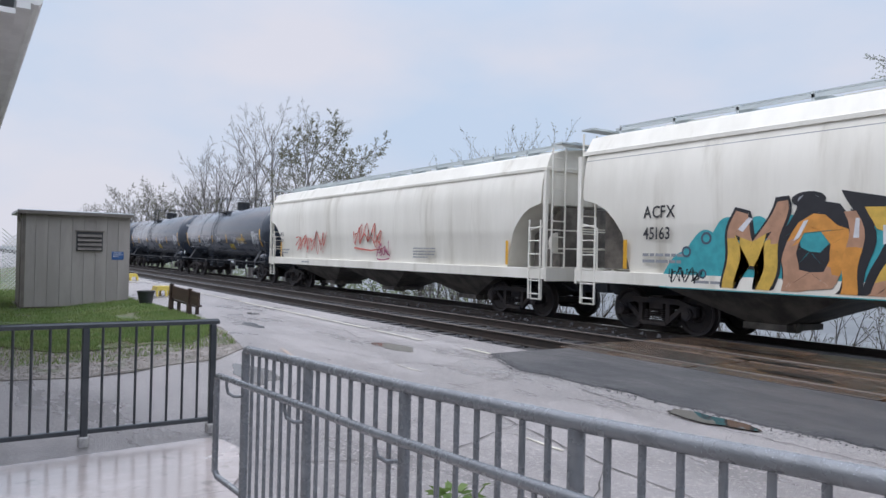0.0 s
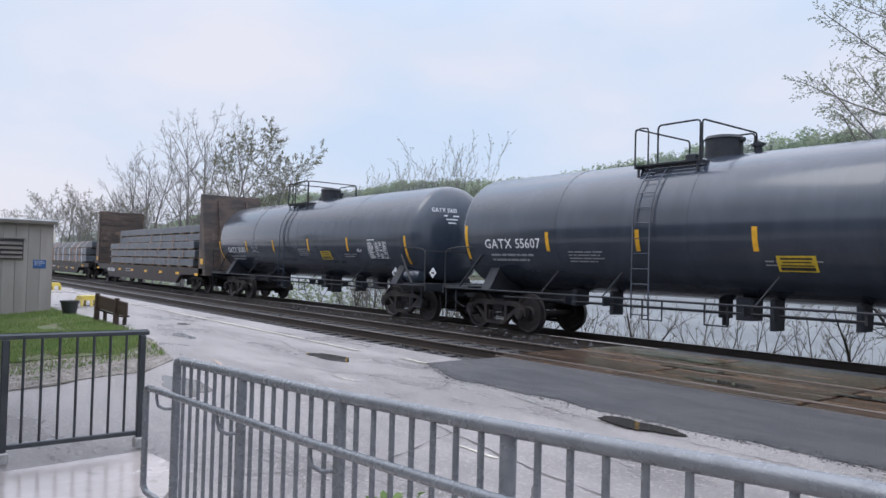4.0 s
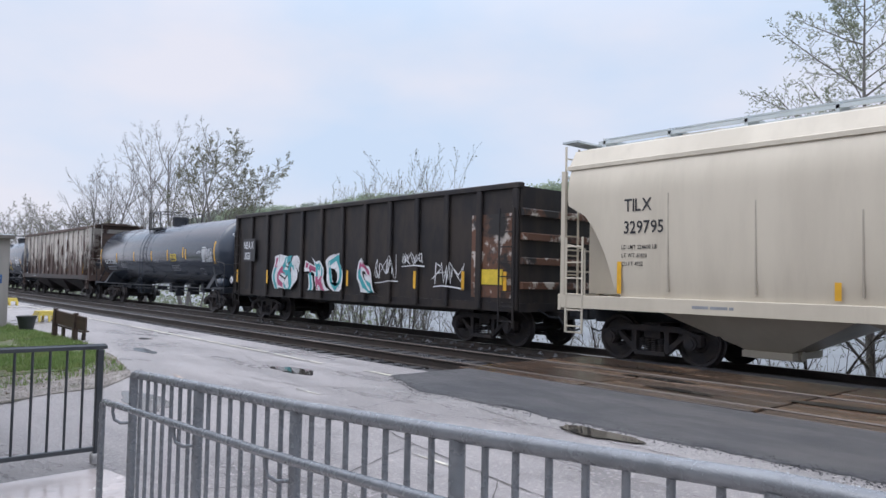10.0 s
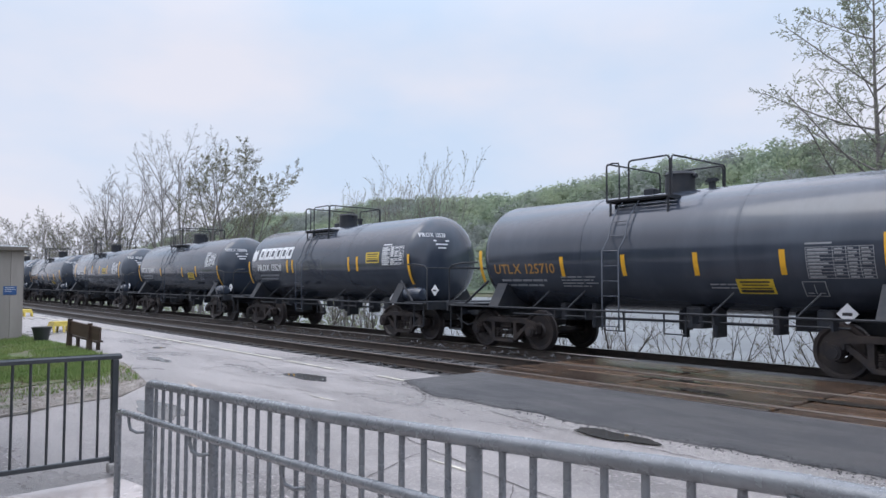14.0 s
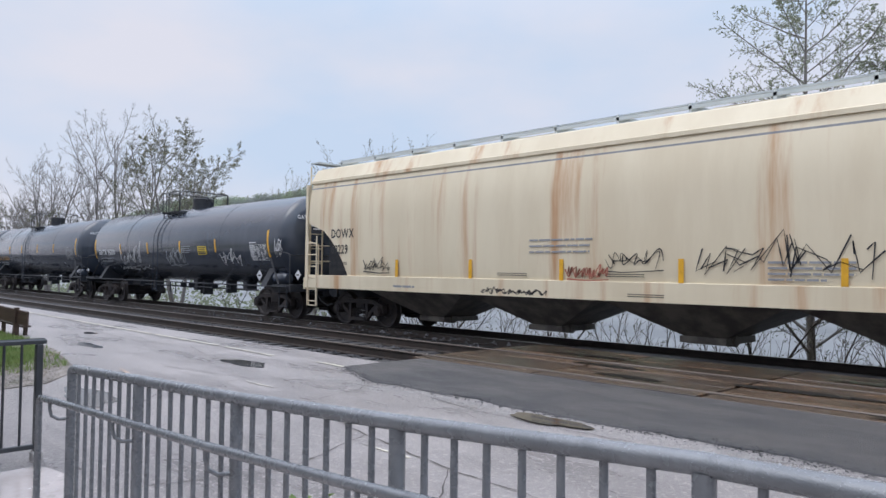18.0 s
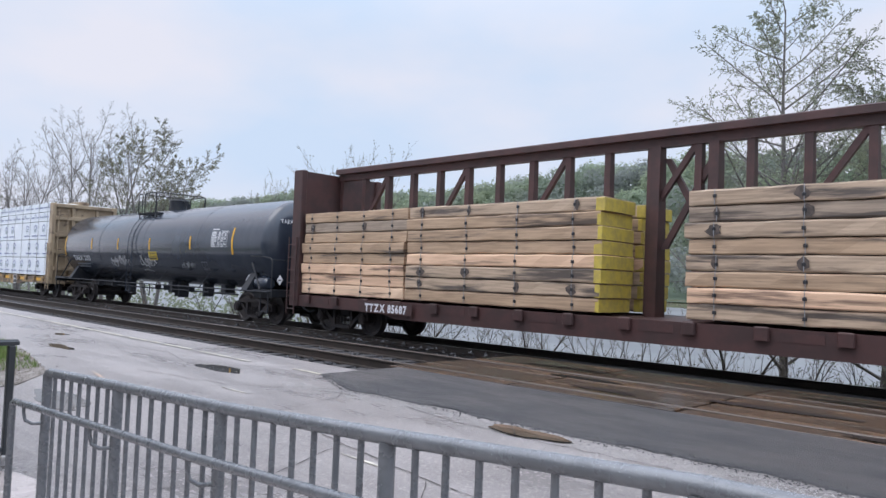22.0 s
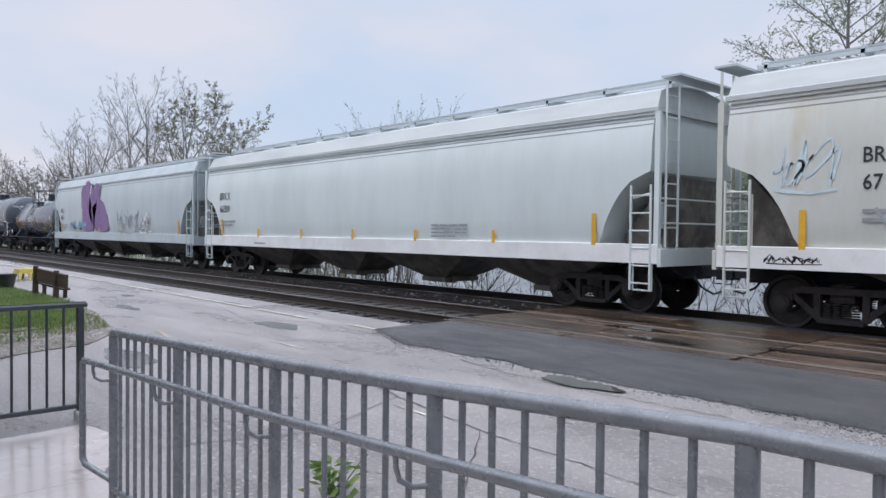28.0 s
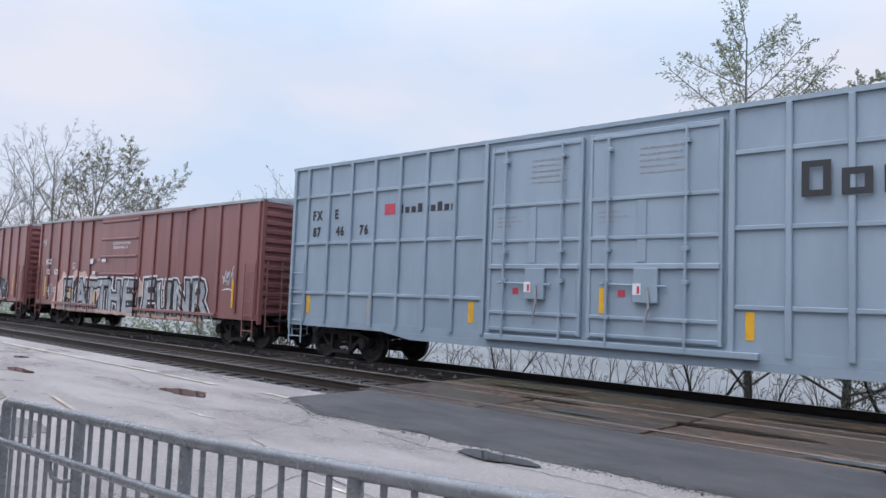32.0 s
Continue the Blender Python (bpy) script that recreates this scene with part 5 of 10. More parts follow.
def tree(name, label, x, y, z, height, rad, seed, plan, shape="round", stems=1, open_out=0.0, leafy=0.0, leaf_size=0.05, lean=(0, 0), leaf_mat=None, thin=0.006, bark=None, wob=0.06):
    r = random.Random(seed)
    wood, twigs, leaves = Geo(), Geo(), Geo()
    for s in range(stems):
        a = 6.283 * (s + r.uniform(0, 0.6)) / stems
        o = open_out * r.uniform(0.5, 1.15)
        d = (lean[0] + o * math.cos(a), lean[1] + o * math.sin(a), 1)
        h = height * (r.uniform(0.78, 1.0) if s else 1.0)
        line = limb(wood, (0.5 * rad * math.cos(a) * (stems > 1), 0.5 * rad * math.sin(a) * (stems > 1), -0.1), d, h, rad, max(thin, rad * 0.12), 9, wob, 0.02, r, 7)
        bush_out(wood, twigs, leaves, line, h, plan, 0, r, thin, leafy, leaf_size, shape)
    k = height / max(p[2] for p in wood.v + twigs.v)
    for gg in (wood, twigs, leaves):
        gg.v = [(p * k, q * k, c * k) for p, q, c in gg.v]
    t = thing(name, label, "tree", (x, y, z))
    part("trunk", wood, bark or M_BARK, t, smooth=60)
    if twigs.v:
        tagged(part("twig_spray", twigs, bark or M_TWIG, t), kind="stuff")
    if leaves.v:
        tagged(part("crown", leaves, leaf_mat or M_LEAF, t, "sparse young spring leaves"), "sparse young spring leaves", kind="stuff")
    return t


BARE = ((10, 0.62, 0.40, 0.2, 0.07), (8, 0.7, 0.42, 0.12, 0.04), (7, 0.7, 0.42, 0.15, 0.02), (4, 0.65, 0.42, 0.2, 0.0))
ROUND = ((10, 0.8, 0.36, 0.3, 0.04), (9, 0.8, 0.42, 0.2, 0.02), (8, 0.75, 0.42, 0.2, 0.01))
SMALL = ((7, 0.6, 0.4, 0.25, 0.06), (5, 0.6, 0.45, 0.2, 0.05))
LEADER = ((44, 1.09, 0.44, 0.14, 0.06), (14, 0.75, 0.40, 0.12, 0.01), (8, 0.75, 0.42, 0.1, -0.01))
VASE = ((11, 0.42, 0.34, 0.15, 0.04), (7, 0.45, 0.42, 0.2, 0.03))
tree("young_leaf_tree", "tree with sparse round crown of young leaves on the bank", -48.2, 22.0, -2.4, 13.4, 0.13, 3, ROUND, "round", 4, 0.34, 0.85, 0.07, (0.05, 0), thin=0.010, bark=M_BARKF)
tree("bare_tree", "tall bare forked tree with fine twigs on the bank", -71.0, 24.0, -2.4, 18.0, 0.24, 12, BARE, "round", 2, 0.1, 0.0, 0.1, thin=0.011, bark=M_BARKF)
tree("bare_tree", "tall bare crooked tree with fine twigs on the bank", -63.5, 25.0, -2.4, 17.4, 0.24, 21, BARE, "round", 2, 0.16, 0.0, 0.1, (0.03, 0), thin=0.011, bark=M_BARKF)
tree("bare_tree", "bare many-stemmed tree on the bank", -90.5, 26.0, -2.4, 18.2, 0.26, 33, BARE, "round", 3, 0.12, 0.0, 0.1, thin=0.012, bark=M_BARKF)
tree("bare_tree", "bare many-stemmed tree on the bank", -101.0, 26.5, -2.4, 13.5, 0.2, 34, BARE, "round", 3, 0.2, 0.0, 0.1, thin=0.012, bark=M_BARKF)
tree("bare_tree", "bare grey tree low on the bank", -79.0, 24.0, -2.4, 10.5, 0.14, 35, ROUND, "round", 2, 0.3, 0.3, 0.1, thin=0.014, bark=M_BARKF)
tree("bare_tree", "low spreading tree with a few new leaves on the bank", -56.0, 23.0, -2.4, 7.5, 0.1, 45, ROUND, "round", 2, 0.4, 0.3, 0.06, thin=0.012, bark=M_BARKF)
tree("bare_tree", "low spreading tree with a few new leaves on the bank", -68.0, 23.0, -2.4, 9.0, 0.1, 46, ROUND, "round", 2, 0.4, 0.3, 0.06, thin=0.012, bark=M_BARKF)
for k, (x, y, h) in enumerate(((-112, 28, 13.0), (-128, 30, 14.5), (-145, 31, 14.0), (-160, 33, 16.0), (-178, 34, 20.0), (-198, 36, 19.5), (-225, 37, 17), (-300, 40, 20))):
    tree("bare_tree", "distant bare spreading tree along the tracks", x, y, -2.2, h, 0.3, 36 + k, ROUND, "round", 2, 0.25, 0.1, 0.16, thin=0.025, bark=M_BARKF)
for k, (x, y, h) in enumerate(((-23.2, 19.0, 9.0), (-24.6, 19.4, 9.2), (-26.0, 19.2, 8.4), (-28.6, 19.4, 8.6), (-30.2, 19.4, 8.4), (-32.0, 20.0, 6.5))):
    tree("sapling", "thin budding many-stemmed sapling on the bank behind the tracks", x, y, -2.1, h, 0.03, 51 + k, VASE, "vase", 6, 0.2, 0.5, 0.045, thin=0.007, bark=M_BARKF, wob=0.04)
tree("leafing_tree", "tall leafing tree close behind the tracks", -6.05, 18.0, -1.9, 11.3, 0.13, 61, LEADER, "cone", 1, 0.0, 0.9, 0.027, (-0.05, 0), leaf_mat=M_LEAFD, thin=0.0042, wob=0.035, bark=M_BARKF)
tree("leafing_tree", "leafing tree close behind the tracks", -4.1, 18.0, -1.9, 8.8, 0.11, 62, LEADER, "cone", 1, 0.0, 0.9, 0.027, leaf_mat=M_LEAFD, thin=0.0045, wob=0.05, bark=M_BARKF)
tree("leafing_tree", "small leafing tree close behind the tracks", -2.2, 18.5, -1.9, 8.0, 0.1, 63, LEADER, "cone", 1, 0.0, 0.9, 0.027, leaf_mat=M_LEAFD, thin=0.0045, wob=0.05, bark=M_BARKF)
tree("leafing_tree", "tree with young leaves beyond the lawn", -46.0, -2.0, -0.33, 5.2, 0.12, 64, ROUND, "round", 2, 0.3, 0.9, 0.12, leaf_mat=M_LEAFD)

r = random.Random(17)
for k in range(40):
    x = 0.5 - 0.78 * k + r.uniform(-0.5, 0.5)
    h = r.uniform(1.6, 3.0)
    y = r.uniform(16.3, 17.8)
    tree("bank_shrub", "bare crooked shrub on the river bank", x, y, ground_z(y) - 0.1, h, r.choice((0.028, 0.038, 0.07)), 100 + k, SMALL, "round", 2, 0.35, 0.2, 0.03, (r.uniform(-.4, .4), r.uniform(-.2, .2)), wob=0.12)
g = Geo()
for k in range(26000):
    x = -44 + 50 * r.random()
    y = r.uniform(15.7, 18.2)
    z = ground_z(y)
    h = r.uniform(0.2, 0.95) * (1 if r.random() < 0.3 else 0.45) * max(0.25, 0.75 + noise.noise(Vector((x * 0.6, y, 0))) * 1.4)
    a = r.uniform(0, 6.28)
    g.add([(x - 0.008 * math.cos(a), y - 0.008 * math.sin(a), z - 0.02), (x + 0.008 * math.cos(a), y + 0.008 * math.sin(a), z - 0.02), (x + r.uniform(-.3, .3) * h, y + r.uniform(-.3, .3) * h, z + h)], [(0, 1, 2)])
thing("bank_grass", "dry dead grass and weeds on the river bank", "grass", kind="stuff", geo=g, mat=M_STRAW)
g = Geo()
for k in range(12000):
    x = -330 + 295 * r.random() ** 0.6
    y = 21 + (-x) * 0.05 + r.uniform(0, 6)
    z = -2.2 + r.uniform(0, 3.2) * r.random()
    u = Vector((r.uniform(-1, 1), r.uniform(-1, 1), r.uniform(-1, 1))).normalized() * r.uniform(0.06, 0.2)
    w = u.orthogonal().normalized() * r.uniform(0.05, 0.15)
    p = Vector((x, y, z))
    g.add([p - u, p + w, p + u, p - w], [(0, 1, 2, 3)])
thing("bank_brush", "low brown and green brush along the far bank of the tracks", "brush", kind="stuff", geo=g, mat=M_LEAFD)


# ---- rolling stock: x along the car, near side towards -y, z from the railhead ----
def truck_geo():
    g = Geo()
    g.box(-0.18, 0.18, -1.0, 1.0, 0.5, 0.78)
    g.cyl((-0.89, -0.75, 0.457), (-0.89, 0.75, 0.457), 0.08, 10).cyl((0.89, -0.75, 0.457), (0.89, 0.75, 0.457), 0.08, 10)
    g.box(-0.5, -0.4, -0.9, 0.9, 0.3, 0.4).box(0.4, 0.5, -0.9, 0.9, 0.3, 0.4)
    return g


def sideframe_geo():
    g = Geo()
    g.across([(-1.07, 0.40), (-1.07, 0.60), (-0.62, 0.74), (0.62, 0.74), (1.07, 0.60), (1.07, 0.40), (0.98, 0.40), (0.94, 0.56), (0.6, 0.63), (-0.6, 0.63), (-0.94, 0.56), (-0.98, 0.40)], -0.08, 0.06)
    for s in (-1, 1):
        a = [(s * 0.80, 0.58), (s * 0.70, 0.60), (s * 0.30, 0.30), (s * 0.30, 0.20), (s * 0.36, 0.20)]
        g.across(a if s > 0 else a[::-1], -0.06, 0.05)
        g.box(s * 0.36 - 0.05, s * 0.36 + 0.05, -0.07, 0.05, 0.22, 0.66)
        g.cyl((s * 0.89, -0.15, 0.457), (s * 0.89, 0.05, 0.457), 0.13, 14).cyl((s * 0.89, -0.17, 0.457), (s * 0.89, -0.15, 0.457), 0.09, 12)
        g.box(s * 0.89 - 0.15, s * 0.89 + 0.15, -0.09, 0.05, 0.50, 0.62)
    g.box(-0.34, 0.34, -0.1, 0.08, 0.17, 0.25)
    for k in range(4):
        x = -0.21 + 0.14 * k
        for i in range(6):
            g.cyl((x, -0.02, 0.26 + 0.04 * i), (x, -0.02, 0.28 + 0.04 * i), 0.062, 8)
    return g


def wheel_geo():
    g = Geo()
    n = 28
    prof = [(-0.065, 0.12), (-0.075, 0.13), (-0.075, 0.16), (-0.03, 0.19), (-0.03, 0.36), (-0.065, 0.39), (-0.07, 0.445), (0.03, 0.457), (0.045, 0.485), (0.07, 0.483), (0.07, 0.39), (0.03, 0.36), (0.03, 0.19), (0.07, 0.16), (0.07, 0.1)]
    v, f = [], []
    for y, rr in prof:
        v += [(rr * math.cos(k * 2 * math.pi / n), y, rr * math.sin(k * 2 * math.pi / n)) for k in range(n)]
    for i in range(len(prof) - 1):
        f += [(i * n + k, i * n + (k + 1) % n, (i + 1) * n + (k + 1) % n, (i + 1) * n + k) for k in range(n)]
    return g.add(v, f)


def running_gear(car, L, centres, coupler_z=0.86):
    for s in (-1, 1):
        t = part("truck", truck_geo, M_TRUCK, car, key="truck", at=(s * centres / 2, 0, 0))
        for y, q in ((-1.0, 0), (1.0, 180)):
            part("sideframe", sideframe_geo, M_TRUCK, t, key="sideframe", at=(0, y, 0, 0, 0, q), smooth=40)
        for x in (-0.89, 0.89):
            for y, q in ((-0.7525, 0), (0.7525, 180)):
                part("wheel", wheel_geo, M_WHEEL, t, key="wheel", smooth=35, at=(x, y, 0.457, 0, 0, q))
        def coupler():
            g = Geo().box(-0.75, -0.12, -0.1, 0.1, -0.1, 0.1).box(-0.16, 0.0, -0.17, 0.17, -0.15, 0.15)
            g.box(-0.06, 0.03, -0.16, -0.06, -0.13, 0.13)
            g.bent([(-0.5, -0.4, -0.1), (-0.35, -0.36, -0.3), (-0.15, -0.28, -0.42), (0.0, -0.22, -0.36)], 0.022, 6)
            g.bent([(-0.62, -0.95, 0.05), (-0.58, -0.6, -0.12), (-0.55, 0.0, -0.16)], 0.018, 6)
            return g
        part("coupler", coupler, M_BLACKF, car, key="coupler", at=(s * (L / 2), 0, coupler_z, 0, 0, 0 if s > 0 else 180))


def ladder(car, x, y, z0, z1, w, mat, across=True, rungs=None, name="ladder", r=0.014):
    """Two stiles and rungs in the car's side plane (across) or its end plane."""
    g = Geo()
    n = rungs or max(2, int((z1 - z0) / 0.4))
    def at(u, z):
        return (x + u, y, z) if across else (x, y + u, z)
    for u in (-w / 2, w / 2):
        g.cyl(at(u, z0), at(u, z1), r * 1.5, 6)
    for k in range(n):
        z = z0 + (z1 - z0) * (k + 0.4) / n
        g.cyl(at(-w / 2, z), at(w / 2, z), r, 6)
    return part(name, g, mat, car)


def reflector(car, x, z0, z1, y, tank=None, w=0.1):
    return part("reflector", wrap_rect(Geo(), x - w / 2, x + w / 2, z0, z1, y, tank, 0.006), M_YEL, car, "yellow reflective strip")


def placard(car, x, z, y, s, tank=None):
    """White diamond board in its holder."""
    g = Geo()
    pts = [(x, z - s), (x + s, z), (x, z + s), (x - s, z)]
    if tank:
        y = -tank[1] * math.cos((z - tank[0]) / tank[1]) - 0.05
    g.add([(a, y - 0.02, b) for a, b in pts] + [(a, y - 0.005, b) for a, b in pts], [(0, 1, 2, 3), (4, 7, 6, 5), (0, 4, 5, 1), (1, 5, 6, 2), (2, 6, 7, 3), (3, 7, 4, 0)])
    p = part("placard", g, M_LET, car, "white diamond placard")
    part("placard_text", Geo().box(x - s * 0.45, x + s * 0.45, y - 0.026, y - 0.022, z - s * 0.18, z + s * 0.12), M_LETB, p)


def tank_car(Gl, Gr, mark="", number="", rad=1.43, zc=2.46, ink=None, logo=False, graf=None, plate=0.32, label="", strips=6, fine=True, small=(), marks=None, tall_guard=False, white_rail=False):
    L = Gr - Gl
    ink = ink or M_LET
    car = thing("tank_car", label or "glossy black railway tank car rolling on the far track", "tank car", group="cars of the freight train")
    half = L / 2 - 0.95
    T = (zc, rad)
    d = 0.60
    short = L < 14
    ht = L / 2 - (1.08 if short else 0.62)
    key = ("tank", round(L, 2), rad, zc)
    prof = [(-ht, 0.02)] + [(-ht + d * (1 - math.cos(a)), rad * math.sin(a)) for a in [math.pi / 2 * k / 9 for k in range(1, 10)]]
    prof = prof + [(-x, r) for x, r in reversed(prof)]
    part("tank", lambda: Geo().lathe(prof, zc, 56), M_BLACK, car, key=key, smooth=50)
    # weld bands
    n_b = 3 if L > 14.5 else 2
    for k in range(n_b):
        x = -half + 2 * half * (k + 1) / (n_b + 1)
        part("weld_band", lambda: Geo().lathe([(-0.03, rad - 0.02), (-0.03, rad + 0.006), (0.03, rad + 0.006), (0.03, rad - 0.02)], zc, 44), M_BLACK, car, key=("band", rad, zc), at=(x, 0, 0), smooth=40)
    # stub sills, bolsters, end platforms
    for s in (-1, 1):
        turn = 0 if s > 0 else 180
        part("stub_sill", lambda: Geo().box(half - 2.9, half + 0.6, -0.28, 0.28, 0.72, 1.05), M_BLACKF, car, key=("tstub", round(half, 2)), at=(0, 0, 0, 0, 0, turn))
        part("bolster", lambda: Geo().along([(-1.42, 1.02), (-1.2, 0.95), (1.2, 0.95), (1.42, 1.02), (1.1, 1.55), (0.5, 1.15), (-0.5, 1.15), (-1.1, 1.55)], -0.16, 0.16), M_BLACKF, car, key="tbol", at=(s * (half - 1.05), 0, 0))
        part("end_platform", lambda: Geo().box(half - 0.45, half + 0.52, -1.48, 1.48, 1.0, 1.06), M_BLACKF, car, key=("tplf", round(half, 2)), at=(0, 0, 0, 0, 0, turn))
        part("end_sill", lambda: Geo().slab(half + 0.522, half + 0.58, -1.48, 1.48, 0.86, 1.07, 0.008), M_BLACKF, car, key=("tesl", round(half, 2)), at=(0, 0, 0, 0, 0, turn))
        part("side_rod", lambda: Geo().cyl((-half - 0.4, -1.5, 1.0), (half + 0.4, -1.5, 1.0), 0.022, 6), M_BLACKF, car, key=("trod", round(L, 2)), at=(0, 0, 0, 0, 0, turn))
        # shell number on the tank's end
        if mark and s > 0:
            vs, fs, ln = words(mark + " " + number, 0.17, 0.012, 0.8)
            vs = [(a - 0.95, b + 0.62) for a, b in vs]
            for row in range(3):
                m = len(vs)
                a, b = -0.62 + 0.06 * row, 0.5 - 0.1 * row
                vs += [(a, b), (a + 0.5 - 0.12 * row, b), (a + 0.5 - 0.12 * row, b + 0.04), (a, b + 0.04)]
                fs.append((m, m + 1, m + 2, m + 3))
            vs, fs = sliced(vs, fs)
            g = Geo().add([(ht - d * (1 - math.sqrt(max(0.0, 1 - (a * a + b * b) / rad ** 2))) + 0.008, a, zc + b) for a, b in vs], fs)
            part("end_lettering", g, M_LET, car)
    part("bottom_outlet", lambda: Geo().cyl((0, 0, zc - rad - 0.35), (0, 0, zc - rad + 0.05), 0.14, 10).cyl((0, 0, zc - rad - 0.5), (0, 0, zc - rad - 0.35), 0.07, 8), M_BLACKF, car, key=("thang", rad, zc))
    for x in (-0.675, 0.675):
        part("step", lambda: Geo().bent([(-0.225, -1.48, 1.0), (-0.225, -1.48, 0.62), (0.225, -1.48, 0.62), (0.225, -1.48, 1.0)], 0.018, 6), M_BLACKF, car, key="tstp", at=(x, 0, 0))
    for x in (-half * 0.55, -1.9, 1.4, half * 0.55):
        part("stay_rod", lambda: Geo().cyl((0, -1.48, 1.0), (0.28, -1.2, zc - rad * 0.66), 0.016, 6), M_BLACKF, car, key=("tsr", rad, zc), at=(x, 0, 0))
    part("lower_pipe", lambda: Geo().cyl((-half + 1.6, -1.3, 0.86), (half - 1.6, -1.3, 0.86), 0.018, 6), M_BLACKF, car, key=("tlp", round(L, 2)))
    for k, (x, w0, drop) in enumerate(((-half * 0.5, 0.16, 0.74), (-half * 0.34, 0.1, 0.6), (half * 0.12, 0.34, 0.7), (half * 0.2, 0.1, 0.55), (half * 0.42, 0.12, 0.66), (half * 0.58, 0.3, 0.78))):
        part("under_box", lambda q=w0, dp=drop: Geo().slab(-q / 2, q / 2, -0.75, -0.35, dp, 1.12, 0.03), M_BLACKF, car, key=("tub", w0, drop), at=(x, 0, 0))
        part("pipe_hanger", lambda: Geo().box(-0.02, 0.02, -1.5, -1.28, 0.82, 1.0), M_BLACKF, car, key="thgr", at=(x + 0.4, 0, 0))
    part("brake_rod", lambda: Geo().cyl((-half + 2, -0.4, 0.8), (half - 3.1, -0.4, 0.8), 0.03, 6), M_BLACKF, car, key=("tbrake", round(L, 2)), smooth=40)
    part("air_reservoir", lambda: Geo().lathe([(half - 1.15, 0.05), (half - 1.12, 0.15), (half - 1.02, 0.21), (half - 0.3, 0.21), (half - 0.2, 0.15), (half - 0.17, 0.05)], 1.24, 20, y=-1.02), M_BLACK, car, key=("tres", round(half, 2)), smooth=40)
    # ladder, top platform, manway
    top = zc + rad
    def lad_geo():
        g = Geo()
        for x in (-0.2, 0.2):
            g.bent([(x, -1.5, 0.62), (x, -1.5, zc)] + [(x, -(rad + 0.07) * math.cos(a), zc + (rad + 0.07) * math.sin(a)) for a in (0.2, 0.4, 0.6, 0.8, 0.97)], 0.016, 6)
        for k in range(12):
            z = 0.7 + 0.3 * k
            if z < zc:
                p = (-1.5, z)
            else:
                a = min(0.97, (z - zc) / rad)
                p = (-(rad + 0.07) * math.cos(a), zc + (rad + 0.07) * math.sin(a))
            g.cyl((-0.2, *p), (0.2, *p), 0.011, 6)
        return g
    part("ladder", lad_geo, M_BLACK, car, key=("tlad", rad, zc), at=(-0.75 if short else -0.95, 0, 0), smooth=50)
    wide = 0.3 if short else 0.36
    def dome_geo():
        g = Geo().cyl((-0.1, 0, top - 0.12), (-0.1, 0, top + 0.34), wide, 24).cyl((-0.1, 0, top + 0.34), (-0.1, 0, top + 0.40), wide + 0.03, 24, wide - 0.02)
        g.cyl((-0.1 + wide, 0, top + 0.3), (-0.02 + wide, 0, top + 0.3), 0.05, 8)
        return g
    part("manway", dome_geo, M_BLACKF, car, key=("tdome", rad, zc, short), smooth=40)
    part("valve", lambda: Geo().cyl((0, 0, top - 0.1), (0, 0, top + 0.13), 0.07, 12).cyl((0, 0, top + 0.13), (0, 0, top + 0.2), 0.1, 12).box(-0.14, 0.14, -0.02, 0.02, top + 0.14, top + 0.18), M_BLACKF, car, key=("tvalve", rad, zc), at=(0.62, 0, 0), smooth=40)
    part("vent_box", lambda: Geo().slab(-0.13, 0.13, -0.12, 0.12, top - 0.1, top + 0.14, 0.02), M_BLACKF, car, key=("tventb", rad, zc), at=(-0.85, 0.1, 0))
    deck_z = top - 0.16
    def plat_geo():
        g = Geo()
        for k in range(4):
            g.box(-1.5, 0.02, -1.02 + 0.1 * k, -0.945 + 0.1 * k, deck_z - 0.03, deck_z)
        for x in (-1.5, -0.02):
            g.box(x, x + 0.04, -1.02, -0.62, deck_z - 0.07, deck_z - 0.02)
        for x in (-1.42, -0.06):
            g.cyl((x, -0.98, zc + math.sqrt(max(0.01, rad * rad - 0.96)) - 0.05), (x, -0.98, deck_z - 0.02), 0.025, 6)
        return g
    for turn in (0, 180):
        part("platform", plat_geo, M_BLACKF, car, key=("tplat", rad, zc), at=pose(0.3 if short else 0.0, 0, 0) @ (Matrix() if not turn else Matrix.Diagonal((1, -1, 1, 1))))
    def guard_geo():
        g = Geo()
        h = top + (0.78 if tall_guard else 0.60)
        x0, x1 = -1.5, 0.0
        lo_z = deck_z - 0.03
        c = 0.07
        def hoop(ax, ay, bx, by):
            dx, dy = bx - ax, by - ay
            d = math.hypot(dx, dy)
            ux, uy = dx / d * c, dy / d * c
            g.bent([(ax, ay, lo_z), (ax, ay, h - c), (ax + 0.3 * ux, ay + 0.3 * uy, h - 0.3 * c), (ax + ux, ay + uy, h), (bx - ux, by - uy, h), (bx - 0.3 * ux, by - 0.3 * uy, h - 0.3 * c), (bx, by, h - c), (bx, by, lo_z)], 0.019, 7)
        # gate hoop, near and far sides, and both ends, each a bent pipe of its own
        hoop(x0, -1.0, x0, 0.95)
        hoop(x0 + 0.55, -1.0, x1, -1.0)
        hoop(x1 + 0.04, -1.0, x1 + 0.04, 1.0)
        hoop(x1, 1.0, x0 + 0.3, 1.0)
        g.bent([(x0, -1.0, h - 0.04), (x0 + 0.14, -1.0, h), (x0 + 0.3, -1.0, h - 0.02), (x0 + 0.32, -1.0, h - 0.1), (x0 + 0.32, -1.0, lo_z)], 0.017, 7)
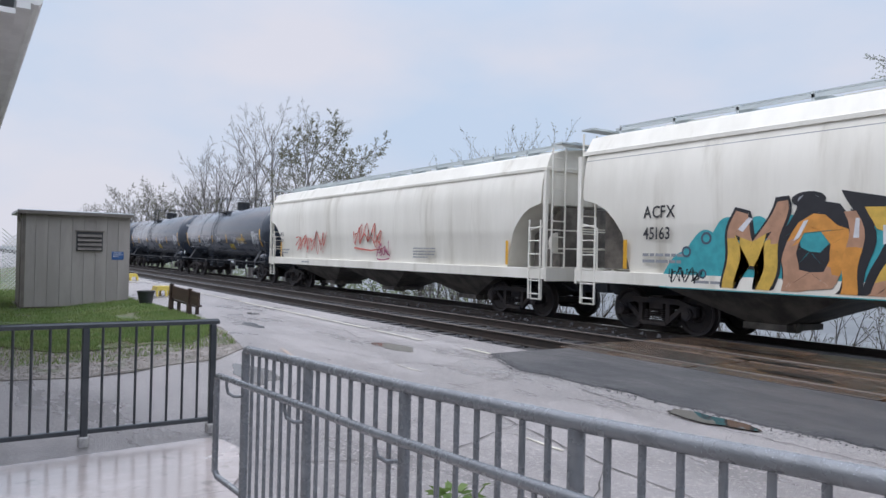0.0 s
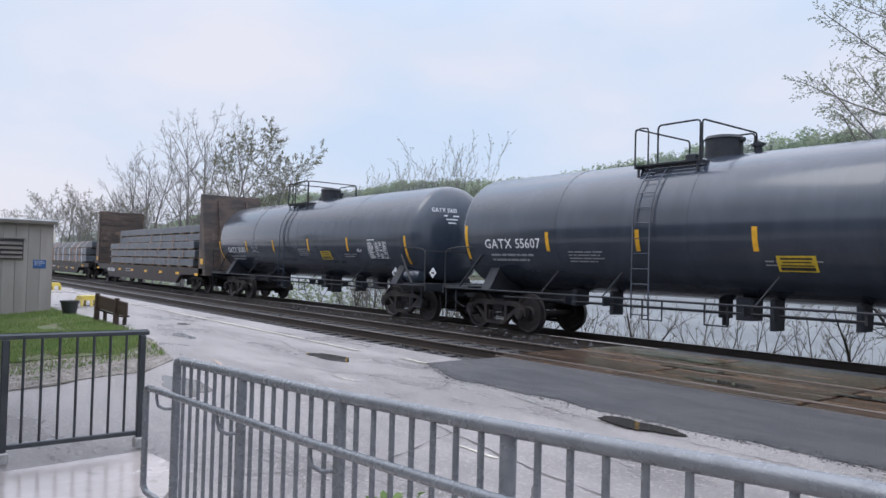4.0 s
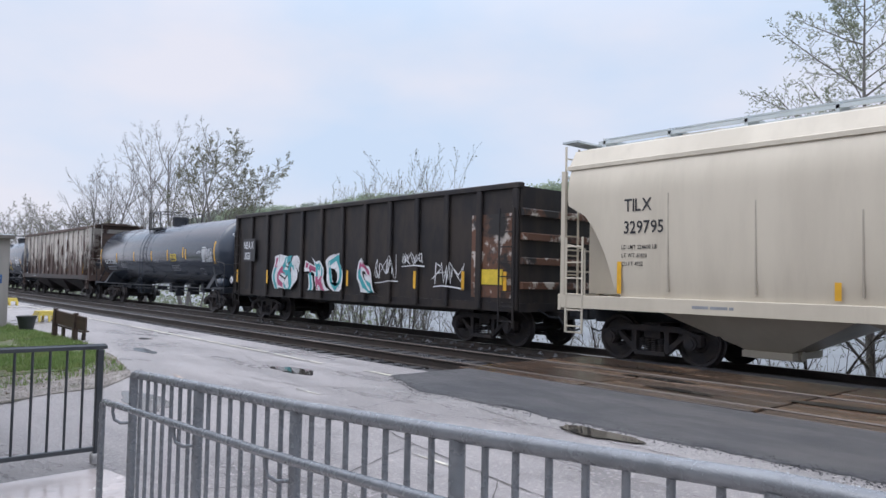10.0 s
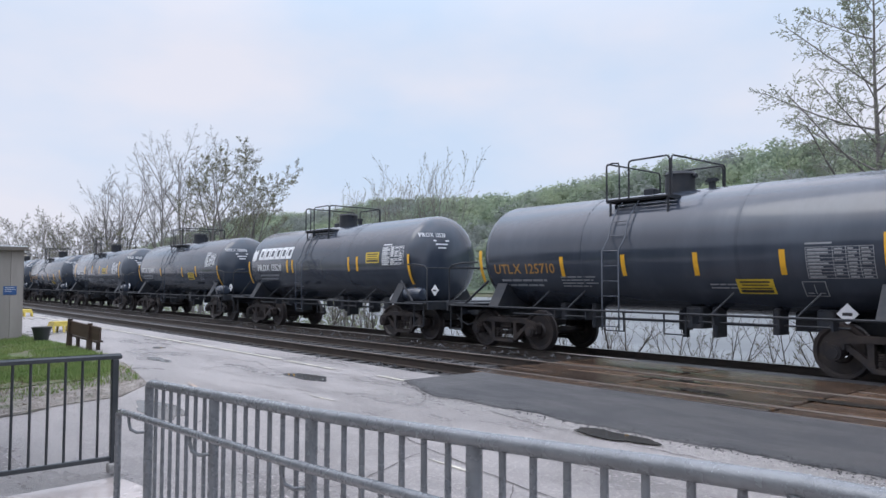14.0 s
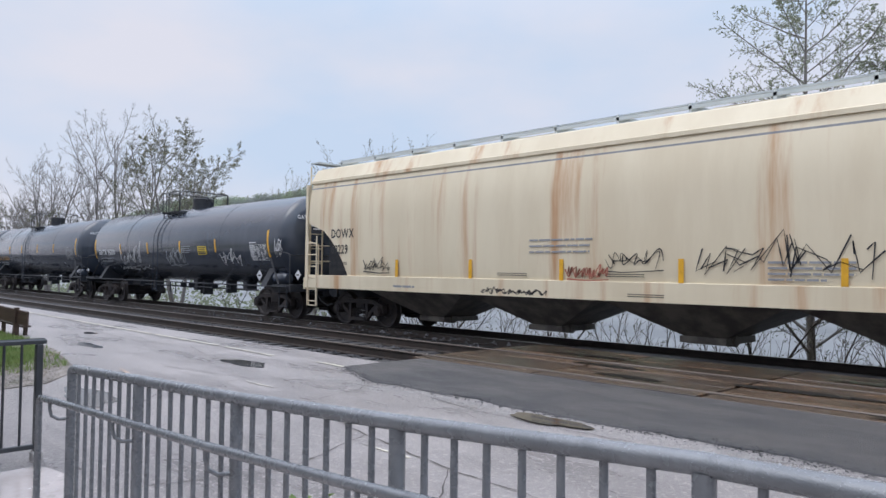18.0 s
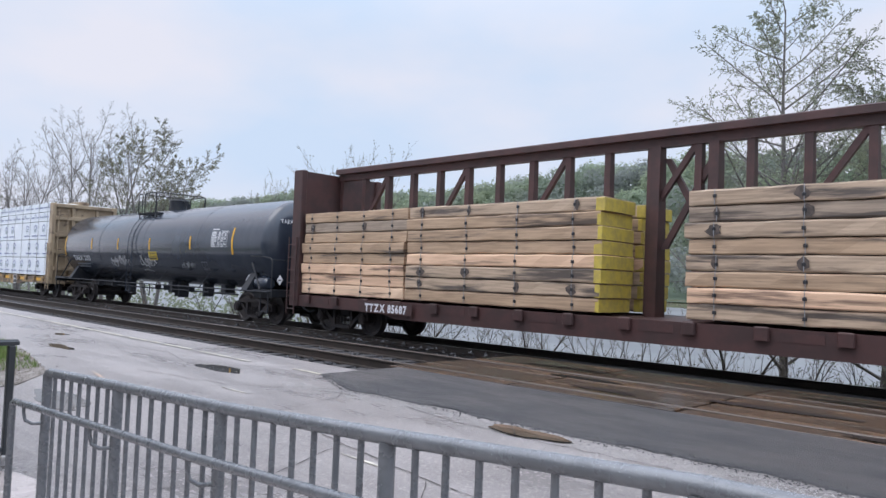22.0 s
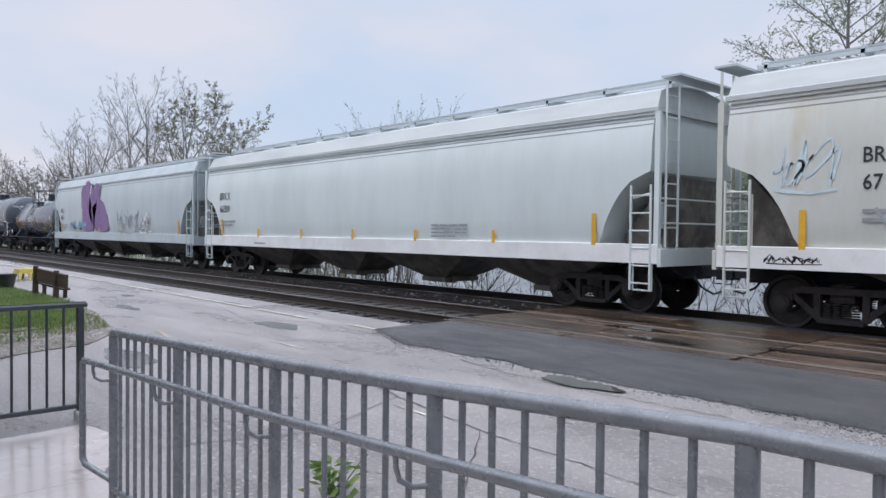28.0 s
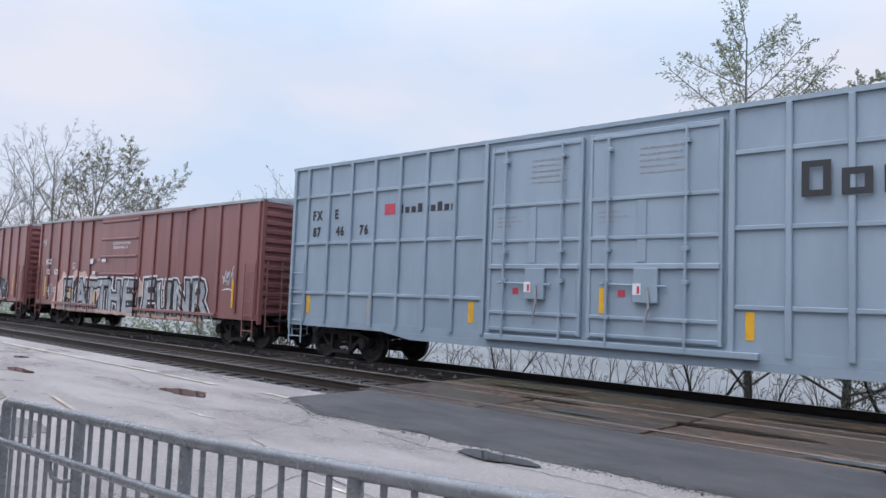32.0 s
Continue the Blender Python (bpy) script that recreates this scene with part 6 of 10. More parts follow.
        if tall_guard:
            g.cyl((x0, -1.0, h - 0.36), (x1, -1.0, h - 0.36), 0.016, 6).cyl((x1 + 0.04, -1.0, h - 0.36), (x1 + 0.04, 1.0, h - 0.36), 0.016, 6).cyl((x0, -1.0, h - 0.36), (x0, 0.95, h - 0.36), 0.016, 6)
        return g
    part("guard_rail", guard_geo, M_BLACKF, car, key=("tguard", rad, zc, tall_guard), at=(0.3 if short else 0.0, 0, 0), smooth=40)
    # end handrails
    for s in (-1, 1):
        def end_geo(q=s):
            g = Geo()
            x = q * (half + 0.5)
            g.bent([(x, -1.45, 1.05), (x, -1.45, 1.9), (x - q * 0.1, -1.45, 2.0), (x - q * 0.5, -1.47, 2.05), (x - q * 1.1, -1.5, 2.05)], 0.02, 6)
            g.bent([(x, 1.45, 1.05), (x, 1.45, 1.95), (x - q * 0.1, 1.46, 2.0), (x - q * 0.5, 1.47, 2.05)], 0.02, 6)
            g.tube([(x, -1.45, 1.95), (x, 1.45, 1.95)], 0.018, 6)
            return g
        part("end_handrail", end_geo, M_WHITE if white_rail else M_BLACKF, car, "white painted end handrail" if white_rail else "", key=("tend", s, round(L, 2), zc, white_rail), smooth=40)
        part("step", lambda q=s: Geo().tube([(q * (half + 0.4), -1.48, 1.0), (q * (half + 0.4), -1.48, 0.42), (q * half, -1.48, 0.42), (q * half, -1.48, 1.0)], 0.018, 6), M_BLACKF, car, key=("tstep", s, round(L, 2)))
        part("stay", lambda q=s: Geo().cyl((q * (half - 0.1), -1.45, 1.06), (q * (half - 0.8), -1.32, zc - 0.6), 0.03, 6), M_BLACKF, car, key=("tstay", s, round(L, 2), zc))
    # markings: places along the tank and heights from its axis
    inset, inset_end = (0.3, 0.95) if short else (0.62, 0.72)
    if marks is None:
        a, b = -ht + (0.75 if short else 1.3), ht - inset_end
        gap = (b - a - 2.1) / (strips - 2)
        marks = dict(strips=((-ht + inset, -0.3, 1),) + tuple((a + 2.1 + gap * k, -0.3, 0) for k in range(strips - 2)) + ((b, -0.3, 1),), let=(a, -0.44, 1.9), panel=(b - 1.22, -0.06), box=(b - 1.35, -0.95), sign=(2.0, -0.75), bars=((-half * 0.45, -0.55, 1.0), (half * 0.22, -0.72, 1.0)))
    for x, dz, tall in marks["strips"]:
        h = 0.43 if tall else 0.22
        reflector(car, x, zc + dz - h, zc + dz + h, 0, T)
    if mark:
        x0, dz, width = marks["let"]
        squeeze = 0.8 * width / words(mark + " " + number, plate, 0.012, 0.8)[2]
        lettering(car, mark + " " + number, plate, x0, zc + dz, 0, ink, T, fat=0.012, squeeze=squeeze)
        for k, line in enumerate(small):
            lettering(car, line, 0.095, x0 + 0.05, zc + dz - 0.2 - 0.13 * k, 0, M_LETG, T, squeeze=1.0)
        if fine and not small:
            bars(car, x0 + 0.15, zc + dz - 0.2, 0, M_LETG, [1.45, 1.3], 0.055, T, 0.13, seed=int(number or 1))
        if "sq" in marks:
            a, b = marks["sq"]
            g = Geo()
            for e in ((0, 0.2, 0, 0.014), (0, 0.2, 0.246, 0.26), (0, 0.014, 0, 0.26), (0.186, 0.2, 0, 0.26), (0.06, 0.14, 0.05, 0.065), (0.06, 0.075, 0.06, 0.15), (0.06, 0.14, 0.14, 0.155), (0.05, 0.15, 0.19, 0.21)):
                wrap_rect(g, a + e[0], a + e[1], zc + b + e[2], zc + b + e[3], 0, T, n=1)
            part("class_box", g, M_LETG, car, "small white stencilled box")
    if fine:
        r = random.Random(int(number or 7))
        # test data panel
        px, pz = marks["panel"]
        pz += zc
        g = Geo()
        for k in range(10):
            wrap_rect(g, px, px + 1.03, pz - 0.008 - 0.058 * k, pz + 0.001 - 0.058 * k, 0, T, n=1)
        for a in (0.0, 0.42, 0.62, 0.82, 1.02):
            wrap_rect(g, px + a, px + a + 0.01, pz - 0.53, pz, 0, T, n=3)
        for k in range(9):
            b = pz - 0.05 - 0.058 * k
            wrap_rect(g, px + 0.03, px + r.uniform(0.22, 0.39), b, b + 0.026, 0, T, n=1)
            for c in range(3):
                if r.random() < 0.75:
                    wrap_rect(g, px + 0.45 + 0.2 * c, px + 0.5 + 0.2 * c + r.uniform(0.03, 0.09), b, b + 0.026, 0, T, n=1)
        wrap_rect(g, px, px + 0.42, pz + 0.045, pz + 0.075, 0, T, n=1)
        part("data_panel", g, M_LETG if ink is not M_LET else M_LET, car, "white stencilled test table")
        for k, (x, dz, width) in enumerate(marks["bars"]):
            bars(car, x, zc + dz, 0, M_LETG, [width * q for q in (1.0, 0.9, 1.0, 0.8)[:2 + (k % 2 == 0) * 2]], 0.03, T, 0.075, seed=3 + k)
        if "box" in marks:
            g = Geo()
            bx, bz = marks["box"][0], zc + marks["box"][1]
            for a, b, c, e in ((0, 0.38, 0, 0.016), (0, 0.38, 0.294, 0.31), (0, 0.016, 0, 0.31), (0.364, 0.38, 0, 0.31), (0.18, 0.194, 0.05, 0.25), (0.05, 0.15, 0.06, 0.08), (0.23, 0.33, 0.06, 0.08)):
                wrap_rect(g, bx + a, bx + b, bz + c, bz + e, 0, T, n=2)
            part("stencil_box", g, M_LETG, car)
        placard(car, marks.get("plac", ht - (1.7 if short else 1.7)), zc - 1.14, 0, 0.17, T)
        placard(car, half + 0.42, 1.36, -1.1, 0.15)
        if "note" in marks:
            lettering(car, marks["note"][2], 0.15, marks["note"][0], zc + marks["note"][1], 0, M_LET, T, squeeze=0.95)
    if marks.get("sign"):
        a, b = marks["sign"]
        s = part("warning_sign", wrap_rect(Geo(), a - 0.335, a + 0.335, zc + b - 0.155, zc + b + 0.155, 0, T, 0.008), M_SIGNY, car, "yellow emergency notice")
        for k, (q, e) in enumerate(((0.27, 0.018), (0.24, 0.012), (0.28, 0.012), (0.29, 0.03))):
            part("text_bar", wrap_rect(Geo(), a - q, a + q, zc + b + 0.1 - 0.065 * k - e, zc + b + 0.1 - 0.065 * k + e, 0, T, 0.011, 1), M_LETB, s)
    if logo:
        # owner's name, kept as a plain row of slanted frames
        x0, z0, width = marks.get("logo", (-ht + 1.05, -0.09, 3.4))
        q = width / 3.5
        if short:
            part("logo_block", lay([(x0 - 0.5 + u, zc + z0 + w) for u, w in ((0, 0.0), (0.12, -0.06), (0.3, 0.0), (0.36, 0.28), (0.3, 0.42), (0.2, 0.3), (0.1, 0.42), (0.02, 0.26))], [(0, 1, 2, 3), (0, 3, 5, 7), (3, 4, 5), (5, 6, 7)], 0, T, 0.006), M_LET, car)
        for k in range(6):
            vs, fs = [], []
            a = x0 + 0.585 * q * k
            for u0, u1, w0, w1 in ((0, 0.52, 0, 0.1), (0, 0.52, 0.33, 0.43), (0, 0.13, 0.1, 0.33), (0.39, 0.52, 0.1, 0.33)):
                m = len(vs)
                vs += [(a + u * q + 0.16 * w, zc + z0 + w) for u, w in ((u0, w0), (u1, w0), (u1, w1), (u0, w1))]
                fs.append((m, m + 1, m + 2, m + 3))
            vs, fs = sliced(vs, fs)
            part("logo_block", Geo().add(on_side(vs, 0, T, 0.006), fs), M_LET, car)
        if not short:
            part("logo_block", wrap_rect(Geo(), x0 + width + 0.15, x0 + width + 1.0, zc + z0 + 0.2, zc + z0 + 0.23, 0, T), M_LET, car)
    if graf:
        for q in graf:
            q(car, T)
    running_gear(car, L, 2 * (half - 1.05))
    return car


def loft(g, rows, x_off=0.0):
    """Rows of (z, half length, half width), joined upwards into one closed shell."""
    v, f = [], []
    for z, xl, y in rows:
        v += [(-xl + x_off, -y, z), (xl + x_off, -y, z), (xl + x_off, y, z), (-xl + x_off, y, z)]
    for k in range(len(rows) - 1):
        f += [(4 * k + i, 4 * k + (i + 1) % 4, 4 * k + 4 + (i + 1) % 4, 4 * k + 4 + i) for i in range(4)]
    f += [(3, 2, 1, 0), tuple(4 * (len(rows) - 1) + i for i in range(4))]
    return g.add(v, f)


def hopper_car(Gl, Gr, paint, mark="", number="", eave=3.75, ribs=False, outlets=3, ink=None, walk_mat=None, sill=1.02, curved=True, extra=None, cut=1.75, label="", strips=6, slope_mat=None, text_z=2.35, text_size=0.36, text_x=1.2, data=(), cut_z=(0.12, 1.12), seams=0, bay_mat=None, bay_shift=0.0, strip_x=None, roof_mat=None, sill_mat=None):
    L = Gr - Gl
    car = thing("hopper_car", label, "hopper car", group="cars of the freight train")
    ink = ink or M_LETB
    hb = L / 2 - 0.62
    w = 1.56 if curved else 1.5
    key = (paint.name, round(L, 2), eave, cut, cut_z)
    low = sill + 0.2
    def body():
        rows = [(low - 0.06, hb - cut - 0.25, w - 0.05), (low + cut_z[0], hb - cut, w - 0.02)]
        for k in range(1, 8):
            t = k / 7
            q = t if not curved else 0.35 * t + 0.65 * (1 - math.sqrt(1 - t * t))
            rows.append((low + cut_z[0] + t * (cut_z[1] - cut_z[0]), hb - cut * (1 - q) - 0.12 * q, w + (0.03 * math.sin(t * 1.8) if curved else 0)))
        z1 = low + cut_z[1] + 0.15
        rows.append((z1, hb - 0.1, w + (0.03 if curved else 0)))
        for k in range(1, 6):
            t = k / 5
            rows.append((z1 + t * (eave - z1), hb - 0.1, w + (0.03 - 0.13 * t * t if curved else 0)))
        return loft(Geo(), rows)
    part("body", body, paint, car, key=("hbody",) + key, smooth=32)
    def roof():
        e = eave
        if ribs:
            return loft(Geo(), [(e - 0.1, hb + 0.02, w + 0.1), (e + 0.03, hb + 0.02, w + 0.1), (e + 0.07, hb, w), (e + 0.16, hb - 0.1, 0.5), (e + 0.18, hb - 0.1, 0.1)])
        ww = w - 0.10 if curved else w
        return loft(Geo(), [(e - 0.03, hb - 0.02, ww + 0.05), (e + 0.05, hb - 0.02, ww + 0.05), (e + 0.07, hb - 0.05, ww + 0.01), (e + 0.38, hb - 0.08, ww * 0.9), (e + 0.5, hb - 0.1, ww * 0.6), (e + 0.57, hb - 0.1, ww * 0.2)])
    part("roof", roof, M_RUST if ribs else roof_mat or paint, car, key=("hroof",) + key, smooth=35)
    # grey strip on the wall that draws the shadow line below the eave
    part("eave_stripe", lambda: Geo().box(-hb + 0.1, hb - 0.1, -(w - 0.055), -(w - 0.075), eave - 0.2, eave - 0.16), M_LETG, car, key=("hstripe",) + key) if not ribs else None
    for dz in (0.10, 0.27) if roof_mat else ():
        part("eave_seam", lambda q=dz: Geo().box(-hb + 0.1, hb - 0.1, -(w - 0.035), -(w - 0.075), eave - q, eave - q + 0.018), M_SEAMG, car, key=("hseamg", dz) + key)
    for s in (-1, 1):
        turn = 0 if s > 0 else 180
        part("side_sill", lambda: Geo().slab(-hb - 0.05, hb + 0.05, -1.6, -1.42, sill, sill + (0.36 if outlets == 4 else 0.26), 0.01), M_GRIMED if ribs else sill_mat or paint, car, key=("hsill", outlets) + key, at=(0, 0, 0, 0, 0, turn))
        part("end_platform", lambda: Geo().box(hb - 1.35, hb, -1.41, 1.41, sill + 0.03, sill + 0.1), paint, car, key=("hplat",) + key, at=(0, 0, 0, 0, 0, turn))
        part("end_sill", lambda: Geo().slab(hb + 0.052, hb + 0.13, -1.6, 1.6, sill - 0.05, sill + 0.28, 0.01), paint, car, key=("hesl",) + key, at=(0, 0, 0, 0, 0, turn))
    if curved:
        # centre-flow body: the draft sill stops at the trucks
        for turn in (0, 180):
            part("stub_sill", lambda: Geo().box(hb - 3.0, L / 2 - 0.5, -0.3, 0.3, 0.7, 1.05), M_BLACKF, car, key=("hcs", round(L, 2)), at=(0, 0, 0, 0, 0, turn))
    else:
        part("centre_sill", lambda: Geo().box(-L / 2 + 0.5, L / 2 - 0.5, -0.3, 0.3, 0.7, 1.05), M_BLACKF, car, key=("hcs", round(L, 2)))
    # slope sheets under the cut corners; their dark colour holds grime and the shade there
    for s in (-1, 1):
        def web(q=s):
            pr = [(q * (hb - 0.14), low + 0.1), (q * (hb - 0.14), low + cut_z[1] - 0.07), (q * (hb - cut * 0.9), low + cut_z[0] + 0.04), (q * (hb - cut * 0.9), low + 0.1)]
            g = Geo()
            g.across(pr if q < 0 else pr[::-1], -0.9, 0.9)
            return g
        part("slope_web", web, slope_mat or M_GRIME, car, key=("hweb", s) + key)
    # outlets
    span = 2 * (hb - cut) - (1.6 if outlets == 3 else 0.9)
    for k in range(outlets):
        x = -span / 2 + span * (k + 0.5) / outlets + bay_shift
        q = span / outlets / 2 + (0.04 if curved else -0.15)
        def bay(q=q):
            g = Geo()
            v = [(-q, -1.35, 1.06), (q, -1.35, 1.06), (q, 1.35, 1.06), (-q, 1.35, 1.06), (-0.38, -0.55, 0.38), (0.38, -0.55, 0.38), (0.38, 0.55, 0.38), (-0.38, 0.55, 0.38)]
            g.add(v, [(0, 1, 5, 4), (1, 2, 6, 5), (2, 3, 7, 6), (3, 0, 4, 7), (4, 5, 6, 7), (3, 2, 1, 0)])
            g.box(-0.45, 0.45, -0.62, 0.62, 0.27, 0.39).cyl((-0.5, -0.3, 0.33), (0.5, -0.3, 0.33), 0.1, 8)
            return g
        part("outlet_bay", bay, M_GRIMED if ribs else bay_mat or M_GRIME, car, key=("hbay", round(q, 2), ribs, paint.name), at=(x, 0, 0))
    # ribs
    if ribs:
        n = 14
        for k in range(n + 1):
            x = -hb + 0.35 + (2 * hb - 0.7) * k / n
            past = (abs(x) - (hb - cut)) / cut
            zlow = low if past <= 0 else low + cut_z[0] + past * (cut_z[1] - cut_z[0])
            if past > 0.85:
                continue
            def rib(q=round(zlow, 1)):
                return Geo().slab(-0.055, 0.055, -(w + 0.085), -w, q, eave - 0.03, 0.015)
            for turn in (0, 180):
                part("rib", rib, paint, car, key=("hrib", round(zlow, 1), eave, paint.name), at=(x, 0, 0, 0, 0, turn))
    # roof walk
    wm = walk_mat or paint
    def walk_geo():
        g = Geo()
        z = eave + (0.74 if not ribs else 0.26)
        for y in (-0.42, -0.28, 0.28, 0.42):
            g.box(-hb + 0.15, hb - 0.15, y - 0.06, y + 0.06, z, z + 0.03)
        for y in (-0.62, 0.62):
            g.box(-hb + 0.15, hb - 0.15, y - 0.02, y + 0.02, z - 0.12, z - 0.05)
        n = int(2 * hb / 1.5)
        for k in range(n + 1):
            x = -hb + 0.3 + (2 * hb - 0.6) * k / n
            g.box(x - 0.03, x + 0.03, -0.64, 0.64, eave + (0.5 if not ribs else 0.1), z)
        for s in (-1, 1):
            x = s * (hb - 0.1)
            g.box(min(x, x + s * 0.4), max(x, x + s * 0.4), -1.3, 1.3, z - 0.14, z - 0.1)
        return g
    part("roof_walk", walk_geo, wm, car, key=("hwalk", round(L, 2), eave, wm.name, ribs))
    for k in range(4):
        x = -hb + 2 + (2 * hb - 4) * k / 3
        if ribs:
            continue
        part("roof_hatch", lambda: Geo().slab(-0.8, 0.8, -0.24, 0.24, eave + 0.5, eave + 0.68, 0.04), paint, car, key=("hhatch", eave, paint.name), at=(x, 0, 0))
    # ladders and end frames
    for s in (-1, 1):
        x = s * hb
        ladder(car, x - s * 0.3, -1.6, sill - 0.5, low + 1.25 if curved else eave, 0.42, paint, rungs=6 if curved else 9, name="side_ladder", r=0.016)
        ladder(car, x + s * 0.1, -1.2, sill + 0.1, eave + (0.5 if not ribs else 0.1), 0.42, paint, across=False, rungs=8, name="end_ladder", r=0.016)
        def cage(q=s):
            g = Geo()
            X = q * (hb + 0.02)
            for y in (-1.55, 1.55):
                g.box(X - 0.05, X + 0.05, y - 0.04, y + 0.04, sill + 0.2, eave - 0.05)
                g.tube([(X - q * 0.55, y, sill + 0.25), (X - q * 0.55, y, sill + 1.2), (X - q * 0.1, y, sill + 1.3)], 0.02, 6)
                g.tube([(X - q * 0.1, y, sill), (X - q * 0.1, y, sill - 0.5), (X - q * 0.5, y, sill - 0.5), (X - q * 0.5, y, sill)], 0.018, 6)
            for z in (sill + 1.2, sill + 0.75):
                g.cyl((X + q * 0.06, -1.5, z), (X + q * 0.06, 1.5, z), 0.018, 6)
            return g
        part("end_frame", cage, paint, car, key=("hcage", s) + key)
        for y in (-0.685, 0.685):
            part("end_post", lambda: Geo().box(-0.05, 0.05, -0.065, 0.065, sill + 0.1, low + 1.4), paint, car, key=("hposts",) + key, at=(s * (hb - 0.25), y, 0))
        if s > 0:
            part("brake_cylinder", lambda: Geo().cyl((hb - 1.1, -0.5, sill + 0.38), (hb - 0.4, -0.5, sill + 0.38), 0.2, 12), M_BLACKF if not curved else paint, car, key=("hbrk",) + key, smooth=40)
            part("hand_brake_wheel", lambda: Geo().cyl((hb - 0.3, -0.9, sill + 0.9), (hb - 0.22, -0.9, sill + 0.9), 0.26, 14), M_BLACKF if not curved else paint, car, key=("hbrw",) + key, smooth=40)
            part("valve_box", lambda: Geo().slab(hb - 0.7, hb - 0.3, 0.1, 0.5, sill + 0.1, sill + 0.6, 0.02), M_BLACKF if not curved else paint, car, key=("hbrv",) + key)
    yy = -(w + 0.035)
    for k in range(seams):
        x = -hb + cut + 1.2 + (2 * hb - 2 * cut - 2.4) * k / max(1, seams - 1)
        part("weld_seam", lambda q=low + 2.0 - 0.25 * (k % 3): Geo().slab(-0.014, 0.014, -(w + 0.033), -w + 0.02, low + 0.18, q, 0.004), M_SEAM, car, key=("hseam", k % 3) + key, at=(x, 0, 0))
    if mark:
        lettering(car, mark, text_size, -hb + text_x, text_z + text_size * 1.25, yy, ink, squeeze=0.85)
        lettering(car, number, text_size, -hb + text_x, text_z, yy, ink, squeeze=0.85)
        for k, line in enumerate(data):
            lettering(car, line, 0.11, -hb + text_x - 0.05, text_z - 0.3 - 0.16 * k, yy, ink, squeeze=0.85)
        if not data:
            bars(car, -hb + text_x, text_z - 0.35, yy, M_LETG, [1.2, 1.0], 0.06, None, 0.13, seed=4)
    for x in strip_x or ():
        reflector(car, x, 1.38, 1.8, yy)
    for k in range(strips if not strip_x else 0):
        x = -hb + cut + 0.15 + (2 * hb - 2 * cut - 0.3) * k / max(1, strips - 1)
        tall = 0.62 if k in (0, strips - 1) else 0.28
        reflector(car, x, low + 0.12, low + 0.12 + tall, yy if curved else -(w + 0.005))
    if not ribs:
        bars(car, hb * 0.35, low + 0.5, yy, M_LETG, [1.3, 1.3, 1.3, 0.9], 0.035, None, 0.09, seed=5)
    bars(car, -hb * 0.6, sill + 0.1, -1.6, M_LETG, [0.8], 0.05, None, 0.09, seed=6)
    if extra:
        for q in extra:
            q(car, yy)
    running_gear(car, L, 2 * (hb - 1.75))
    return car


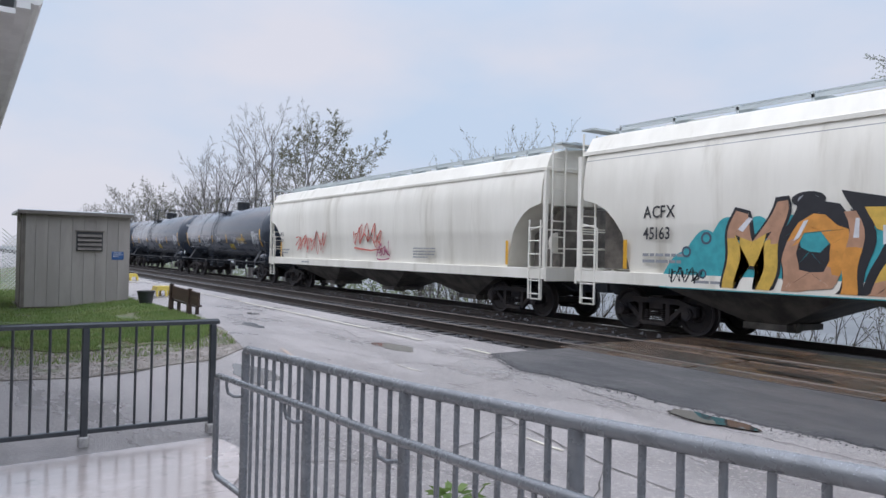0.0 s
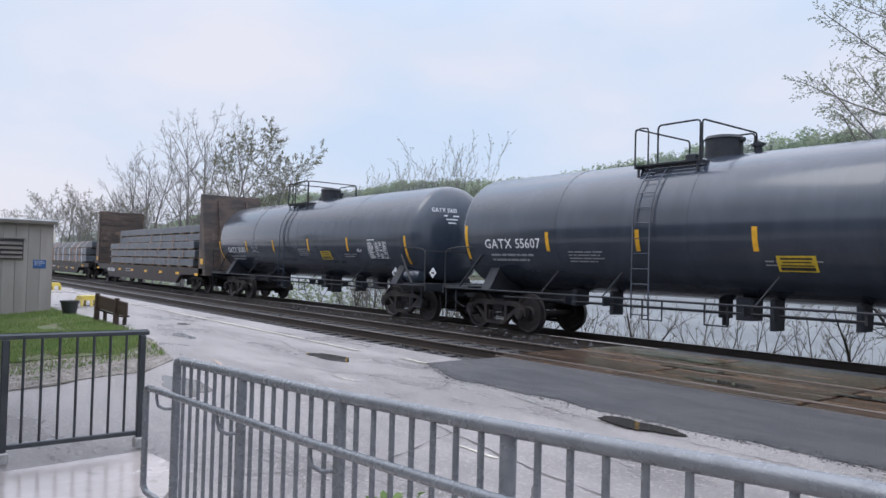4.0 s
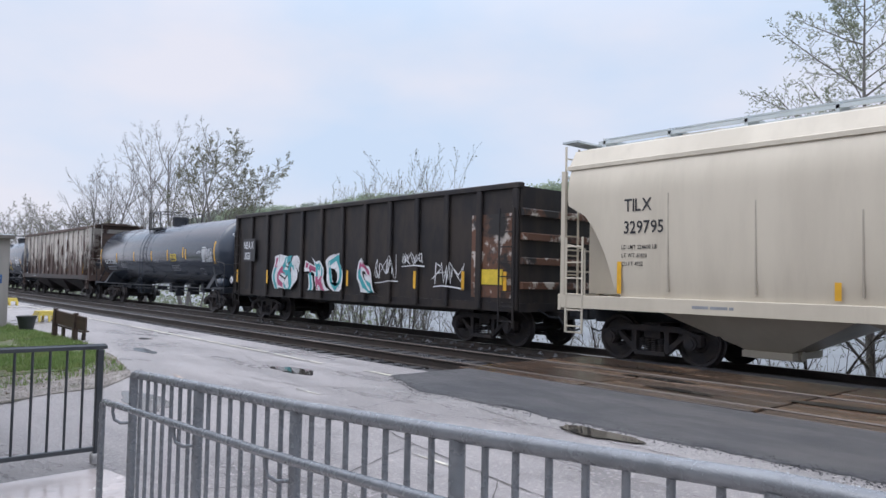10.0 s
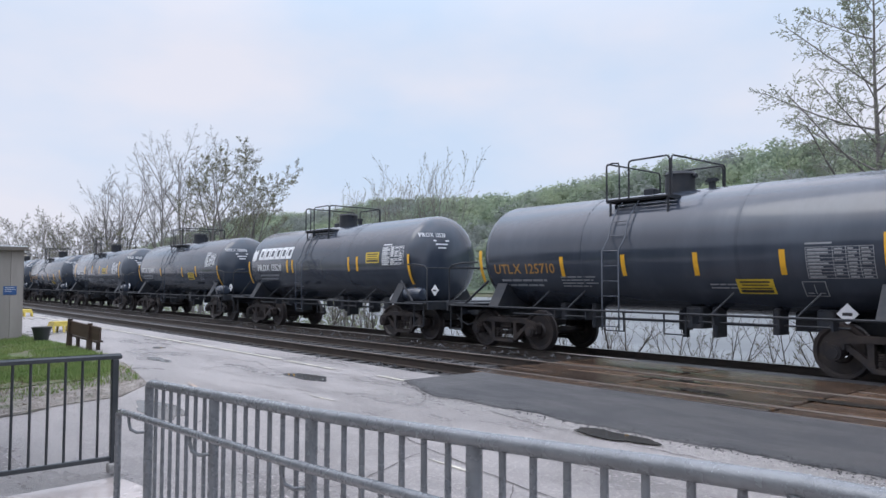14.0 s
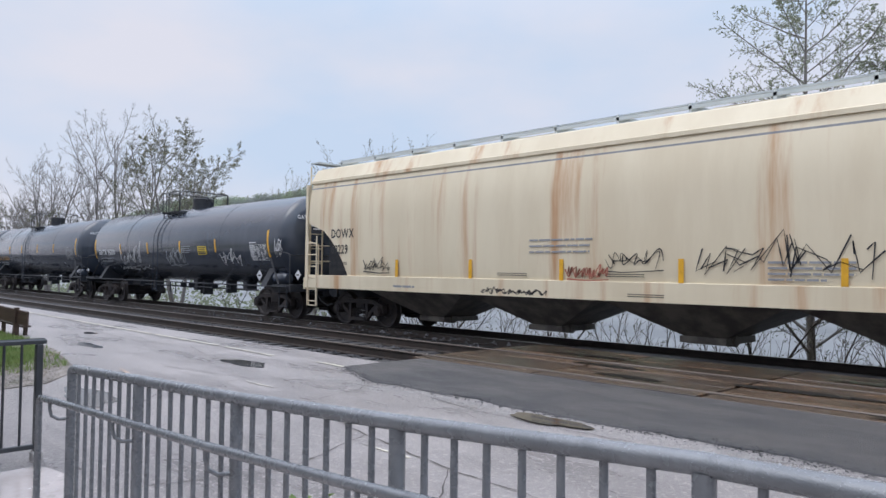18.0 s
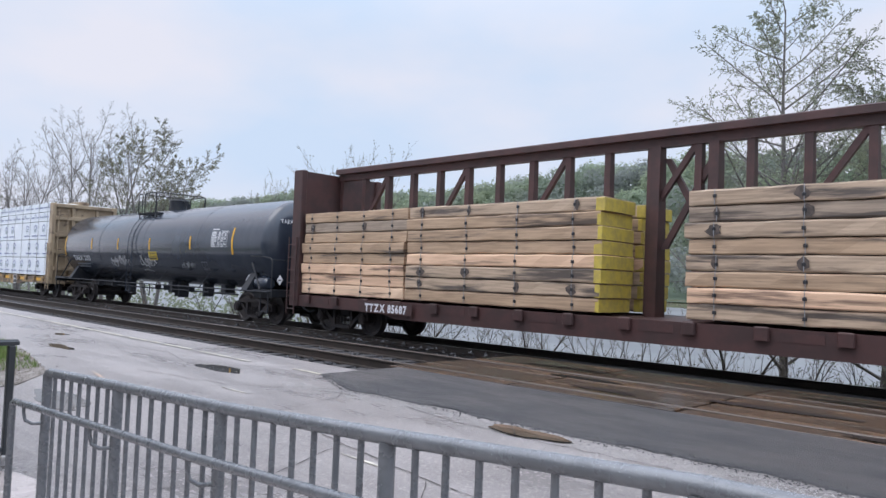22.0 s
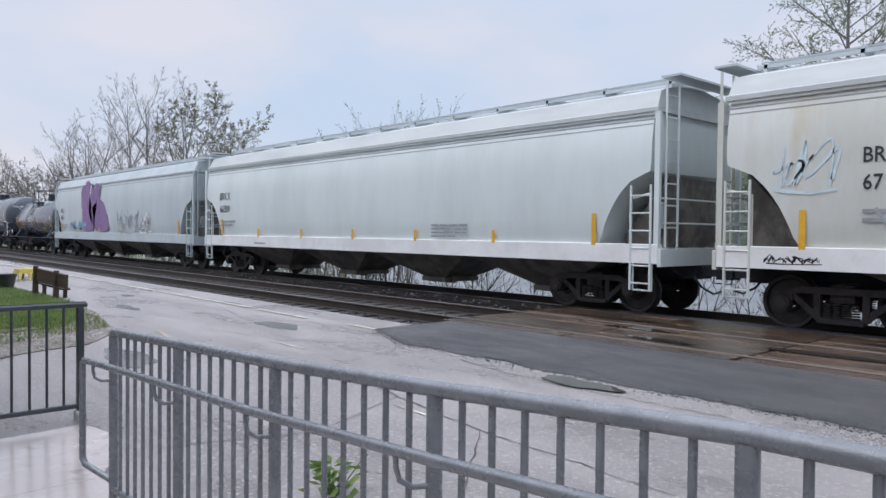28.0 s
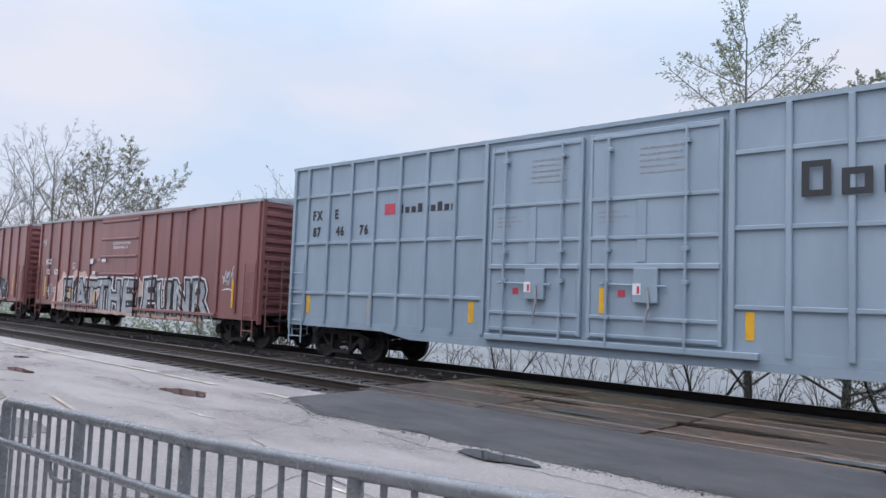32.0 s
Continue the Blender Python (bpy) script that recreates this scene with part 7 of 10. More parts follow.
def box_car(Gl, Gr, paint, eave, sill, kind, label, mark=(), extra=None):
    L = Gr - Gl
    hb = L / 2 - 0.75
    w = 1.5
    car = thing("box_car", label, "box car", group="cars of the freight train")
    key = (paint.name, round(L, 2), eave)
    part("body", lambda: Geo().box(-hb, hb, -w, w, sill + 0.25, eave), paint, car, key=("bbody",) + key)
    def roof():
        g = loft(Geo(), [(eave - 0.06, hb + 0.05, w + 0.06), (eave + 0.02, hb + 0.05, w + 0.06), (eave + 0.16, hb + 0.03, 0.3), (eave + 0.18, hb + 0.03, 0.05)])
        n = int(2 * hb / 1.1)
        for k in range(n):
            x = -hb + 2 * hb * (k + 0.5) / n
            g.along([(-w - 0.05, eave + 0.0), (0, eave + 0.2), (w + 0.05, eave + 0.0), (w + 0.05, eave + 0.03), (0, eave + 0.24), (-w - 0.05, eave + 0.03)], x - 0.04, x + 0.04)
        return g
    part("roof", roof, M_ROOFG if kind != "grey" else paint, car, key=("broof",) + key)
    for y in (-w - 0.02, w - 0.1):
        part("side_sill", lambda: Geo().box(-hb, hb, 0, 0.12, sill + (0.05 if kind == "plug" else 0.1), sill + 0.27), paint, car, key=("bsill", kind) + key, at=(0, y, 0))
        if kind == "grey":
            part("fish_belly_sill", lambda: Geo().across([(-hb * 0.62, sill + 0.098), (-hb * 0.52, sill - 0.04), (hb * 0.52, sill - 0.04), (hb * 0.62, sill + 0.098)], 0, 0.1), paint, car, key=("bfish",) + key, at=(0, y, 0))
        elif kind == "rib":
            part("deep_sill", lambda: Geo().across([(-hb * 0.66, sill + 0.098), (-hb * 0.62, sill - 0.09), (hb * 0.62, sill - 0.09), (hb * 0.66, sill + 0.098)], 0, 0.1), paint, car, key=("bdeep",) + key, at=(0, y, 0))
    part("centre_sill", lambda: Geo().box(-hb - 0.3, hb + 0.3, -0.3, 0.3, 0.68, 1.0), M_BLACKF, car, key=("bcs", round(L, 2)))
    # ends: pressed horizontal corrugations
    for s in (-1, 1):
        n = 13 if kind != "plug" else 6
        for k in range(n):
            z = sill + 0.35 + (eave - sill - (0.5 if kind != "plug" else 1.1)) * k / (n - 1)
            part("end_corrugation", lambda q=s: Geo().across([(q * hb, -0.09), (q * (hb + 0.07), -0.04), (q * (hb + 0.07), 0.04), (q * hb, 0.09)][::q], -w + 0.12, w - 0.12), paint, car, key=("bcor", s) + key, at=(0, 0, z))
        for y in (-w, w - 0.12):
            part("corner_post", lambda q=s: Geo().box(min(q * hb, q * (hb + 0.06)), max(q * hb, q * (hb + 0.06)), 0, 0.12, sill, eave), paint, car, key=("bcp", s) + key, at=(0, y, 0))
        if kind == "plug":
            part("end_cap", lambda q=s: Geo().box(min(q * hb, q * (hb + 0.08)), max(q * hb, q * (hb + 0.08)), -w + 0.122, w - 0.122, eave - 0.42, eave - 0.062), M_ROOFG, car, "bare galvanised top of the end", key=("bcap", s) + key)
        ladder(car, s * (hb - 0.35), -w - 0.07, sill - 0.35, sill + 1.7, 0.5, paint, rungs=5, name="side_ladder")
        ladder(car, s * (hb + 0.12), -w + 0.45, sill - 0.2, sill + 1.8, 0.5, paint, across=False, rungs=5, name="end_ladder")
    part("hand_brake", lambda: Geo().cyl((hb + 0.1, 0.5, sill + 1.3), (hb + 0.16, 0.5, sill + 1.3), 0.28, 16).box(hb + 0.06, hb + 0.16, 0.3, 0.7, sill + 0.7, sill + 1.1), M_BLACKF, car, key=("bbrk",) + key)
    part("end_platform", lambda: Geo().box(hb + 0.05, hb + 0.35, -1.0, 1.0, sill + 0.1, sill + 0.15).box(-hb - 0.35, -hb - 0.05, -1.0, 1.0, sill + 0.1, sill + 0.15), M_BLACKF, car, key=("bplat",) + key)
    yb = -w
    if kind == "rib":
        # outside posts, one plug or corrugated door in the middle
        n = 16
        dw = 1.6
        for k in range(n + 1):
            x = -hb + 0.12 + (2 * hb - 0.24) * k / n
            if -1.9 < x < 0.96:
                continue
            part("side_post", lambda: Geo().slab(-0.07, 0.07, -w - 0.06, -w, sill + 0.27, eave - 0.06, 0.02), paint, car, key=("brib",) + key, at=(x, 0, 0))
            part("side_post", None, paint, car, key=("brib",) + key, at=(x, 0, 0, 0, 0, 180))
    else:
        # grid of posts and rails, two plug doors off the centre
        if paint is M_BOXM:
            right = [2.42, 3.0, 4.12, 5.15, 6.28, 7.5, hb - 0.05]
            left = [-2.4, -3.0, -3.75, -4.52, -5.3, -6.07, -6.83, -7.6, -8.4, -hb + 0.05]
            rails = (1.5, 2.76, 4.05)
        else:
            right = [2.25 + 0.87 * k for k in range(9) if 2.25 + 0.87 * k < hb - 0.3] + [hb - 0.05]
            left = [-2.83 - 0.845 * k for k in range(9) if 2.83 + 0.845 * k < hb - 0.3] + [-hb + 0.05]
            rails = (1.67, 2.94, 4.17)
        for x in left + right:
            part("side_post", lambda: Geo().slab(-0.05, 0.05, -w - 0.07, -w, sill + 0.2, eave - 0.05, 0.015), paint, car, key=("bpst",) + key, at=(x, 0, 0))
        for z in rails:
            for a, b in ((-hb + 0.05, max(left)), (min(right), hb - 0.05)):
                part("side_rail", lambda q=b - a: Geo().slab(0, q, -w - 0.045, -w, -0.035, 0.035, 0.01), paint, car, key=("brl", round(b - a, 2)) + key, at=(a, 0, z))
    if extra:
        for q in extra:
            q(car, yb, hb)
    for args in mark:
        lettering(car, *args[:4], yb - (0.068 if kind == "rib" else 0.006), args[4], squeeze=0.85, fat=0.045)
    running_gear(car, L, 2 * (hb - 1.6))
    return car


def plug_doors(paint, sill, eave, spans=((-2.28, -0.05), (0.06, 2.38))):
    """Two wide plug doors with rails, locking bars, cranks and handle boxes."""
    def make(car, y, hb):
        for x0, x1 in spans:
            d = part("door", Geo().slab(x0, x1, y - 0.06, y, sill + 0.3, eave - 0.18, 0.015), paint, car)
            for z in (sill + 0.36, 1.41, 2.84, 3.55, eave - 0.26):
                part("door_rail", Geo().slab(x0 + 0.05, x1 - 0.05, y - 0.095, y - 0.05, z - 0.03, z + 0.03, 0.01), paint, d)
            part("lock_beam", Geo().slab(x0 + 0.03, x1 - 0.03, y - 0.12, y - 0.05, 2.28, 2.37, 0.015), paint, d)
            part("edge_stile", Geo().slab(x0 + 0.0, x0 + 0.07, y - 0.09, y - 0.05, sill + 0.3, eave - 0.18, 0.01), paint, d)
            part("edge_stile", Geo().slab(x1 - 0.07, x1, y - 0.09, y - 0.05, sill + 0.3, eave - 0.18, 0.01), paint, d)
            for x in (x0 + 0.42, x1 - 0.42 if x0 < -1 else x1 - 0.6):
                b = part("lock_bar", Geo().cyl((x, y - 0.14, sill + 0.2), (x, y - 0.14, eave - 0.25), 0.026, 8), paint, d)
                for z in (1.41, 2.05, 2.62, 3.55, eave - 0.5):
                    part("bar_guide", Geo().slab(x - 0.06, x + 0.06, y - 0.165, y - 0.06, z - 0.035, z + 0.035, 0.01), paint, b)
            part("stiffener", Geo().slab(x0 + 0.97, x0 + 1.15, y - 0.085, y - 0.055, 2.4, 3.5, 0.01), paint, d)
            part("draw_rod", Geo().cyl((x0 + 0.3, y - 0.13, 2.0), (x0 + 1.55, y - 0.13, 1.97), 0.022, 6), paint, d)
            h = part("handle_box", Geo().slab(x0 + 0.95, x0 + 1.4, y - 0.15, y - 0.06, 1.69, 2.29, 0.01), paint, d)
            part("label_plate", Geo().box(x0 + 0.95, x0 + 1.1, y - 0.157, y - 0.152, 1.82, 2.02), M_LET, h)
            part("label_mark", Geo().box(x0 + 1.03, x0 + 1.08, y - 0.16, y - 0.158, 1.84, 1.97), GRAF["red"], h)
            part("red_mark", Geo().box(x0 + 0.62, x0 + 0.76, y - 0.067, y - 0.064, 1.78, 1.9), GRAF["red"], d)
            part("crank", Geo().bent([(x0 + 1.22, y - 0.17, 1.95), (x0 + 1.27, y - 0.2, 1.6), (x0 + 1.2, y - 0.19, 1.35), (x0 + 1.2, y - 0.17, 1.2)], 0.025, 6), M_LETG, d)
            bars(d, x0 + 1.0, eave - 0.55, y - 0.062, M_LETG, [0.9, 0.8, 0.9, 0.7, 0.85], 0.03, None, 0.11, seed=8)
            bars(d, x0 + 0.2, 3.3, y - 0.062, M_LETG, [0.5, 0.6, 0.4], 0.025, None, 0.09, seed=9)
        part("door_track", Geo().slab(-2.7, 2.7, y - 0.14, y, sill + 0.14, sill + 0.24, 0.01), paint, car)
    return make


def corrugated_door(paint, sill, eave, x0, x1, ribs, z0=None, dz=0.0):
    def make(car, y, hb):
        d = part("door", Geo().slab(x0, x1, y - 0.075, y, sill + 0.25, eave - 0.12, 0.01), paint, car)
        for k in range(ribs):
            z = sill + 0.4 + (eave - sill - 0.75) * k / (ribs - 1) if z0 is None else z0 + dz * k
            part("door_rib", Geo().along([(y - 0.075, z - 0.05), (y - 0.12, z - 0.02), (y - 0.12, z + 0.02), (y - 0.075, z + 0.05)], x0 + 0.06, x1 - 0.06), paint, d)
        part("door_track", Geo().slab(-hb * 0.75, hb * 0.75, y - 0.13, y, sill + 0.15, sill + 0.23, 0.01), paint, car)
        part("door_guide", Geo().slab(-hb * 0.55, hb * 0.55, y - 0.1, y, eave - 0.13, eave - 0.06, 0.01), paint, car)
    return make


def gondola(Gl, Gr, label):
    L = Gr - Gl
    hb, w, sill, top = L / 2 - 0.7, 1.5, 0.85, 3.68
    car = thing("gondola_car", label, "gondola car", group="cars of the freight train")
    for y in (-w, w - 0.08):
        part("side_wall", Geo().box(-hb, hb, y, y + 0.08, sill + 0.2, top), M_GOND, car)
        part("top_chord", Geo().slab(-hb - 0.04, hb + 0.04, min(y, y + 0.09) - (0.09 if y < 0 else 0.02), y + (0.1 if y < 0 else 0.17), top - 0.04, top + 0.08, 0.02), M_GOND, car)
    for x in (-hb, hb - 0.08):
        part("end_wall", Geo().box(x, x + 0.08, -w + 0.081, w - 0.081, sill + 0.2, top), M_GOND, car)
    part("floor", Geo().box(-hb, hb, -w, w, sill, sill + 0.199), M_GOND, car)
    part("centre_sill", Geo().box(-hb - 0.3, hb + 0.3, -0.3, 0.3, 0.68, sill - 0.001), M_GOND, car)
    n = 12
    for k in range(n + 1):
        x = -hb + 0.1 + (2 * hb - 0.2) * k / n
        part("rib", lambda: Geo().slab(-0.09, 0.09, -w - 0.09, -w, sill + 0.05, top - 0.03, 0.025), M_GOND, car, key="grib", at=(x, 0, 0))
    part("end_panel", Geo().box(hb - 1.55, hb - 0.1, -w - 0.012, -w, sill + 0.3, top - 0.6), M_GONDR, car, "rusty scraped end panel")
    for k in range(4):
        z = sill + 0.6 + 0.55 * k
        part("end_rib", lambda: Geo().slab(0, 0.1, -w, w, -0.08, 0.08, 0.02), M_GONDR, car, key="gerib", at=(hb, 0, z))
    part("load", Geo().box(-hb + 0.1, hb - 0.1, -w + 0.1, w - 0.1, top - 0.6, top - 0.45), M_BARK, car)
    pl = part("number_board", Geo().box(-hb + 0.75, -hb + 1.65, -w - 0.104, -w - 0.094, 2.05, 2.85), M_LETB, car)
    lettering(pl, "NEAX", 0.36, -hb + 0.8, 2.5, -w - 0.105, M_LET, squeeze=0.75)
    lettering(pl, "3031", 0.36, -hb + 0.85, 2.12, -w - 0.105, M_LET, squeeze=0.75)
    x = -hb + 3.1
    for k, (t, f, s) in enumerate((("JES", ("teal", "magenta", "teal"), 1.35), ("TRO", ("teal", "magenta", "teal"), 1.4), ("G", ("teal", "magenta"), 1.35))):
        tag_art(car, t, x, 1.15, -w - 0.095, s, f, "white", seed=30 + k, squeeze=0.75)
        x += words(t, s, 0.085, 0.75)[2] + 0.15
    scribble(car, hb - 5.4, 1.5, -w - 0.095, 1.1, 0.8, GRAF["white"], seed=4)
    scribble(car, hb - 4.2, 1.9, -w - 0.095, 1.0, 0.4, GRAF["white"], seed=5)
    scribble(car, hb - 2.9, 1.4, -w - 0.095, 1.2, 0.7, GRAF["white"], seed=6)
    for x in (-hb + 0.3, -hb + 2.6, 0.4, hb - 3.6, hb - 0.35, hb - 1.75):
        reflector(car, x, 1.3, 1.75, -w - 0.095)
    part("yellow_plate", Geo().box(hb - 1.2, hb - 0.5, -w - 0.03, -w - 0.014, 1.45, 1.8), M_SIGNY, car)
    for s in (-1, 1):
        ladder(car, s * (hb - 0.3), -w - 0.12, 0.5, top - 0.5, 0.45, M_GOND, rungs=8, name="side_ladder")
    running_gear(car, L, 2 * (hb - 1.6))
    return car


def steel_flat(Gl, Gr, label, bulk, mark):
    L = Gr - Gl
    hb, w = L / 2 - 0.95, 1.4
    deck = 1.12 if not bulk else 1.15
    car = thing("flat_car", label, "flat car", group="cars of the freight train")
    paint = M_GOND if not bulk else M_GRIMED
    deep = 0.76
    def deck_frame():
        g = Geo()
        for y in (-w, w - 0.16):
            g.across([(-hb, deck - 0.28), (-hb, deck), (hb, deck), (hb, deck - 0.28), (hb - 2.9, deck - 0.34), (hb - 3.6, deck - deep), (-hb + 3.6, deck - deep), (-hb + 2.9, deck - 0.34)], y, y + 0.16)
        g.box(-hb, hb, -w + 0.16, w - 0.16, deck - 0.1, deck - 0.004).box(-L / 2 + 0.4, L / 2 - 0.4, -0.3, 0.3, 0.66, deck - 0.1)
        return g
    part("deck", deck_frame(), paint, car)
    r = random.Random(12 if bulk else 13)
    cols = 3 if not bulk else 2
    x0, x1 = (-hb + 1.3, hb - 1.7) if not bulk else (-hb + 3.3, hb - 1.7)
    levels = 3 if not bulk else 5
    h = 0.42 if not bulk else 0.33
    for lv in range(levels):
        zb = deck + 0.1 + lv * (h + 0.085)
        a, b = (-1.25, 1.25) if lv < levels - (1 if not bulk else 2) else (-0.95, 0.95) if not bulk else (-0.7, 0.7)
        sx = r.uniform(-0.2, 0.2)
        e0, e1 = (x0 + sx, x1 + r.uniform(-0.3, 0.3)) if not (lv == levels - 1 and not bulk) else (x0 + 1.2, x1 + 0.6)
        for c in range(cols):
            y0 = a + (b - a) * c / cols
            y1 = a + (b - a) * (c + 1) / cols - 0.02
            part("steel_beam", Geo().slab(e0 + r.uniform(-.12, .12), e1 + r.uniform(-.12, .12), y0, y1, zb, zb + h, 0.02), M_STEEL, car, "dark painted steel beam")
        n = 9
        for k in range(n + 1):
            x = e0 + 0.3 + (e1 - e0 - 0.6) * k / n if bulk else (-9.58, -7.42, -5.08, -3.17, -1.22, 1.12, 3.1, 5.2, 7.62, 10.0)[k] + r.uniform(-0.05, 0.05)
            q = 0.06 if bulk else r.uniform(0.09, 0.16)
            part("dunnage", Geo().slab(x - q, x + q, a - 0.1, b + 0.1, zb - 0.085, zb - 0.002, 0.006), M_DUNN, car)
    top = deck + 0.1 + levels * (h + 0.085) - 0.085
    n = 13
    if bulk:
        # short ratchet straps, each round one tier or two
        for k in range(26):
            lv = (0, 1, 2, 3)[k % 4]
            x = x0 + 0.7 + (x1 - x0 - 1.6) * (k + r.uniform(-0.3, 0.3)) / 26
            zb = deck + 0.1 + lv * (h + 0.085)
            yf = -1.27 if lv < levels - 2 else -0.72
            lean = r.uniform(-0.02, 0.12)
            g = Geo().add([(x, yf, zb - 0.03), (x + 0.05, yf, zb - 0.03), (x + 0.05 + lean, yf, zb + h + 0.02), (x + lean, yf, zb + h + 0.02), (x + lean + 0.05, yf + 0.2, zb + h + 0.03), (x + lean, yf + 0.2, zb + h + 0.03)], [(0, 1, 2, 3), (3, 2, 4, 5)])
            st = part("strap", g, M_STRAPO, car)
            part("ratchet", Geo().slab(x + lean * 0.5 - 0.01, x + lean * 0.5 + 0.06, yf - 0.035, yf - 0.003, zb + h * 0.4, zb + h * 0.75, 0.008), M_LETG, st)
    if not bulk:
        # webbing over the whole load: white straps in pairs, orange ones single with a ratchet and a loose tail
        z1 = top - h - 0.085
        lines = [(x + q, M_STRAPW) for x in (-8.49, -6.32, -3.92, -2.13, -0.92, 0.8, 2.16, 4.03, 6.32, 8.57, 10.3) for q in (-0.055, 0.055)]
        lines += [(x, M_STRAPO) for x in (-8.9, -7.71, -6.67, -4.67, -4.21, -1.81, -0.29, 0.08, 0.44, 2.74, 4.73, 6.96, 8.07, 8.36, 9.6)]
        for x, m in lines:
            lean = 0.5 + r.uniform(-0.04, 0.04)
            low = deck + (0.02 if m is M_STRAPW else r.uniform(0.0, 0.25))
            g = Geo().box(x - 0.03, x + 0.03, -1.28, -1.265, low, z1)
            g.add([(x - 0.03, -1.275, z1), (x + 0.03, -1.275, z1), (x + lean + 0.03, -0.962, top), (x + lean - 0.03, -0.962, top), (x + lean + 0.03, 0.95, top + 0.01), (x + lean - 0.03, 0.95, top + 0.01)], [(0, 1, 2, 3), (3, 2, 4, 5)])
            st = part("strap", g, m, car)
            zr = r.uniform(1.55, 2.0)
            part("ratchet", Geo().slab(x - 0.04, x + 0.04, -1.32, -1.283, zr, zr + 0.12, 0.01), M_LETG, st)
            if r.random() < 0.45:
                d = r.choice((-1, 1)) * r.uniform(0.05, 0.22)
                part("loose_tail", Geo().add([(x - 0.02, -1.29, zr), (x + 0.03, -1.29, zr), (x + d * 0.5 + 0.03, -1.31, zr - 0.12), (x + d * 0.5 - 0.02, -1.31, zr - 0.14), (x + d + 0.025, -1.3, zr - 0.28), (x + d - 0.015, -1.3, zr - 0.3)], [(0, 1, 2, 3), (3, 2, 4, 5)]), m, st)
    for x in [-hb + 0.8 + (2 * hb - 1.6) * k / 7 for k in range(8)] if bulk else (-11.5, -7.7, -5.68, -3.12, 0.26, 3.14, 6.17, 8.35, 11.3):
        if bulk:
            if -7.0 < x < -4.2:
                continue
            g = Geo().box(x - 0.24, x + 0.24, -w - 0.008, -w - 0.002, deck - 0.34, deck - 0.22)
        else:
            z = 0.85 if abs(x) > 10 else 0.64
            g = Geo().box(x - 0.27, x + 0.27, -w - 0.008, -w - 0.002, z, z + 0.12)
        part("reflector", g, M_YEL, car, "yellow reflective strip")
    if bulk:
        for s in (-1, 1):
            X = -hb + 0.65 if s < 0 else hb - 0.4
            b = part("bulkhead", Geo().across([(X + s * 0.75, deck - 0.3), (X - s * 0.12, deck - 0.3), (X - s * 0.12, 4.56), (X + s * 0.1, 4.56)][::s], -w, w), M_BULK, car, "tall charred wooden bulkhead")
            for k in range(9):
                part("board", lambda q=s: Geo().slab(-0.03 - 0.03 * q, 0.03 - 0.03 * q, -w + 0.1, w - 0.1, 0.01, 0.33, 0.008), M_BULK, b, key=("bkb", s), at=(X - s * 0.12, 0, deck + 0.02 + 0.355 * k))
            for y in (-0.7, 0.62):
                part("brace", lambda q=s: Geo().across([(0.05 * q, deck), (0.85 * q, deck), (0.2 * q, 4.3), (0.05 * q, 4.3)][::q], 0, 0.1), M_BULK, b, key=("bkr", s), at=(X + s * 0.06, y, 0))
            ladder(car, X + s * 0.45, -0.2, deck, 3.2, 0.42, M_BULK, across=False, rungs=6)
            part("reflector", Geo().box(X - 0.1 + s * 0.2, X + 0.22 + s * 0.2, -w - 0.012, -w - 0.004, 1.35, 1.6), M_YEL, car)
    lettering(car, mark[0], 0.27 if not bulk else 0.26, mark[1], deck - (0.42 if bulk else 0.55), -w, M_LET, squeeze=0.9, fat=0.045)
    bars(car, -hb + (8.05 if not bulk else 7.2), deck - (0.35 if not bulk else 0.25), -w, M_LETG, [1.2, 1.2], 0.055, None, 0.12, seed=3)
    if not bulk:
        part("logo_block", Geo().across([(0.72, 0.75), (0.84, 0.65), (0.96, 0.75), (0.84, 0.85)], -w - 0.008, -w - 0.003), GRAF["red"], car, "small red and white diamond")
        bars(car, 1.05, 0.72, -w, M_LET, [0.95], 0.09, None, 0.1, seed=21)
        part("label_plate", Geo().box(7.6, 7.9, -w - 0.008, -w - 0.003, 0.66, 0.76), M_LET, car)
        scribble(car, 6.6, 0.62, -w - 0.002, 0.35, 0.22, M_LETG, None, 44, 0.02, 4)
        for x in (3.9, 5.05, 6.9):
            bars(car, x, 0.78, -w, M_LETG, [0.3, 0.25], 0.03, None, 0.07, seed=int(10 * x))
    running_gear(car, L, 2 * (hb - 1.75))
    return car


def ring_mark(g, x, z, y, s):
    """Round print on the wrap: a ring open at the foot with two chevrons."""
    n = 16
    pts = []
    for k in range(n + 1):
        a = math.radians(-50 + 280 * k / n)
        pts.append((math.cos(a), math.sin(a)))
    v = []
    for c, q in pts:
        v += [(x + s * c, y, z + s * q), (x + s * 0.74 * c, y, z + s * 0.74 * q)]
    g.add(v, [(2 * k, 2 * k + 1, 2 * k + 3, 2 * k + 2) for k in range(n)])


def chevrons(g, x, z, y, s):
    for dz in (-0.15, -0.55):
        v = [(x - s * 0.5, y, z + s * (dz - 0.3)), (x, y, z + s * (dz + 0.25)), (x + s * 0.5, y, z + s * (dz - 0.3)), (x + s * 0.5, y, z + s * (dz - 0.55)), (x, y, z + s * dz), (x - s * 0.5, y, z + s * (dz - 0.55))]
        g.add(v, [(0, 1, 4, 5), (1, 2, 3, 4)])
    return g


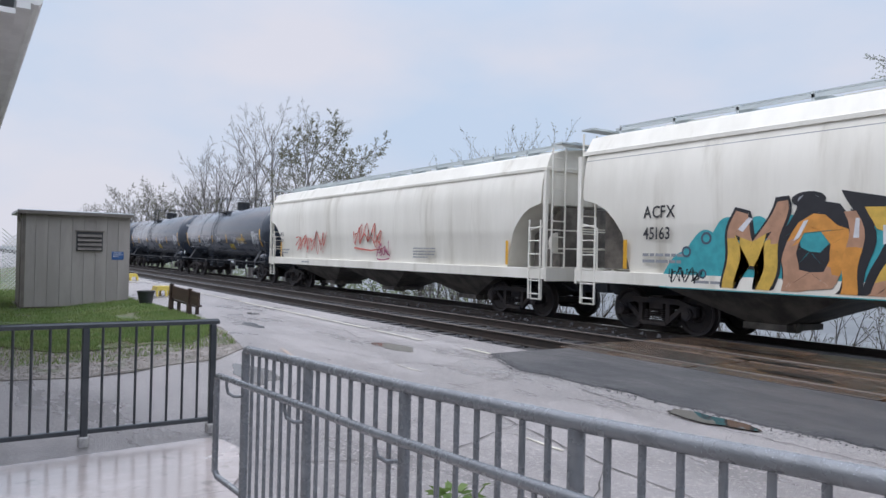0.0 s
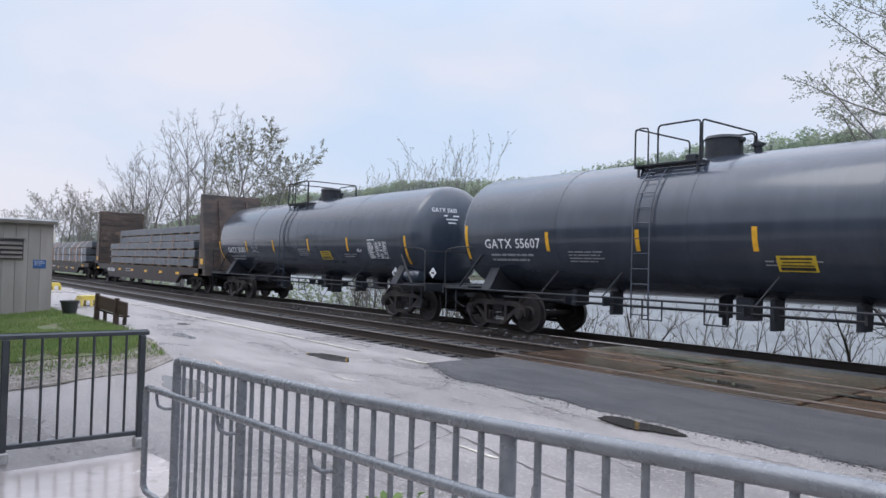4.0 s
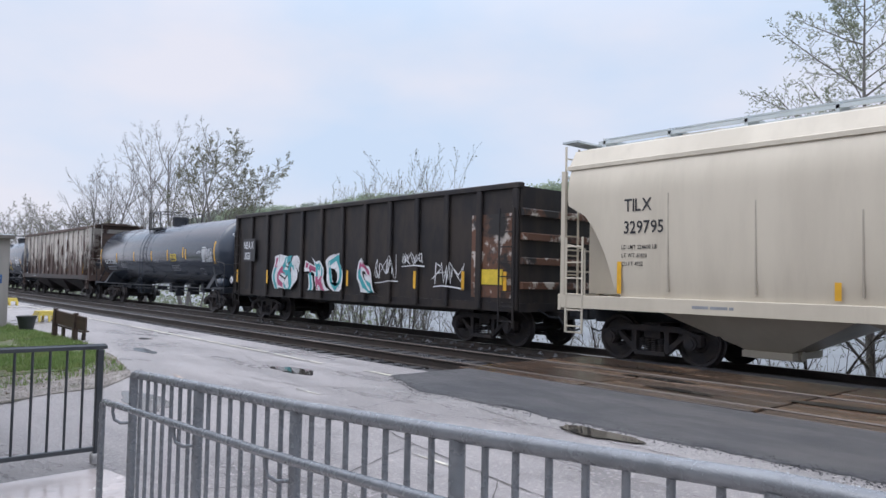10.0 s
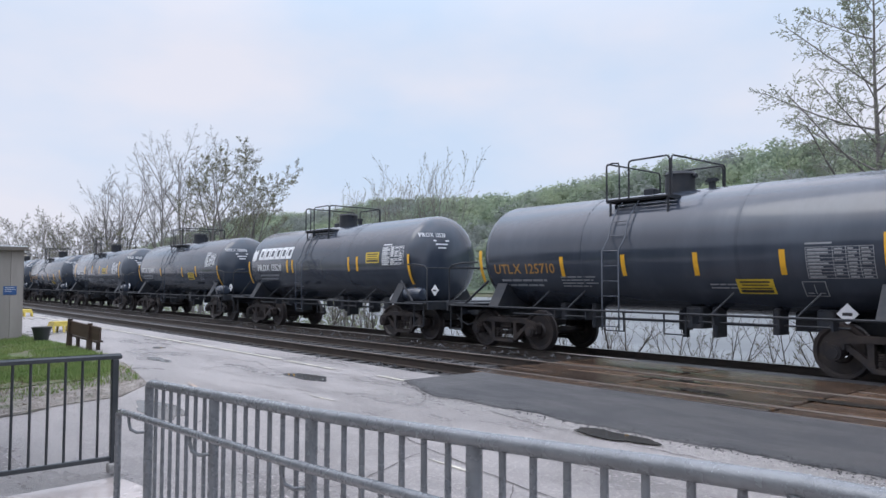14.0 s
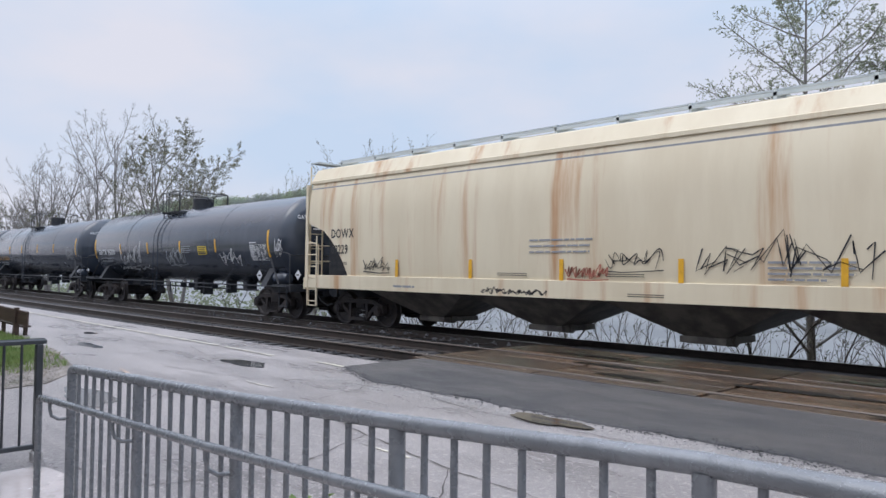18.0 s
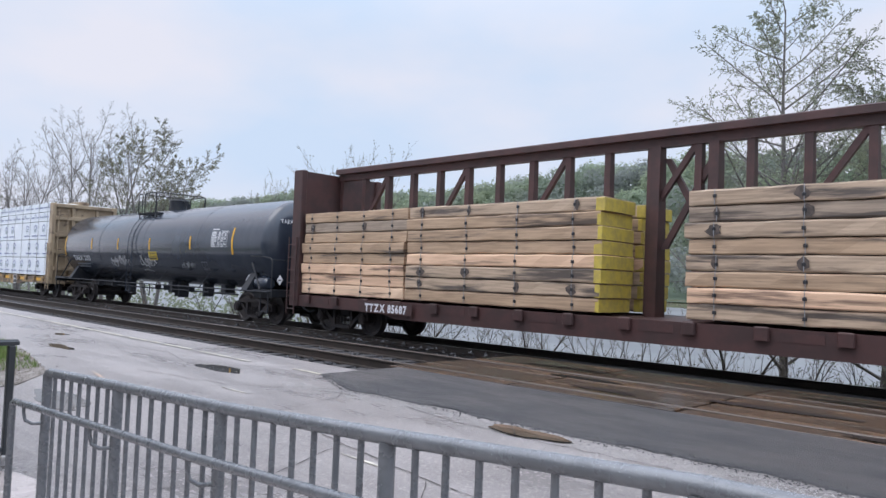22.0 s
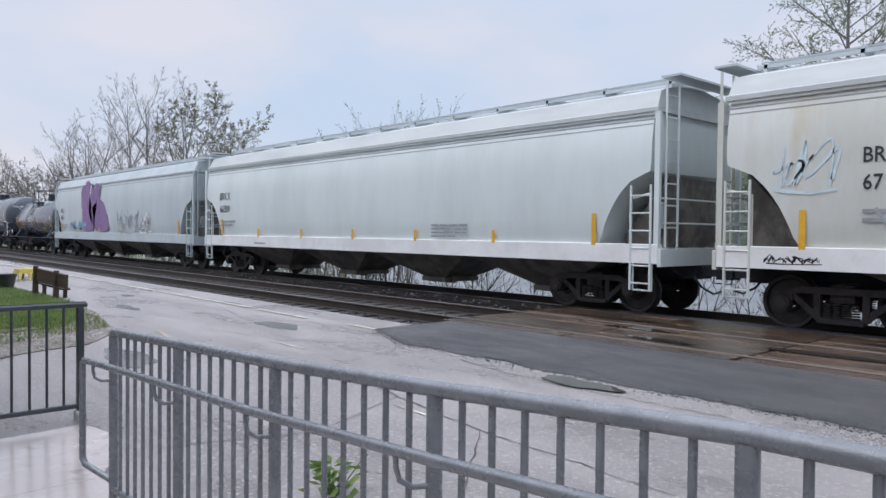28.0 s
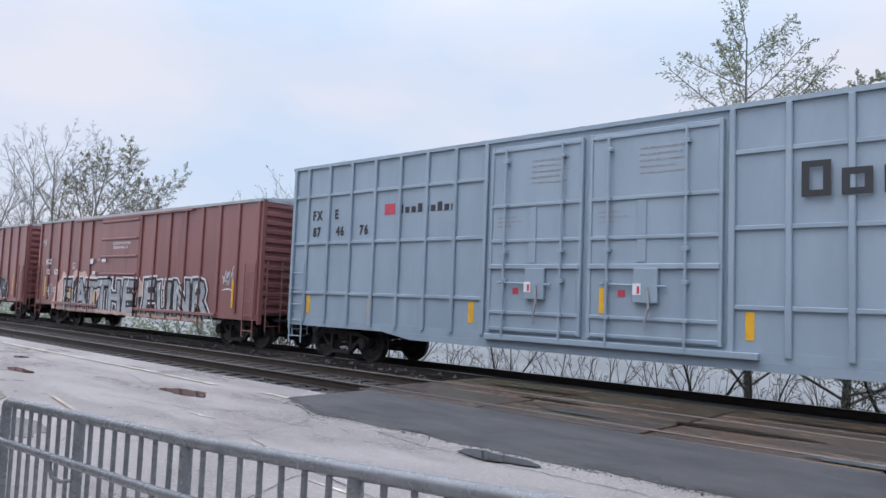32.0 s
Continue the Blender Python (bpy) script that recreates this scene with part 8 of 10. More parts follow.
def creased_sheet(ln, h, seed):
    """The outer face of a wrapped pack: thin sheet pulled into a few sharp folds."""
    r = random.Random(seed)
    folds = []
    for _ in range(16):
        a = r.choice((r.gauss(0.35, 0.15), r.gauss(-0.4, 0.2), r.gauss(1.5, 0.2)))
        folds.append((r.uniform(0, ln), r.uniform(0, h), math.cos(a), math.sin(a), r.uniform(0.2, 0.9), r.uniform(0.012, 0.035), r.uniform(0.006, 0.0145)))
    n, m = int(ln / 0.055), int(h / 0.055)
    v = []
    for j in range(m + 1):
        for i in range(n + 1):
            x, z = ln * i / n, h * j / m
            d = 0.0
            for fx, fz, c, q, length, wide, tall in folds:
                u, t = (x - fx) * c + (z - fz) * q, (z - fz) * c - (x - fx) * q
                if abs(u) < length:
                    d = max(d, tall * max(0, 1 - abs(t) / (wide + 0.02)) * (1 - (u / length) ** 2))
            v.append((x, -d, z))
    return Geo().add(v, [(j * (n + 1) + i, j * (n + 1) + i + 1, (j + 1) * (n + 1) + i + 1, (j + 1) * (n + 1) + i) for j in range(m) for i in range(n)])


def sawn_layer(x0, x1, y0, y1, z0, z1, r):
    """One layer of sawn boards with a wavering, slightly waney face."""
    n = max(6, int((x1 - x0) / 0.32))
    v = []
    for k in range(n + 1):
        x = x0 + (x1 - x0) * k / n
        a, b = r.uniform(0, 0.014), r.uniform(-0.012, 0.006)
        f0, f1, c = r.uniform(-0.012, 0.012), r.uniform(-0.012, 0.014), r.uniform(0.004, 0.02)
        v += [(x, y0 + f0 + c, z0 + a), (x, y0 + f0, z0 + a + 0.025), (x, y0 + f1, z1 + b - 0.03), (x, y0 + f1 + c, z1 + b), (x, y1, z1), (x, y1, z0)]
    f = [(6 * k + i, 6 * k + (i + 1) % 6, 6 * k + 6 + (i + 1) % 6, 6 * k + 6 + i) for k in range(n) for i in range(6)]
    return Geo().add(v, f + [tuple(range(5, -1, -1)), tuple(range(6 * n, 6 * n + 6))])


def center_beam(Gl, Gr, paint, label, load, mark=""):
    L = Gr - Gl
    hb, w, deck, top = L / 2 - 0.68, 1.42, 0.98, 4.62
    car = thing("centerbeam_car", label, "lumber car", group="cars of the freight train")
    grimy = M_CBD if paint is M_CBY else paint
    part("deck", Geo().box(-hb, hb, -w + 0.141, w - 0.141, deck - 0.08, deck - 0.004), grimy, car)
    part("centre_sill", Geo().box(-L / 2 + 0.35, L / 2 - 0.35, -0.3, 0.3, 0.64, deck - 0.081), M_BLACKF, car)
    for y in (-w, w - 0.14):
        part("side_sill", Geo().across([(-hb, deck - 0.3), (-hb, deck), (hb, deck), (hb, deck - 0.3), (hb - 3.6, deck - 0.3), (hb - 4.2, deck - 0.42), (-hb + 4.2, deck - 0.42), (-hb + 3.6, deck - 0.3)], y, y + 0.14), grimy, car)
    pockets = [0.53 + 1.22 * k for k in range(-9, 9) if abs(0.53 + 1.22 * k) < hb - 0.2]
    for k, x in enumerate(pockets):
        part("stake_pocket", lambda: Geo().slab(-0.12, 0.12, -w - 0.09, -w, deck - 0.2, deck + 0.02, 0.02), grimy, car, key=("cbp", paint.name), at=(x, 0, 0))
        if k % 2 == 0 and x < hb - 1.2:
            part("reflector", lambda: Geo().box(0.25, 0.92, -w - 0.008, -w - 0.002, deck - 0.2, deck - 0.06), M_YEL if load != "brown" else M_CBR, car, key=("cbrf", load == "brown"), at=(x, 0, 0))
    for s in (-1, 1):
        X = s * (hb - 0.02)
        b = part("bulkhead", Geo().box(X - 0.1, X + 0.1, -w - 0.03, w + 0.03, deck - 0.3, 4.48), paint, car)
        for y0, y1 in ((-w - 0.06, -w + 0.12), (w - 0.12, w + 0.06)):
            part("edge_post", Geo().slab(X - 0.2, X + 0.2, y0, y1, deck - 0.3, 4.5, 0.02), paint, b)
        for z in (1.4, 2.2, 3.0, 3.8, 4.4):
            part("cross_rib", lambda q=s: Geo().slab(min(0, q * 0.2), max(0, q * 0.2), -w + 0.1, w - 0.1, -0.08, 0.08, 0.02), paint, b, key=("cbx", s, paint.name), at=(X + s * 0.08, 0, z))
        for y in (-0.55, 0.55):
            part("end_post", lambda q=s: Geo().slab(min(0, q * 0.17), max(0, q * 0.17), -0.07, 0.07, deck - 0.2, 4.45, 0.015), paint, b, key=("cbe", s, paint.name), at=(X + s * 0.08, y, 0))
        ladder(car, X + s * 0.06, -w - 0.1, 0.45, 2.6, 0.35, paint, rungs=6, name="side_ladder")
        ladder(car, X + s * 0.33, -w + 0.4, 0.6, 4.2, 0.4, paint, across=False, rungs=9, name="end_ladder")
    part("top_chord", Geo().slab(-hb + 0.1, hb - 0.1, -0.24, 0.24, top - 0.1, top + 0.05, 0.02).box(-hb + 0.1, hb - 0.1, -0.1, 0.1, top - 0.28, top - 0.1), paint, car)
    m = 22
    for k in range(m + 1):
        x = -hb + 0.25 + (2 * hb - 0.5) * k / m
        part("beam_post", lambda: Geo().along([(-0.13, deck), (0.13, deck), (0.08, top - 0.25), (-0.08, top - 0.25)], -0.07, 0.07), paint, car, key=("cbpost", paint.name), at=(x, 0, 0))
        if k % 3 == 1 and k < m:
            d = (2 * hb - 0.5) / m
            part("brace", lambda q=d: Geo().across([(0, top - 1.5), (0.12, top - 1.5), (q, top - 0.28), (q - 0.14, top - 0.28)], -0.05, 0.05), paint, car, key=("cbbr", paint.name, round(d, 2)), at=(x, 0, 0))
    if mark:
        ln = words(mark, 0.26, 0.045, 0.9)[2]
        nb = part("number_board", Geo().slab(-hb + 3.05, -hb + 3.35 + ln, -w - 0.1, -w - 0.092, deck - 0.31, deck - 0.03, 0.003), M_LETB if load != "brown" else paint, car, "black board with white numbers" if load != "brown" else "")
        lettering(nb, mark, 0.26, -hb + 3.2, deck - 0.27, -w - 0.101, M_LET, squeeze=0.9, fat=0.045)
    r = random.Random(len(label) + int(Gl))
    inner = 0.2
    if load in ("wrap4", "wrap5"):
        tiers = [0.885, 0.885, 0.885, 0.885] if load == "wrap4" else [0.87, 0.87, 0.87, 0.45, 0.45]
        cols = 5
        step = (2 * hb - 0.5) / cols
        z = deck + 0.06
        face = -w + 0.03
        for ti, h in enumerate(tiers):
            thin = h < 0.6
            q = 0.12 if thin else 0.2
            pitch = 1.4 if thin else 1.2
            phase = (0.88, 0.63, 0.24, 0.04, 0.54)[ti]

            def ring_geo():
                g = Geo()
                ring_mark(g, 0, h * 0.6, -0.015, q)
                return g

            def text_geo():
                g = Geo()
                for sgn in (-1, 1):
                    x, base, tall = (0.17, h * 0.4, 0.06) if thin else (0.03, h * 0.17, 0.058)
                    for i, width in enumerate((0.07, 0.06, 0.05, 0.06, 0.055, 0.05)):
                        a, b = sorted((sgn * x, sgn * (x + width)))
                        big = i == (0 if sgn > 0 else 5)
                        g.box(a, b - 0.008, -0.016, -0.013, base, base + tall * (1.3 if big else 1.0))
                        x += width + 0.012
                return g
            for c in range(cols):
                x0 = -hb + 0.25 + step * c + ((0.05 if c > 1 else -0.05) if load == "wrap4" else 0.0)
                bun = part("lumber_pack", Geo().slab(x0 + 0.003, x0 + step - 0.003, face + 0.015, -inner, z + 0.014, z + h - 0.014, 0.02), M_WRAP, car, "lumber pack in printed white wrap")
                part("lumber_pack", Geo().slab(x0 + 0.003, x0 + step - 0.003, inner, w - 0.03, z + 0.014, z + h - 0.014, 0.02), M_WRAP, car, "lumber pack in printed white wrap")
                kind = r.randrange(6)
                part("wrap_sheet", lambda: creased_sheet(step - 0.006, h - 0.03, 31 * kind + ti), M_WRAP, bun, key=("wsheet", round(step, 2), h, kind), smooth=60, at=(x0 + 0.003, face + 0.012, z + 0.015))
                k0 = math.ceil((x0 + 0.35 - phase) / pitch)
                while phase + pitch * k0 < x0 + step - 0.3:
                    x = phase + pitch * k0 + r.choice((0, 0, 0, 0, 0.1))
                    part("printed_mark", ring_geo, M_LOGO, bun, key=("wring", h), at=(x, face, z))
                    tagged(part("printed_text", text_geo, M_LOGO, bun, key=("wtext", h), at=(x, face, z)), kind="stuff")
                    part("printed_chevron", lambda: chevrons(Geo(), 0, h * 0.62, -0.015, q), M_LOGOG, bun, key=("wchev", h), at=(x, face, z))
                    k0 += 1
            z += h
        for x in pockets:
            st = part("tie_strap", Geo().box(x - 0.014, x + 0.014, face - 0.02, face - 0.014, deck - 0.02, z + 0.002), M_LETG, car)
            part("strap_corner", Geo().slab(x - 0.055, x + 0.055, face - 0.024, face + 0.13, z - 0.09, z - 0.008, 0.012), M_GREYD, st, "dark plastic edge guard")
    else:
        if load == "brown":
            stacks = [(-hb + 0.27, 4.15, 8, 0, None), (-6.62, 5.35, 8, 0, M_ENDY), (0.43, 5.4, 8, 0, None), (5.9, hb - 6.2, 8, 1, None)]
        elif load == "tan":
            stacks = [(-hb + 0.27, 4.28, 8, 2, None), (-6.36, 4.7, 8, 2, M_ENDB), (0.97, 4.85, 9, 0, None), (5.9, hb - 6.2, 9, 0, None)]
        else:
            stacks = [(-hb + 0.3, 4.75, 9, 2, None), (-5.83, 5.05, 9, 1, M_ENDY), (1.55, 4.72, 9, 1, None), (6.33, hb - 6.6, 9, 1, None)]
        for x in (-0.86, 0.32):
            part("bay_post", lambda: Geo().along([(-0.2, deck), (0.2, deck), (0.12, top - 0.25), (-0.12, top - 0.25)], -0.1, 0.1), paint, car, key=("cbay", paint.name), at=(x, 0, 0))
        for k, (a, b) in enumerate(((-0.76, 0.24), (0.24, -0.76))):
            part("cross_brace", lambda a=a, b=b, k=k: Geo().across([(a, top - 2.3), (a + 0.14, top - 2.3), (b + 0.14, top - 0.5), (b, top - 0.5)] if a < b else [(b, top - 0.5), (a, top - 2.3), (a + 0.14, top - 2.3), (b + 0.14, top - 0.5)], -0.04 + 0.081 * k, 0.04 + 0.081 * k), paint, car, key=("cbxb", paint.name, k))
        for x0, ln, n, tone, end in stacks:
            h = 2.22 / 8
            for k in range(n):
                if tone == 2:
                    mat = M_LUM[r.choice((0, 0, 2))] if k < n / 2 else M_LUM[r.choice((3, 5, 3))]
                elif tone == 1:
                    mat = M_LUM[r.choice((4, 0, 5, 1, 1, 3))]
                else:
                    mat = M_LUM[r.choice((4, 1, 4, 1, 2, 5) if k < 4 else (1, 5, 3, 1, 4, 1))] if load == "brown" else M_LUM[r.choice((0, 0, 4, 2, 1))]
                z = deck + 0.06 + h * k
                sh = r.uniform(-0.05, 0.05)
                for y0, y1 in ((-w + 0.05 + r.uniform(-0.03, 0.02), -inner), (inner, w - 0.05)):
                    t = part("timber_layer", sawn_layer(x0 + sh, x0 + ln + sh, y0, y1, z, z + h - 0.008, r), mat, car)
                    if end is not None:
                        part("end_coat", Geo().slab(x0 + ln + sh - r.uniform(0.04, 0.2), x0 + ln + sh + 0.01, y0 - 0.005, y1 + 0.005, z + 0.004, z + h - 0.02, 0.012), end, t)
                    if y0 < 0:
                        for i in range(4):
                            x = x0 + ln * (i + 0.35) / 3.8 + r.uniform(-0.02, 0.02)
                            zz = z + r.uniform(0.08, 0.13)
                            part("band", Geo().box(x - 0.006, x + 0.006, y0 - 0.022, y0 - 0.018, z, z + h), M_LETG, t, "thin steel band")
                            if (mat is M_LUM[3] or mat is M_LUM[5]) and r.random() < 0.6:
                                # water stain bled from the band
                                c, q, n8 = r.uniform(-0.05, 0.05), r.uniform(0.06, 0.17), 11
                                rim = [(x + c + q * math.cos(6.283 * u / n8) * r.uniform(0.5, 1.1), y0 - 0.016, z + h * 0.5 + (h * 0.46) * math.sin(6.283 * u / n8) * r.uniform(0.7, 1.0)) for u in range(n8)]
                                part("stain", Geo().add(rim, [tuple(range(n8))]), M_STAIN, t, "dark water stain")
                            part("strap_seal", Geo().slab(x - 0.032, x + 0.032, y0 - 0.03, y0 + 0.002, zz, zz + 0.06, 0.01), M_LETB, t)
    part("data_board", Geo().box(hb - 5.2, hb - 4.7, -w - 0.02, -w - 0.012, deck - 0.42, deck + 0.03), M_LETB, car)
    gg = Geo()
    for a, b, c, e in ((0, 0.5, 0, 0.03), (0, 0.5, 0.42, 0.45), (0, 0.03, 0, 0.45), (0.47, 0.5, 0, 0.45), (0.24, 0.27, 0, 0.45), (0, 0.5, 0.2, 0.23)):
        gg.box(hb - 5.2 + a, hb - 5.2 + b, -w - 0.026, -w - 0.021, deck - 0.42 + c, deck - 0.42 + e)
    part("stencil_box", gg, M_LET, car)
    running_gear(car, L, 2 * (hb - 1.75))
    return car


# ---- the train: cars from front to rear, coupler to coupler along the train ----
TRAIN = []
DOOR = (-1.9, 0.96)


def add(Gl, Gr, build, *args, **kw):
    Gl, Gr = 1.0306 * Gl - 0.6, 1.0306 * Gr - 0.6
    TRAIN.append(((Gl + Gr) / 2, build(Gl, Gr, *args, **kw)))


def rib_posts(hb, d0, d1):
    """Places of a ribbed box car's side posts, so that paint runs over them."""
    return dict(posts=[(q, 0.07, 0.06) for q in (-hb + 0.12 + (2 * hb - 0.24) * k / 16 for k in range(17)) if not d0 < q < d1] + [((d0 + d1) / 2, (d1 - d0) / 2, 0.122)])


def art(text, x, z, size, fills, line, seed, squeeze=0.9, back=None, rim=None, ribbed=None, calm=1.0, bold=0.012):
    return lambda car, T, *rest: tag_art(car, text, x, z, (T - (0.021 if ribbed else 0)) if not isinstance(T, tuple) else 0, size, fills, line, T if isinstance(T, tuple) else rib_posts(rest[0], *ribbed) if ribbed else None, seed, squeeze, back=back, rim=rim, calm=calm, bold=bold)


def scr(x, z, w, h, ink, seed, wide=0.03, turns=9):
    def make(car, T, *_):
        tank = isinstance(T, tuple)
        scribble(car, x, z - 0.45 if tank else z, 0 if tank else T, w, h * 0.75 if tank else h, GRAF[ink], T if tank else None, seed, wide * 0.7 if tank else wide, turns)
    return make


def cloud(x0, x1, base, h, ink, bumps=9, lift=0.003):
    """A sprayed patch of flat colour with a scalloped upper edge."""
    def make(car, y, *_):
        n = 90
        vs, fs = [], []
        for k in range(n + 1):
            u = k / n
            rise = min(1.0, u / 0.22) ** 0.6 * min(1.0, (1 - u) / 0.3) ** 0.6
            vs += [(x0 + (x1 - x0) * u, base), (x0 + (x1 - x0) * u, base + 0.02 + h * rise * (0.84 + 0.16 * abs(math.sin(bumps * math.pi * u))))]
        fs = [(2 * k, 2 * k + 2, 2 * k + 3, 2 * k + 1) for k in range(n)]
        part("graffiti", lay(vs, fs, y, None, lift), GRAF[ink], car, "sprayed patch of colour")
    return make


def hump(line, foot, ink, lift=0.003):
    """A sprayed patch on a ribbed car, from a foot line up to a rounded outline."""
    def make(car, y, hb):
        vs = []
        n = 8 * (len(line) - 1)
        for k in range(n + 1):
            i = min(k // 8, len(line) - 2)
            t = (k - 8 * i) / 8
            t = t * t * (3 - 2 * t)
            a = line[i][0] + (line[i + 1][0] - line[i][0]) * (k - 8 * i) / 8
            top = line[i][1] + (line[i + 1][1] - line[i][1]) * t
            vs += [(a, foot + 0.02 * math.sin(7 * a)), (a, max(foot + 0.05, top + 0.02 * math.sin(11 * a)))]
        part("graffiti", lay(vs, [(2 * k, 2 * k + 2, 2 * k + 3, 2 * k + 1) for k in range(n)], y - 0.021, rib_posts(hb, *DOOR), lift), GRAF[ink], car, "sprayed patch of colour")
    return make


def frame_mark(x, z, q):
    """A small square stencil frame with a letter."""
    def make(car, y, hb):
        g = Geo()
        for a, b, c, e in ((0, q, 0, 0.02), (0, q, q - 0.02, q), (0, 0.02, 0, q), (q - 0.02, q, 0, q)):
            g.box(x + a, x + b, y - 0.0645, y - 0.062, z + c, z + e)
        m = part("plate_mark", g, M_LET, car)
        lettering(m, "C", 0.13, x + q / 2 - 0.05, z + 0.04, y - 0.06, M_LET)
    return make


def rings(spots, ink, lift=0.008, core=None):
    """Sprayed outlines of bubbles: (x, z, radius, flatness) of each."""
    def make(car, y, *_):
        for x, z, rad, flat_by in spots:
            vs = [(x + rad * q * math.cos(6.283 * i / 20), z + rad * flat_by * q * math.sin(6.283 * i / 20)) for q in (1.0, 0.62) for i in range(20)]
            part("graffiti", lay(vs, [(i, (i + 1) % 20, 20 + (i + 1) % 20, 20 + i) for i in range(20)], y, None, lift), GRAF[ink], car)
            if core:
                part("graffiti", lay(vs[20:], [tuple(range(20))], y, None, lift - 0.002), GRAF[core], car)
    return make


def logo_column(x, heights):
    """The owner's name down the side, kept as plain worn frames."""
    def make(car, y, *_):
        for z in heights:
            vs, fs = [], []
            for a, b, c, d in ((0, 0.34, 0, 0.09), (0, 0.34, 0.28, 0.37), (0, 0.1, 0.09, 0.28), (0.24, 0.34, 0.09, 0.28)):
                m = len(vs)
                vs += [(x + a, z + c), (x + b, z + c), (x + b, z + d), (x + a, z + d)]
                fs.append((m, m + 1, m + 2, m + 3))
            part("logo_block", lay(vs, fs, y, None, 0.004), M_LET, car)
    return make


def stamp(text, size, x, z, mat):
    return lambda car, y, *_: lettering(car, text, size, x, z, y, mat, squeeze=0.85)


add(-98.0, -81.5, tank_car, "GATX", "202114", fine=False)
add(-81.5, -64.5, tank_car, "GATX", "202190", fine=False)
add(-64.5, -47.0, tank_car, "GATX", "202483", graf=[scr(-5.0, 2.3, 1.5, 0.7, "white", 1), scr(2, 2.3, 1.5, 0.7, "white", 2)], label="black railway tank car with white tags and yellow-topped platform")
add(-47.0, -31.4, tank_car, "GATX", "202489", graf=[scr(-4.2, 2.3, 2.2, 0.8, "white", 3), scr(-0.8, 2.3, 1.2, 0.8, "white", 4), scr(2.2, 2.2, 2.0, 0.9, "white", 5), scr(3.0, 2.4, 1.5, 0.5, "gold", 6)], label="black railway tank car sprayed with white tags")
add(-31.4, -11.98, hopper_car, M_CREAM, "SHPX", "43230", 3.72, cut=1.25, cut_z=(0.85, 1.65), label="cream covered hopper car with thin red tags", text_z=1.95, text_size=0.22, strips=2, walk_mat=M_GREYD,
    extra=[scr(-6.3, 1.45, 3.2, 1.15, "coral", 7, 0.06, 8), scr(-0.9, 1.75, 2.2, 0.9, "coral", 8, 0.06, 7), scr(0.9, 1.4, 0.9, 0.6, "magenta", 9, 0.05, 5)])
add(-11.98, 4.7, hopper_car, M_CREAM, "ACFX", "45163", 3.92, cut=1.25, cut_z=(0.88, 1.65), text_x=1.88, label="cream covered hopper car with a teal and orange graffiti piece", text_z=1.97, text_size=0.35, strips=2, walk_mat=M_GREYD,
    extra=[cloud(-5.65, 0.55, 1.0, 1.35, "teal", 10), art("MOIZ", -4.15, 1.08, 1.8, ("gold", "clay", "orange", "clay"), "black", 5, 0.72, calm=0.75, bold=0.045),
           rings(((-2.56, 2.62, 0.3, 0.45),), "black", core="grey"), rings(((-5.0, 1.72, 0.11, 1), (-4.55, 1.98, 0.12, 1), (-0.42, 1.95, 0.13, 1), (-0.3, 1.62, 0.1, 1), (-0.15, 1.3, 0.1, 1), (-4.62, 1.3, 0.09, 1)), "slate", core="teal"),
           scr(-5.4, 1.1, 0.8, 0.4, "black", 11), scr(-0.3, 1.12, 0.6, 0.45, "slate", 12, 0.03, 4), scr(0.6, 1.12, 1.3, 0.45, "black", 13, 0.03, 6),
           cloud(2.45, 5.9, 1.0, 1.55, "navy", 3), cloud(2.85, 5.6, 1.05, 0.7, "purple", 5, 0.0045), art("GKB", 2.7, 1.1, 1.75, ("navy", "slate", "purple"), "coral", 4, 0.72, rim="black", calm=0.7)])
add(4.7, 31.85, steel_flat, "long black flat car loaded with strapped dark steel bundles", False, ("SDIX 260040", -2.45))
add(31.85, 52.75, steel_flat, "rusty bulkhead flat car loaded with dark steel bundles", True, ("NOKL 725743", -6.6))
add(52.75, 68.6, tank_car, "GATX", "51600", graf=[scr(-3.9, 2.38, 0.6, 0.36, "grey", 12)],
    marks=dict(strips=((-7.09, -0.52, 1), (-4.34, -0.33, 0), (-1.9, -0.33, 0), (0.86, -0.31, 0), (3.48, -0.3, 0), (6.67, -0.51, 1)), let=(-6.28, -0.58, 1.77), sign=(1.98, -0.67), panel=(4.67, -0.23), plac=5.75, note=(4.03, -0.55, 'FRA'), bars=((0.06, -0.46, 0.89), (3.19, -0.64, 0.73))))
add(68.6, 83.3, tank_car, "GATX", "55607")
add(83.3, 100.2, tank_car, "PROX", "230912", graf=[art("LAMB", -4.6, 1.95, 0.95, ("red", "red"), "white", 6, 0.8)], label="glossy black railway tank car with a small red graffiti tag")
add(100.2, 115.97, tank_car, "GATX", "64539",
    marks=dict(strips=((-7.04, -0.55, 1), (-4.02, -0.33, 0), (-1.31, -0.31, 0), (1.66, -0.32, 0), (3.99, -0.31, 0), (6.7, -0.5, 1)), let=(-6.09, -0.46, 1.85), sign=(-0.78, -0.94), panel=(5.53, 0.01), box=(4.89, -1.01), plac=5.49, note=(4.89, -0.46, 'FRA'), bars=((1.75, -0.69, 0.99), (4.06, -0.7, 0.64))))
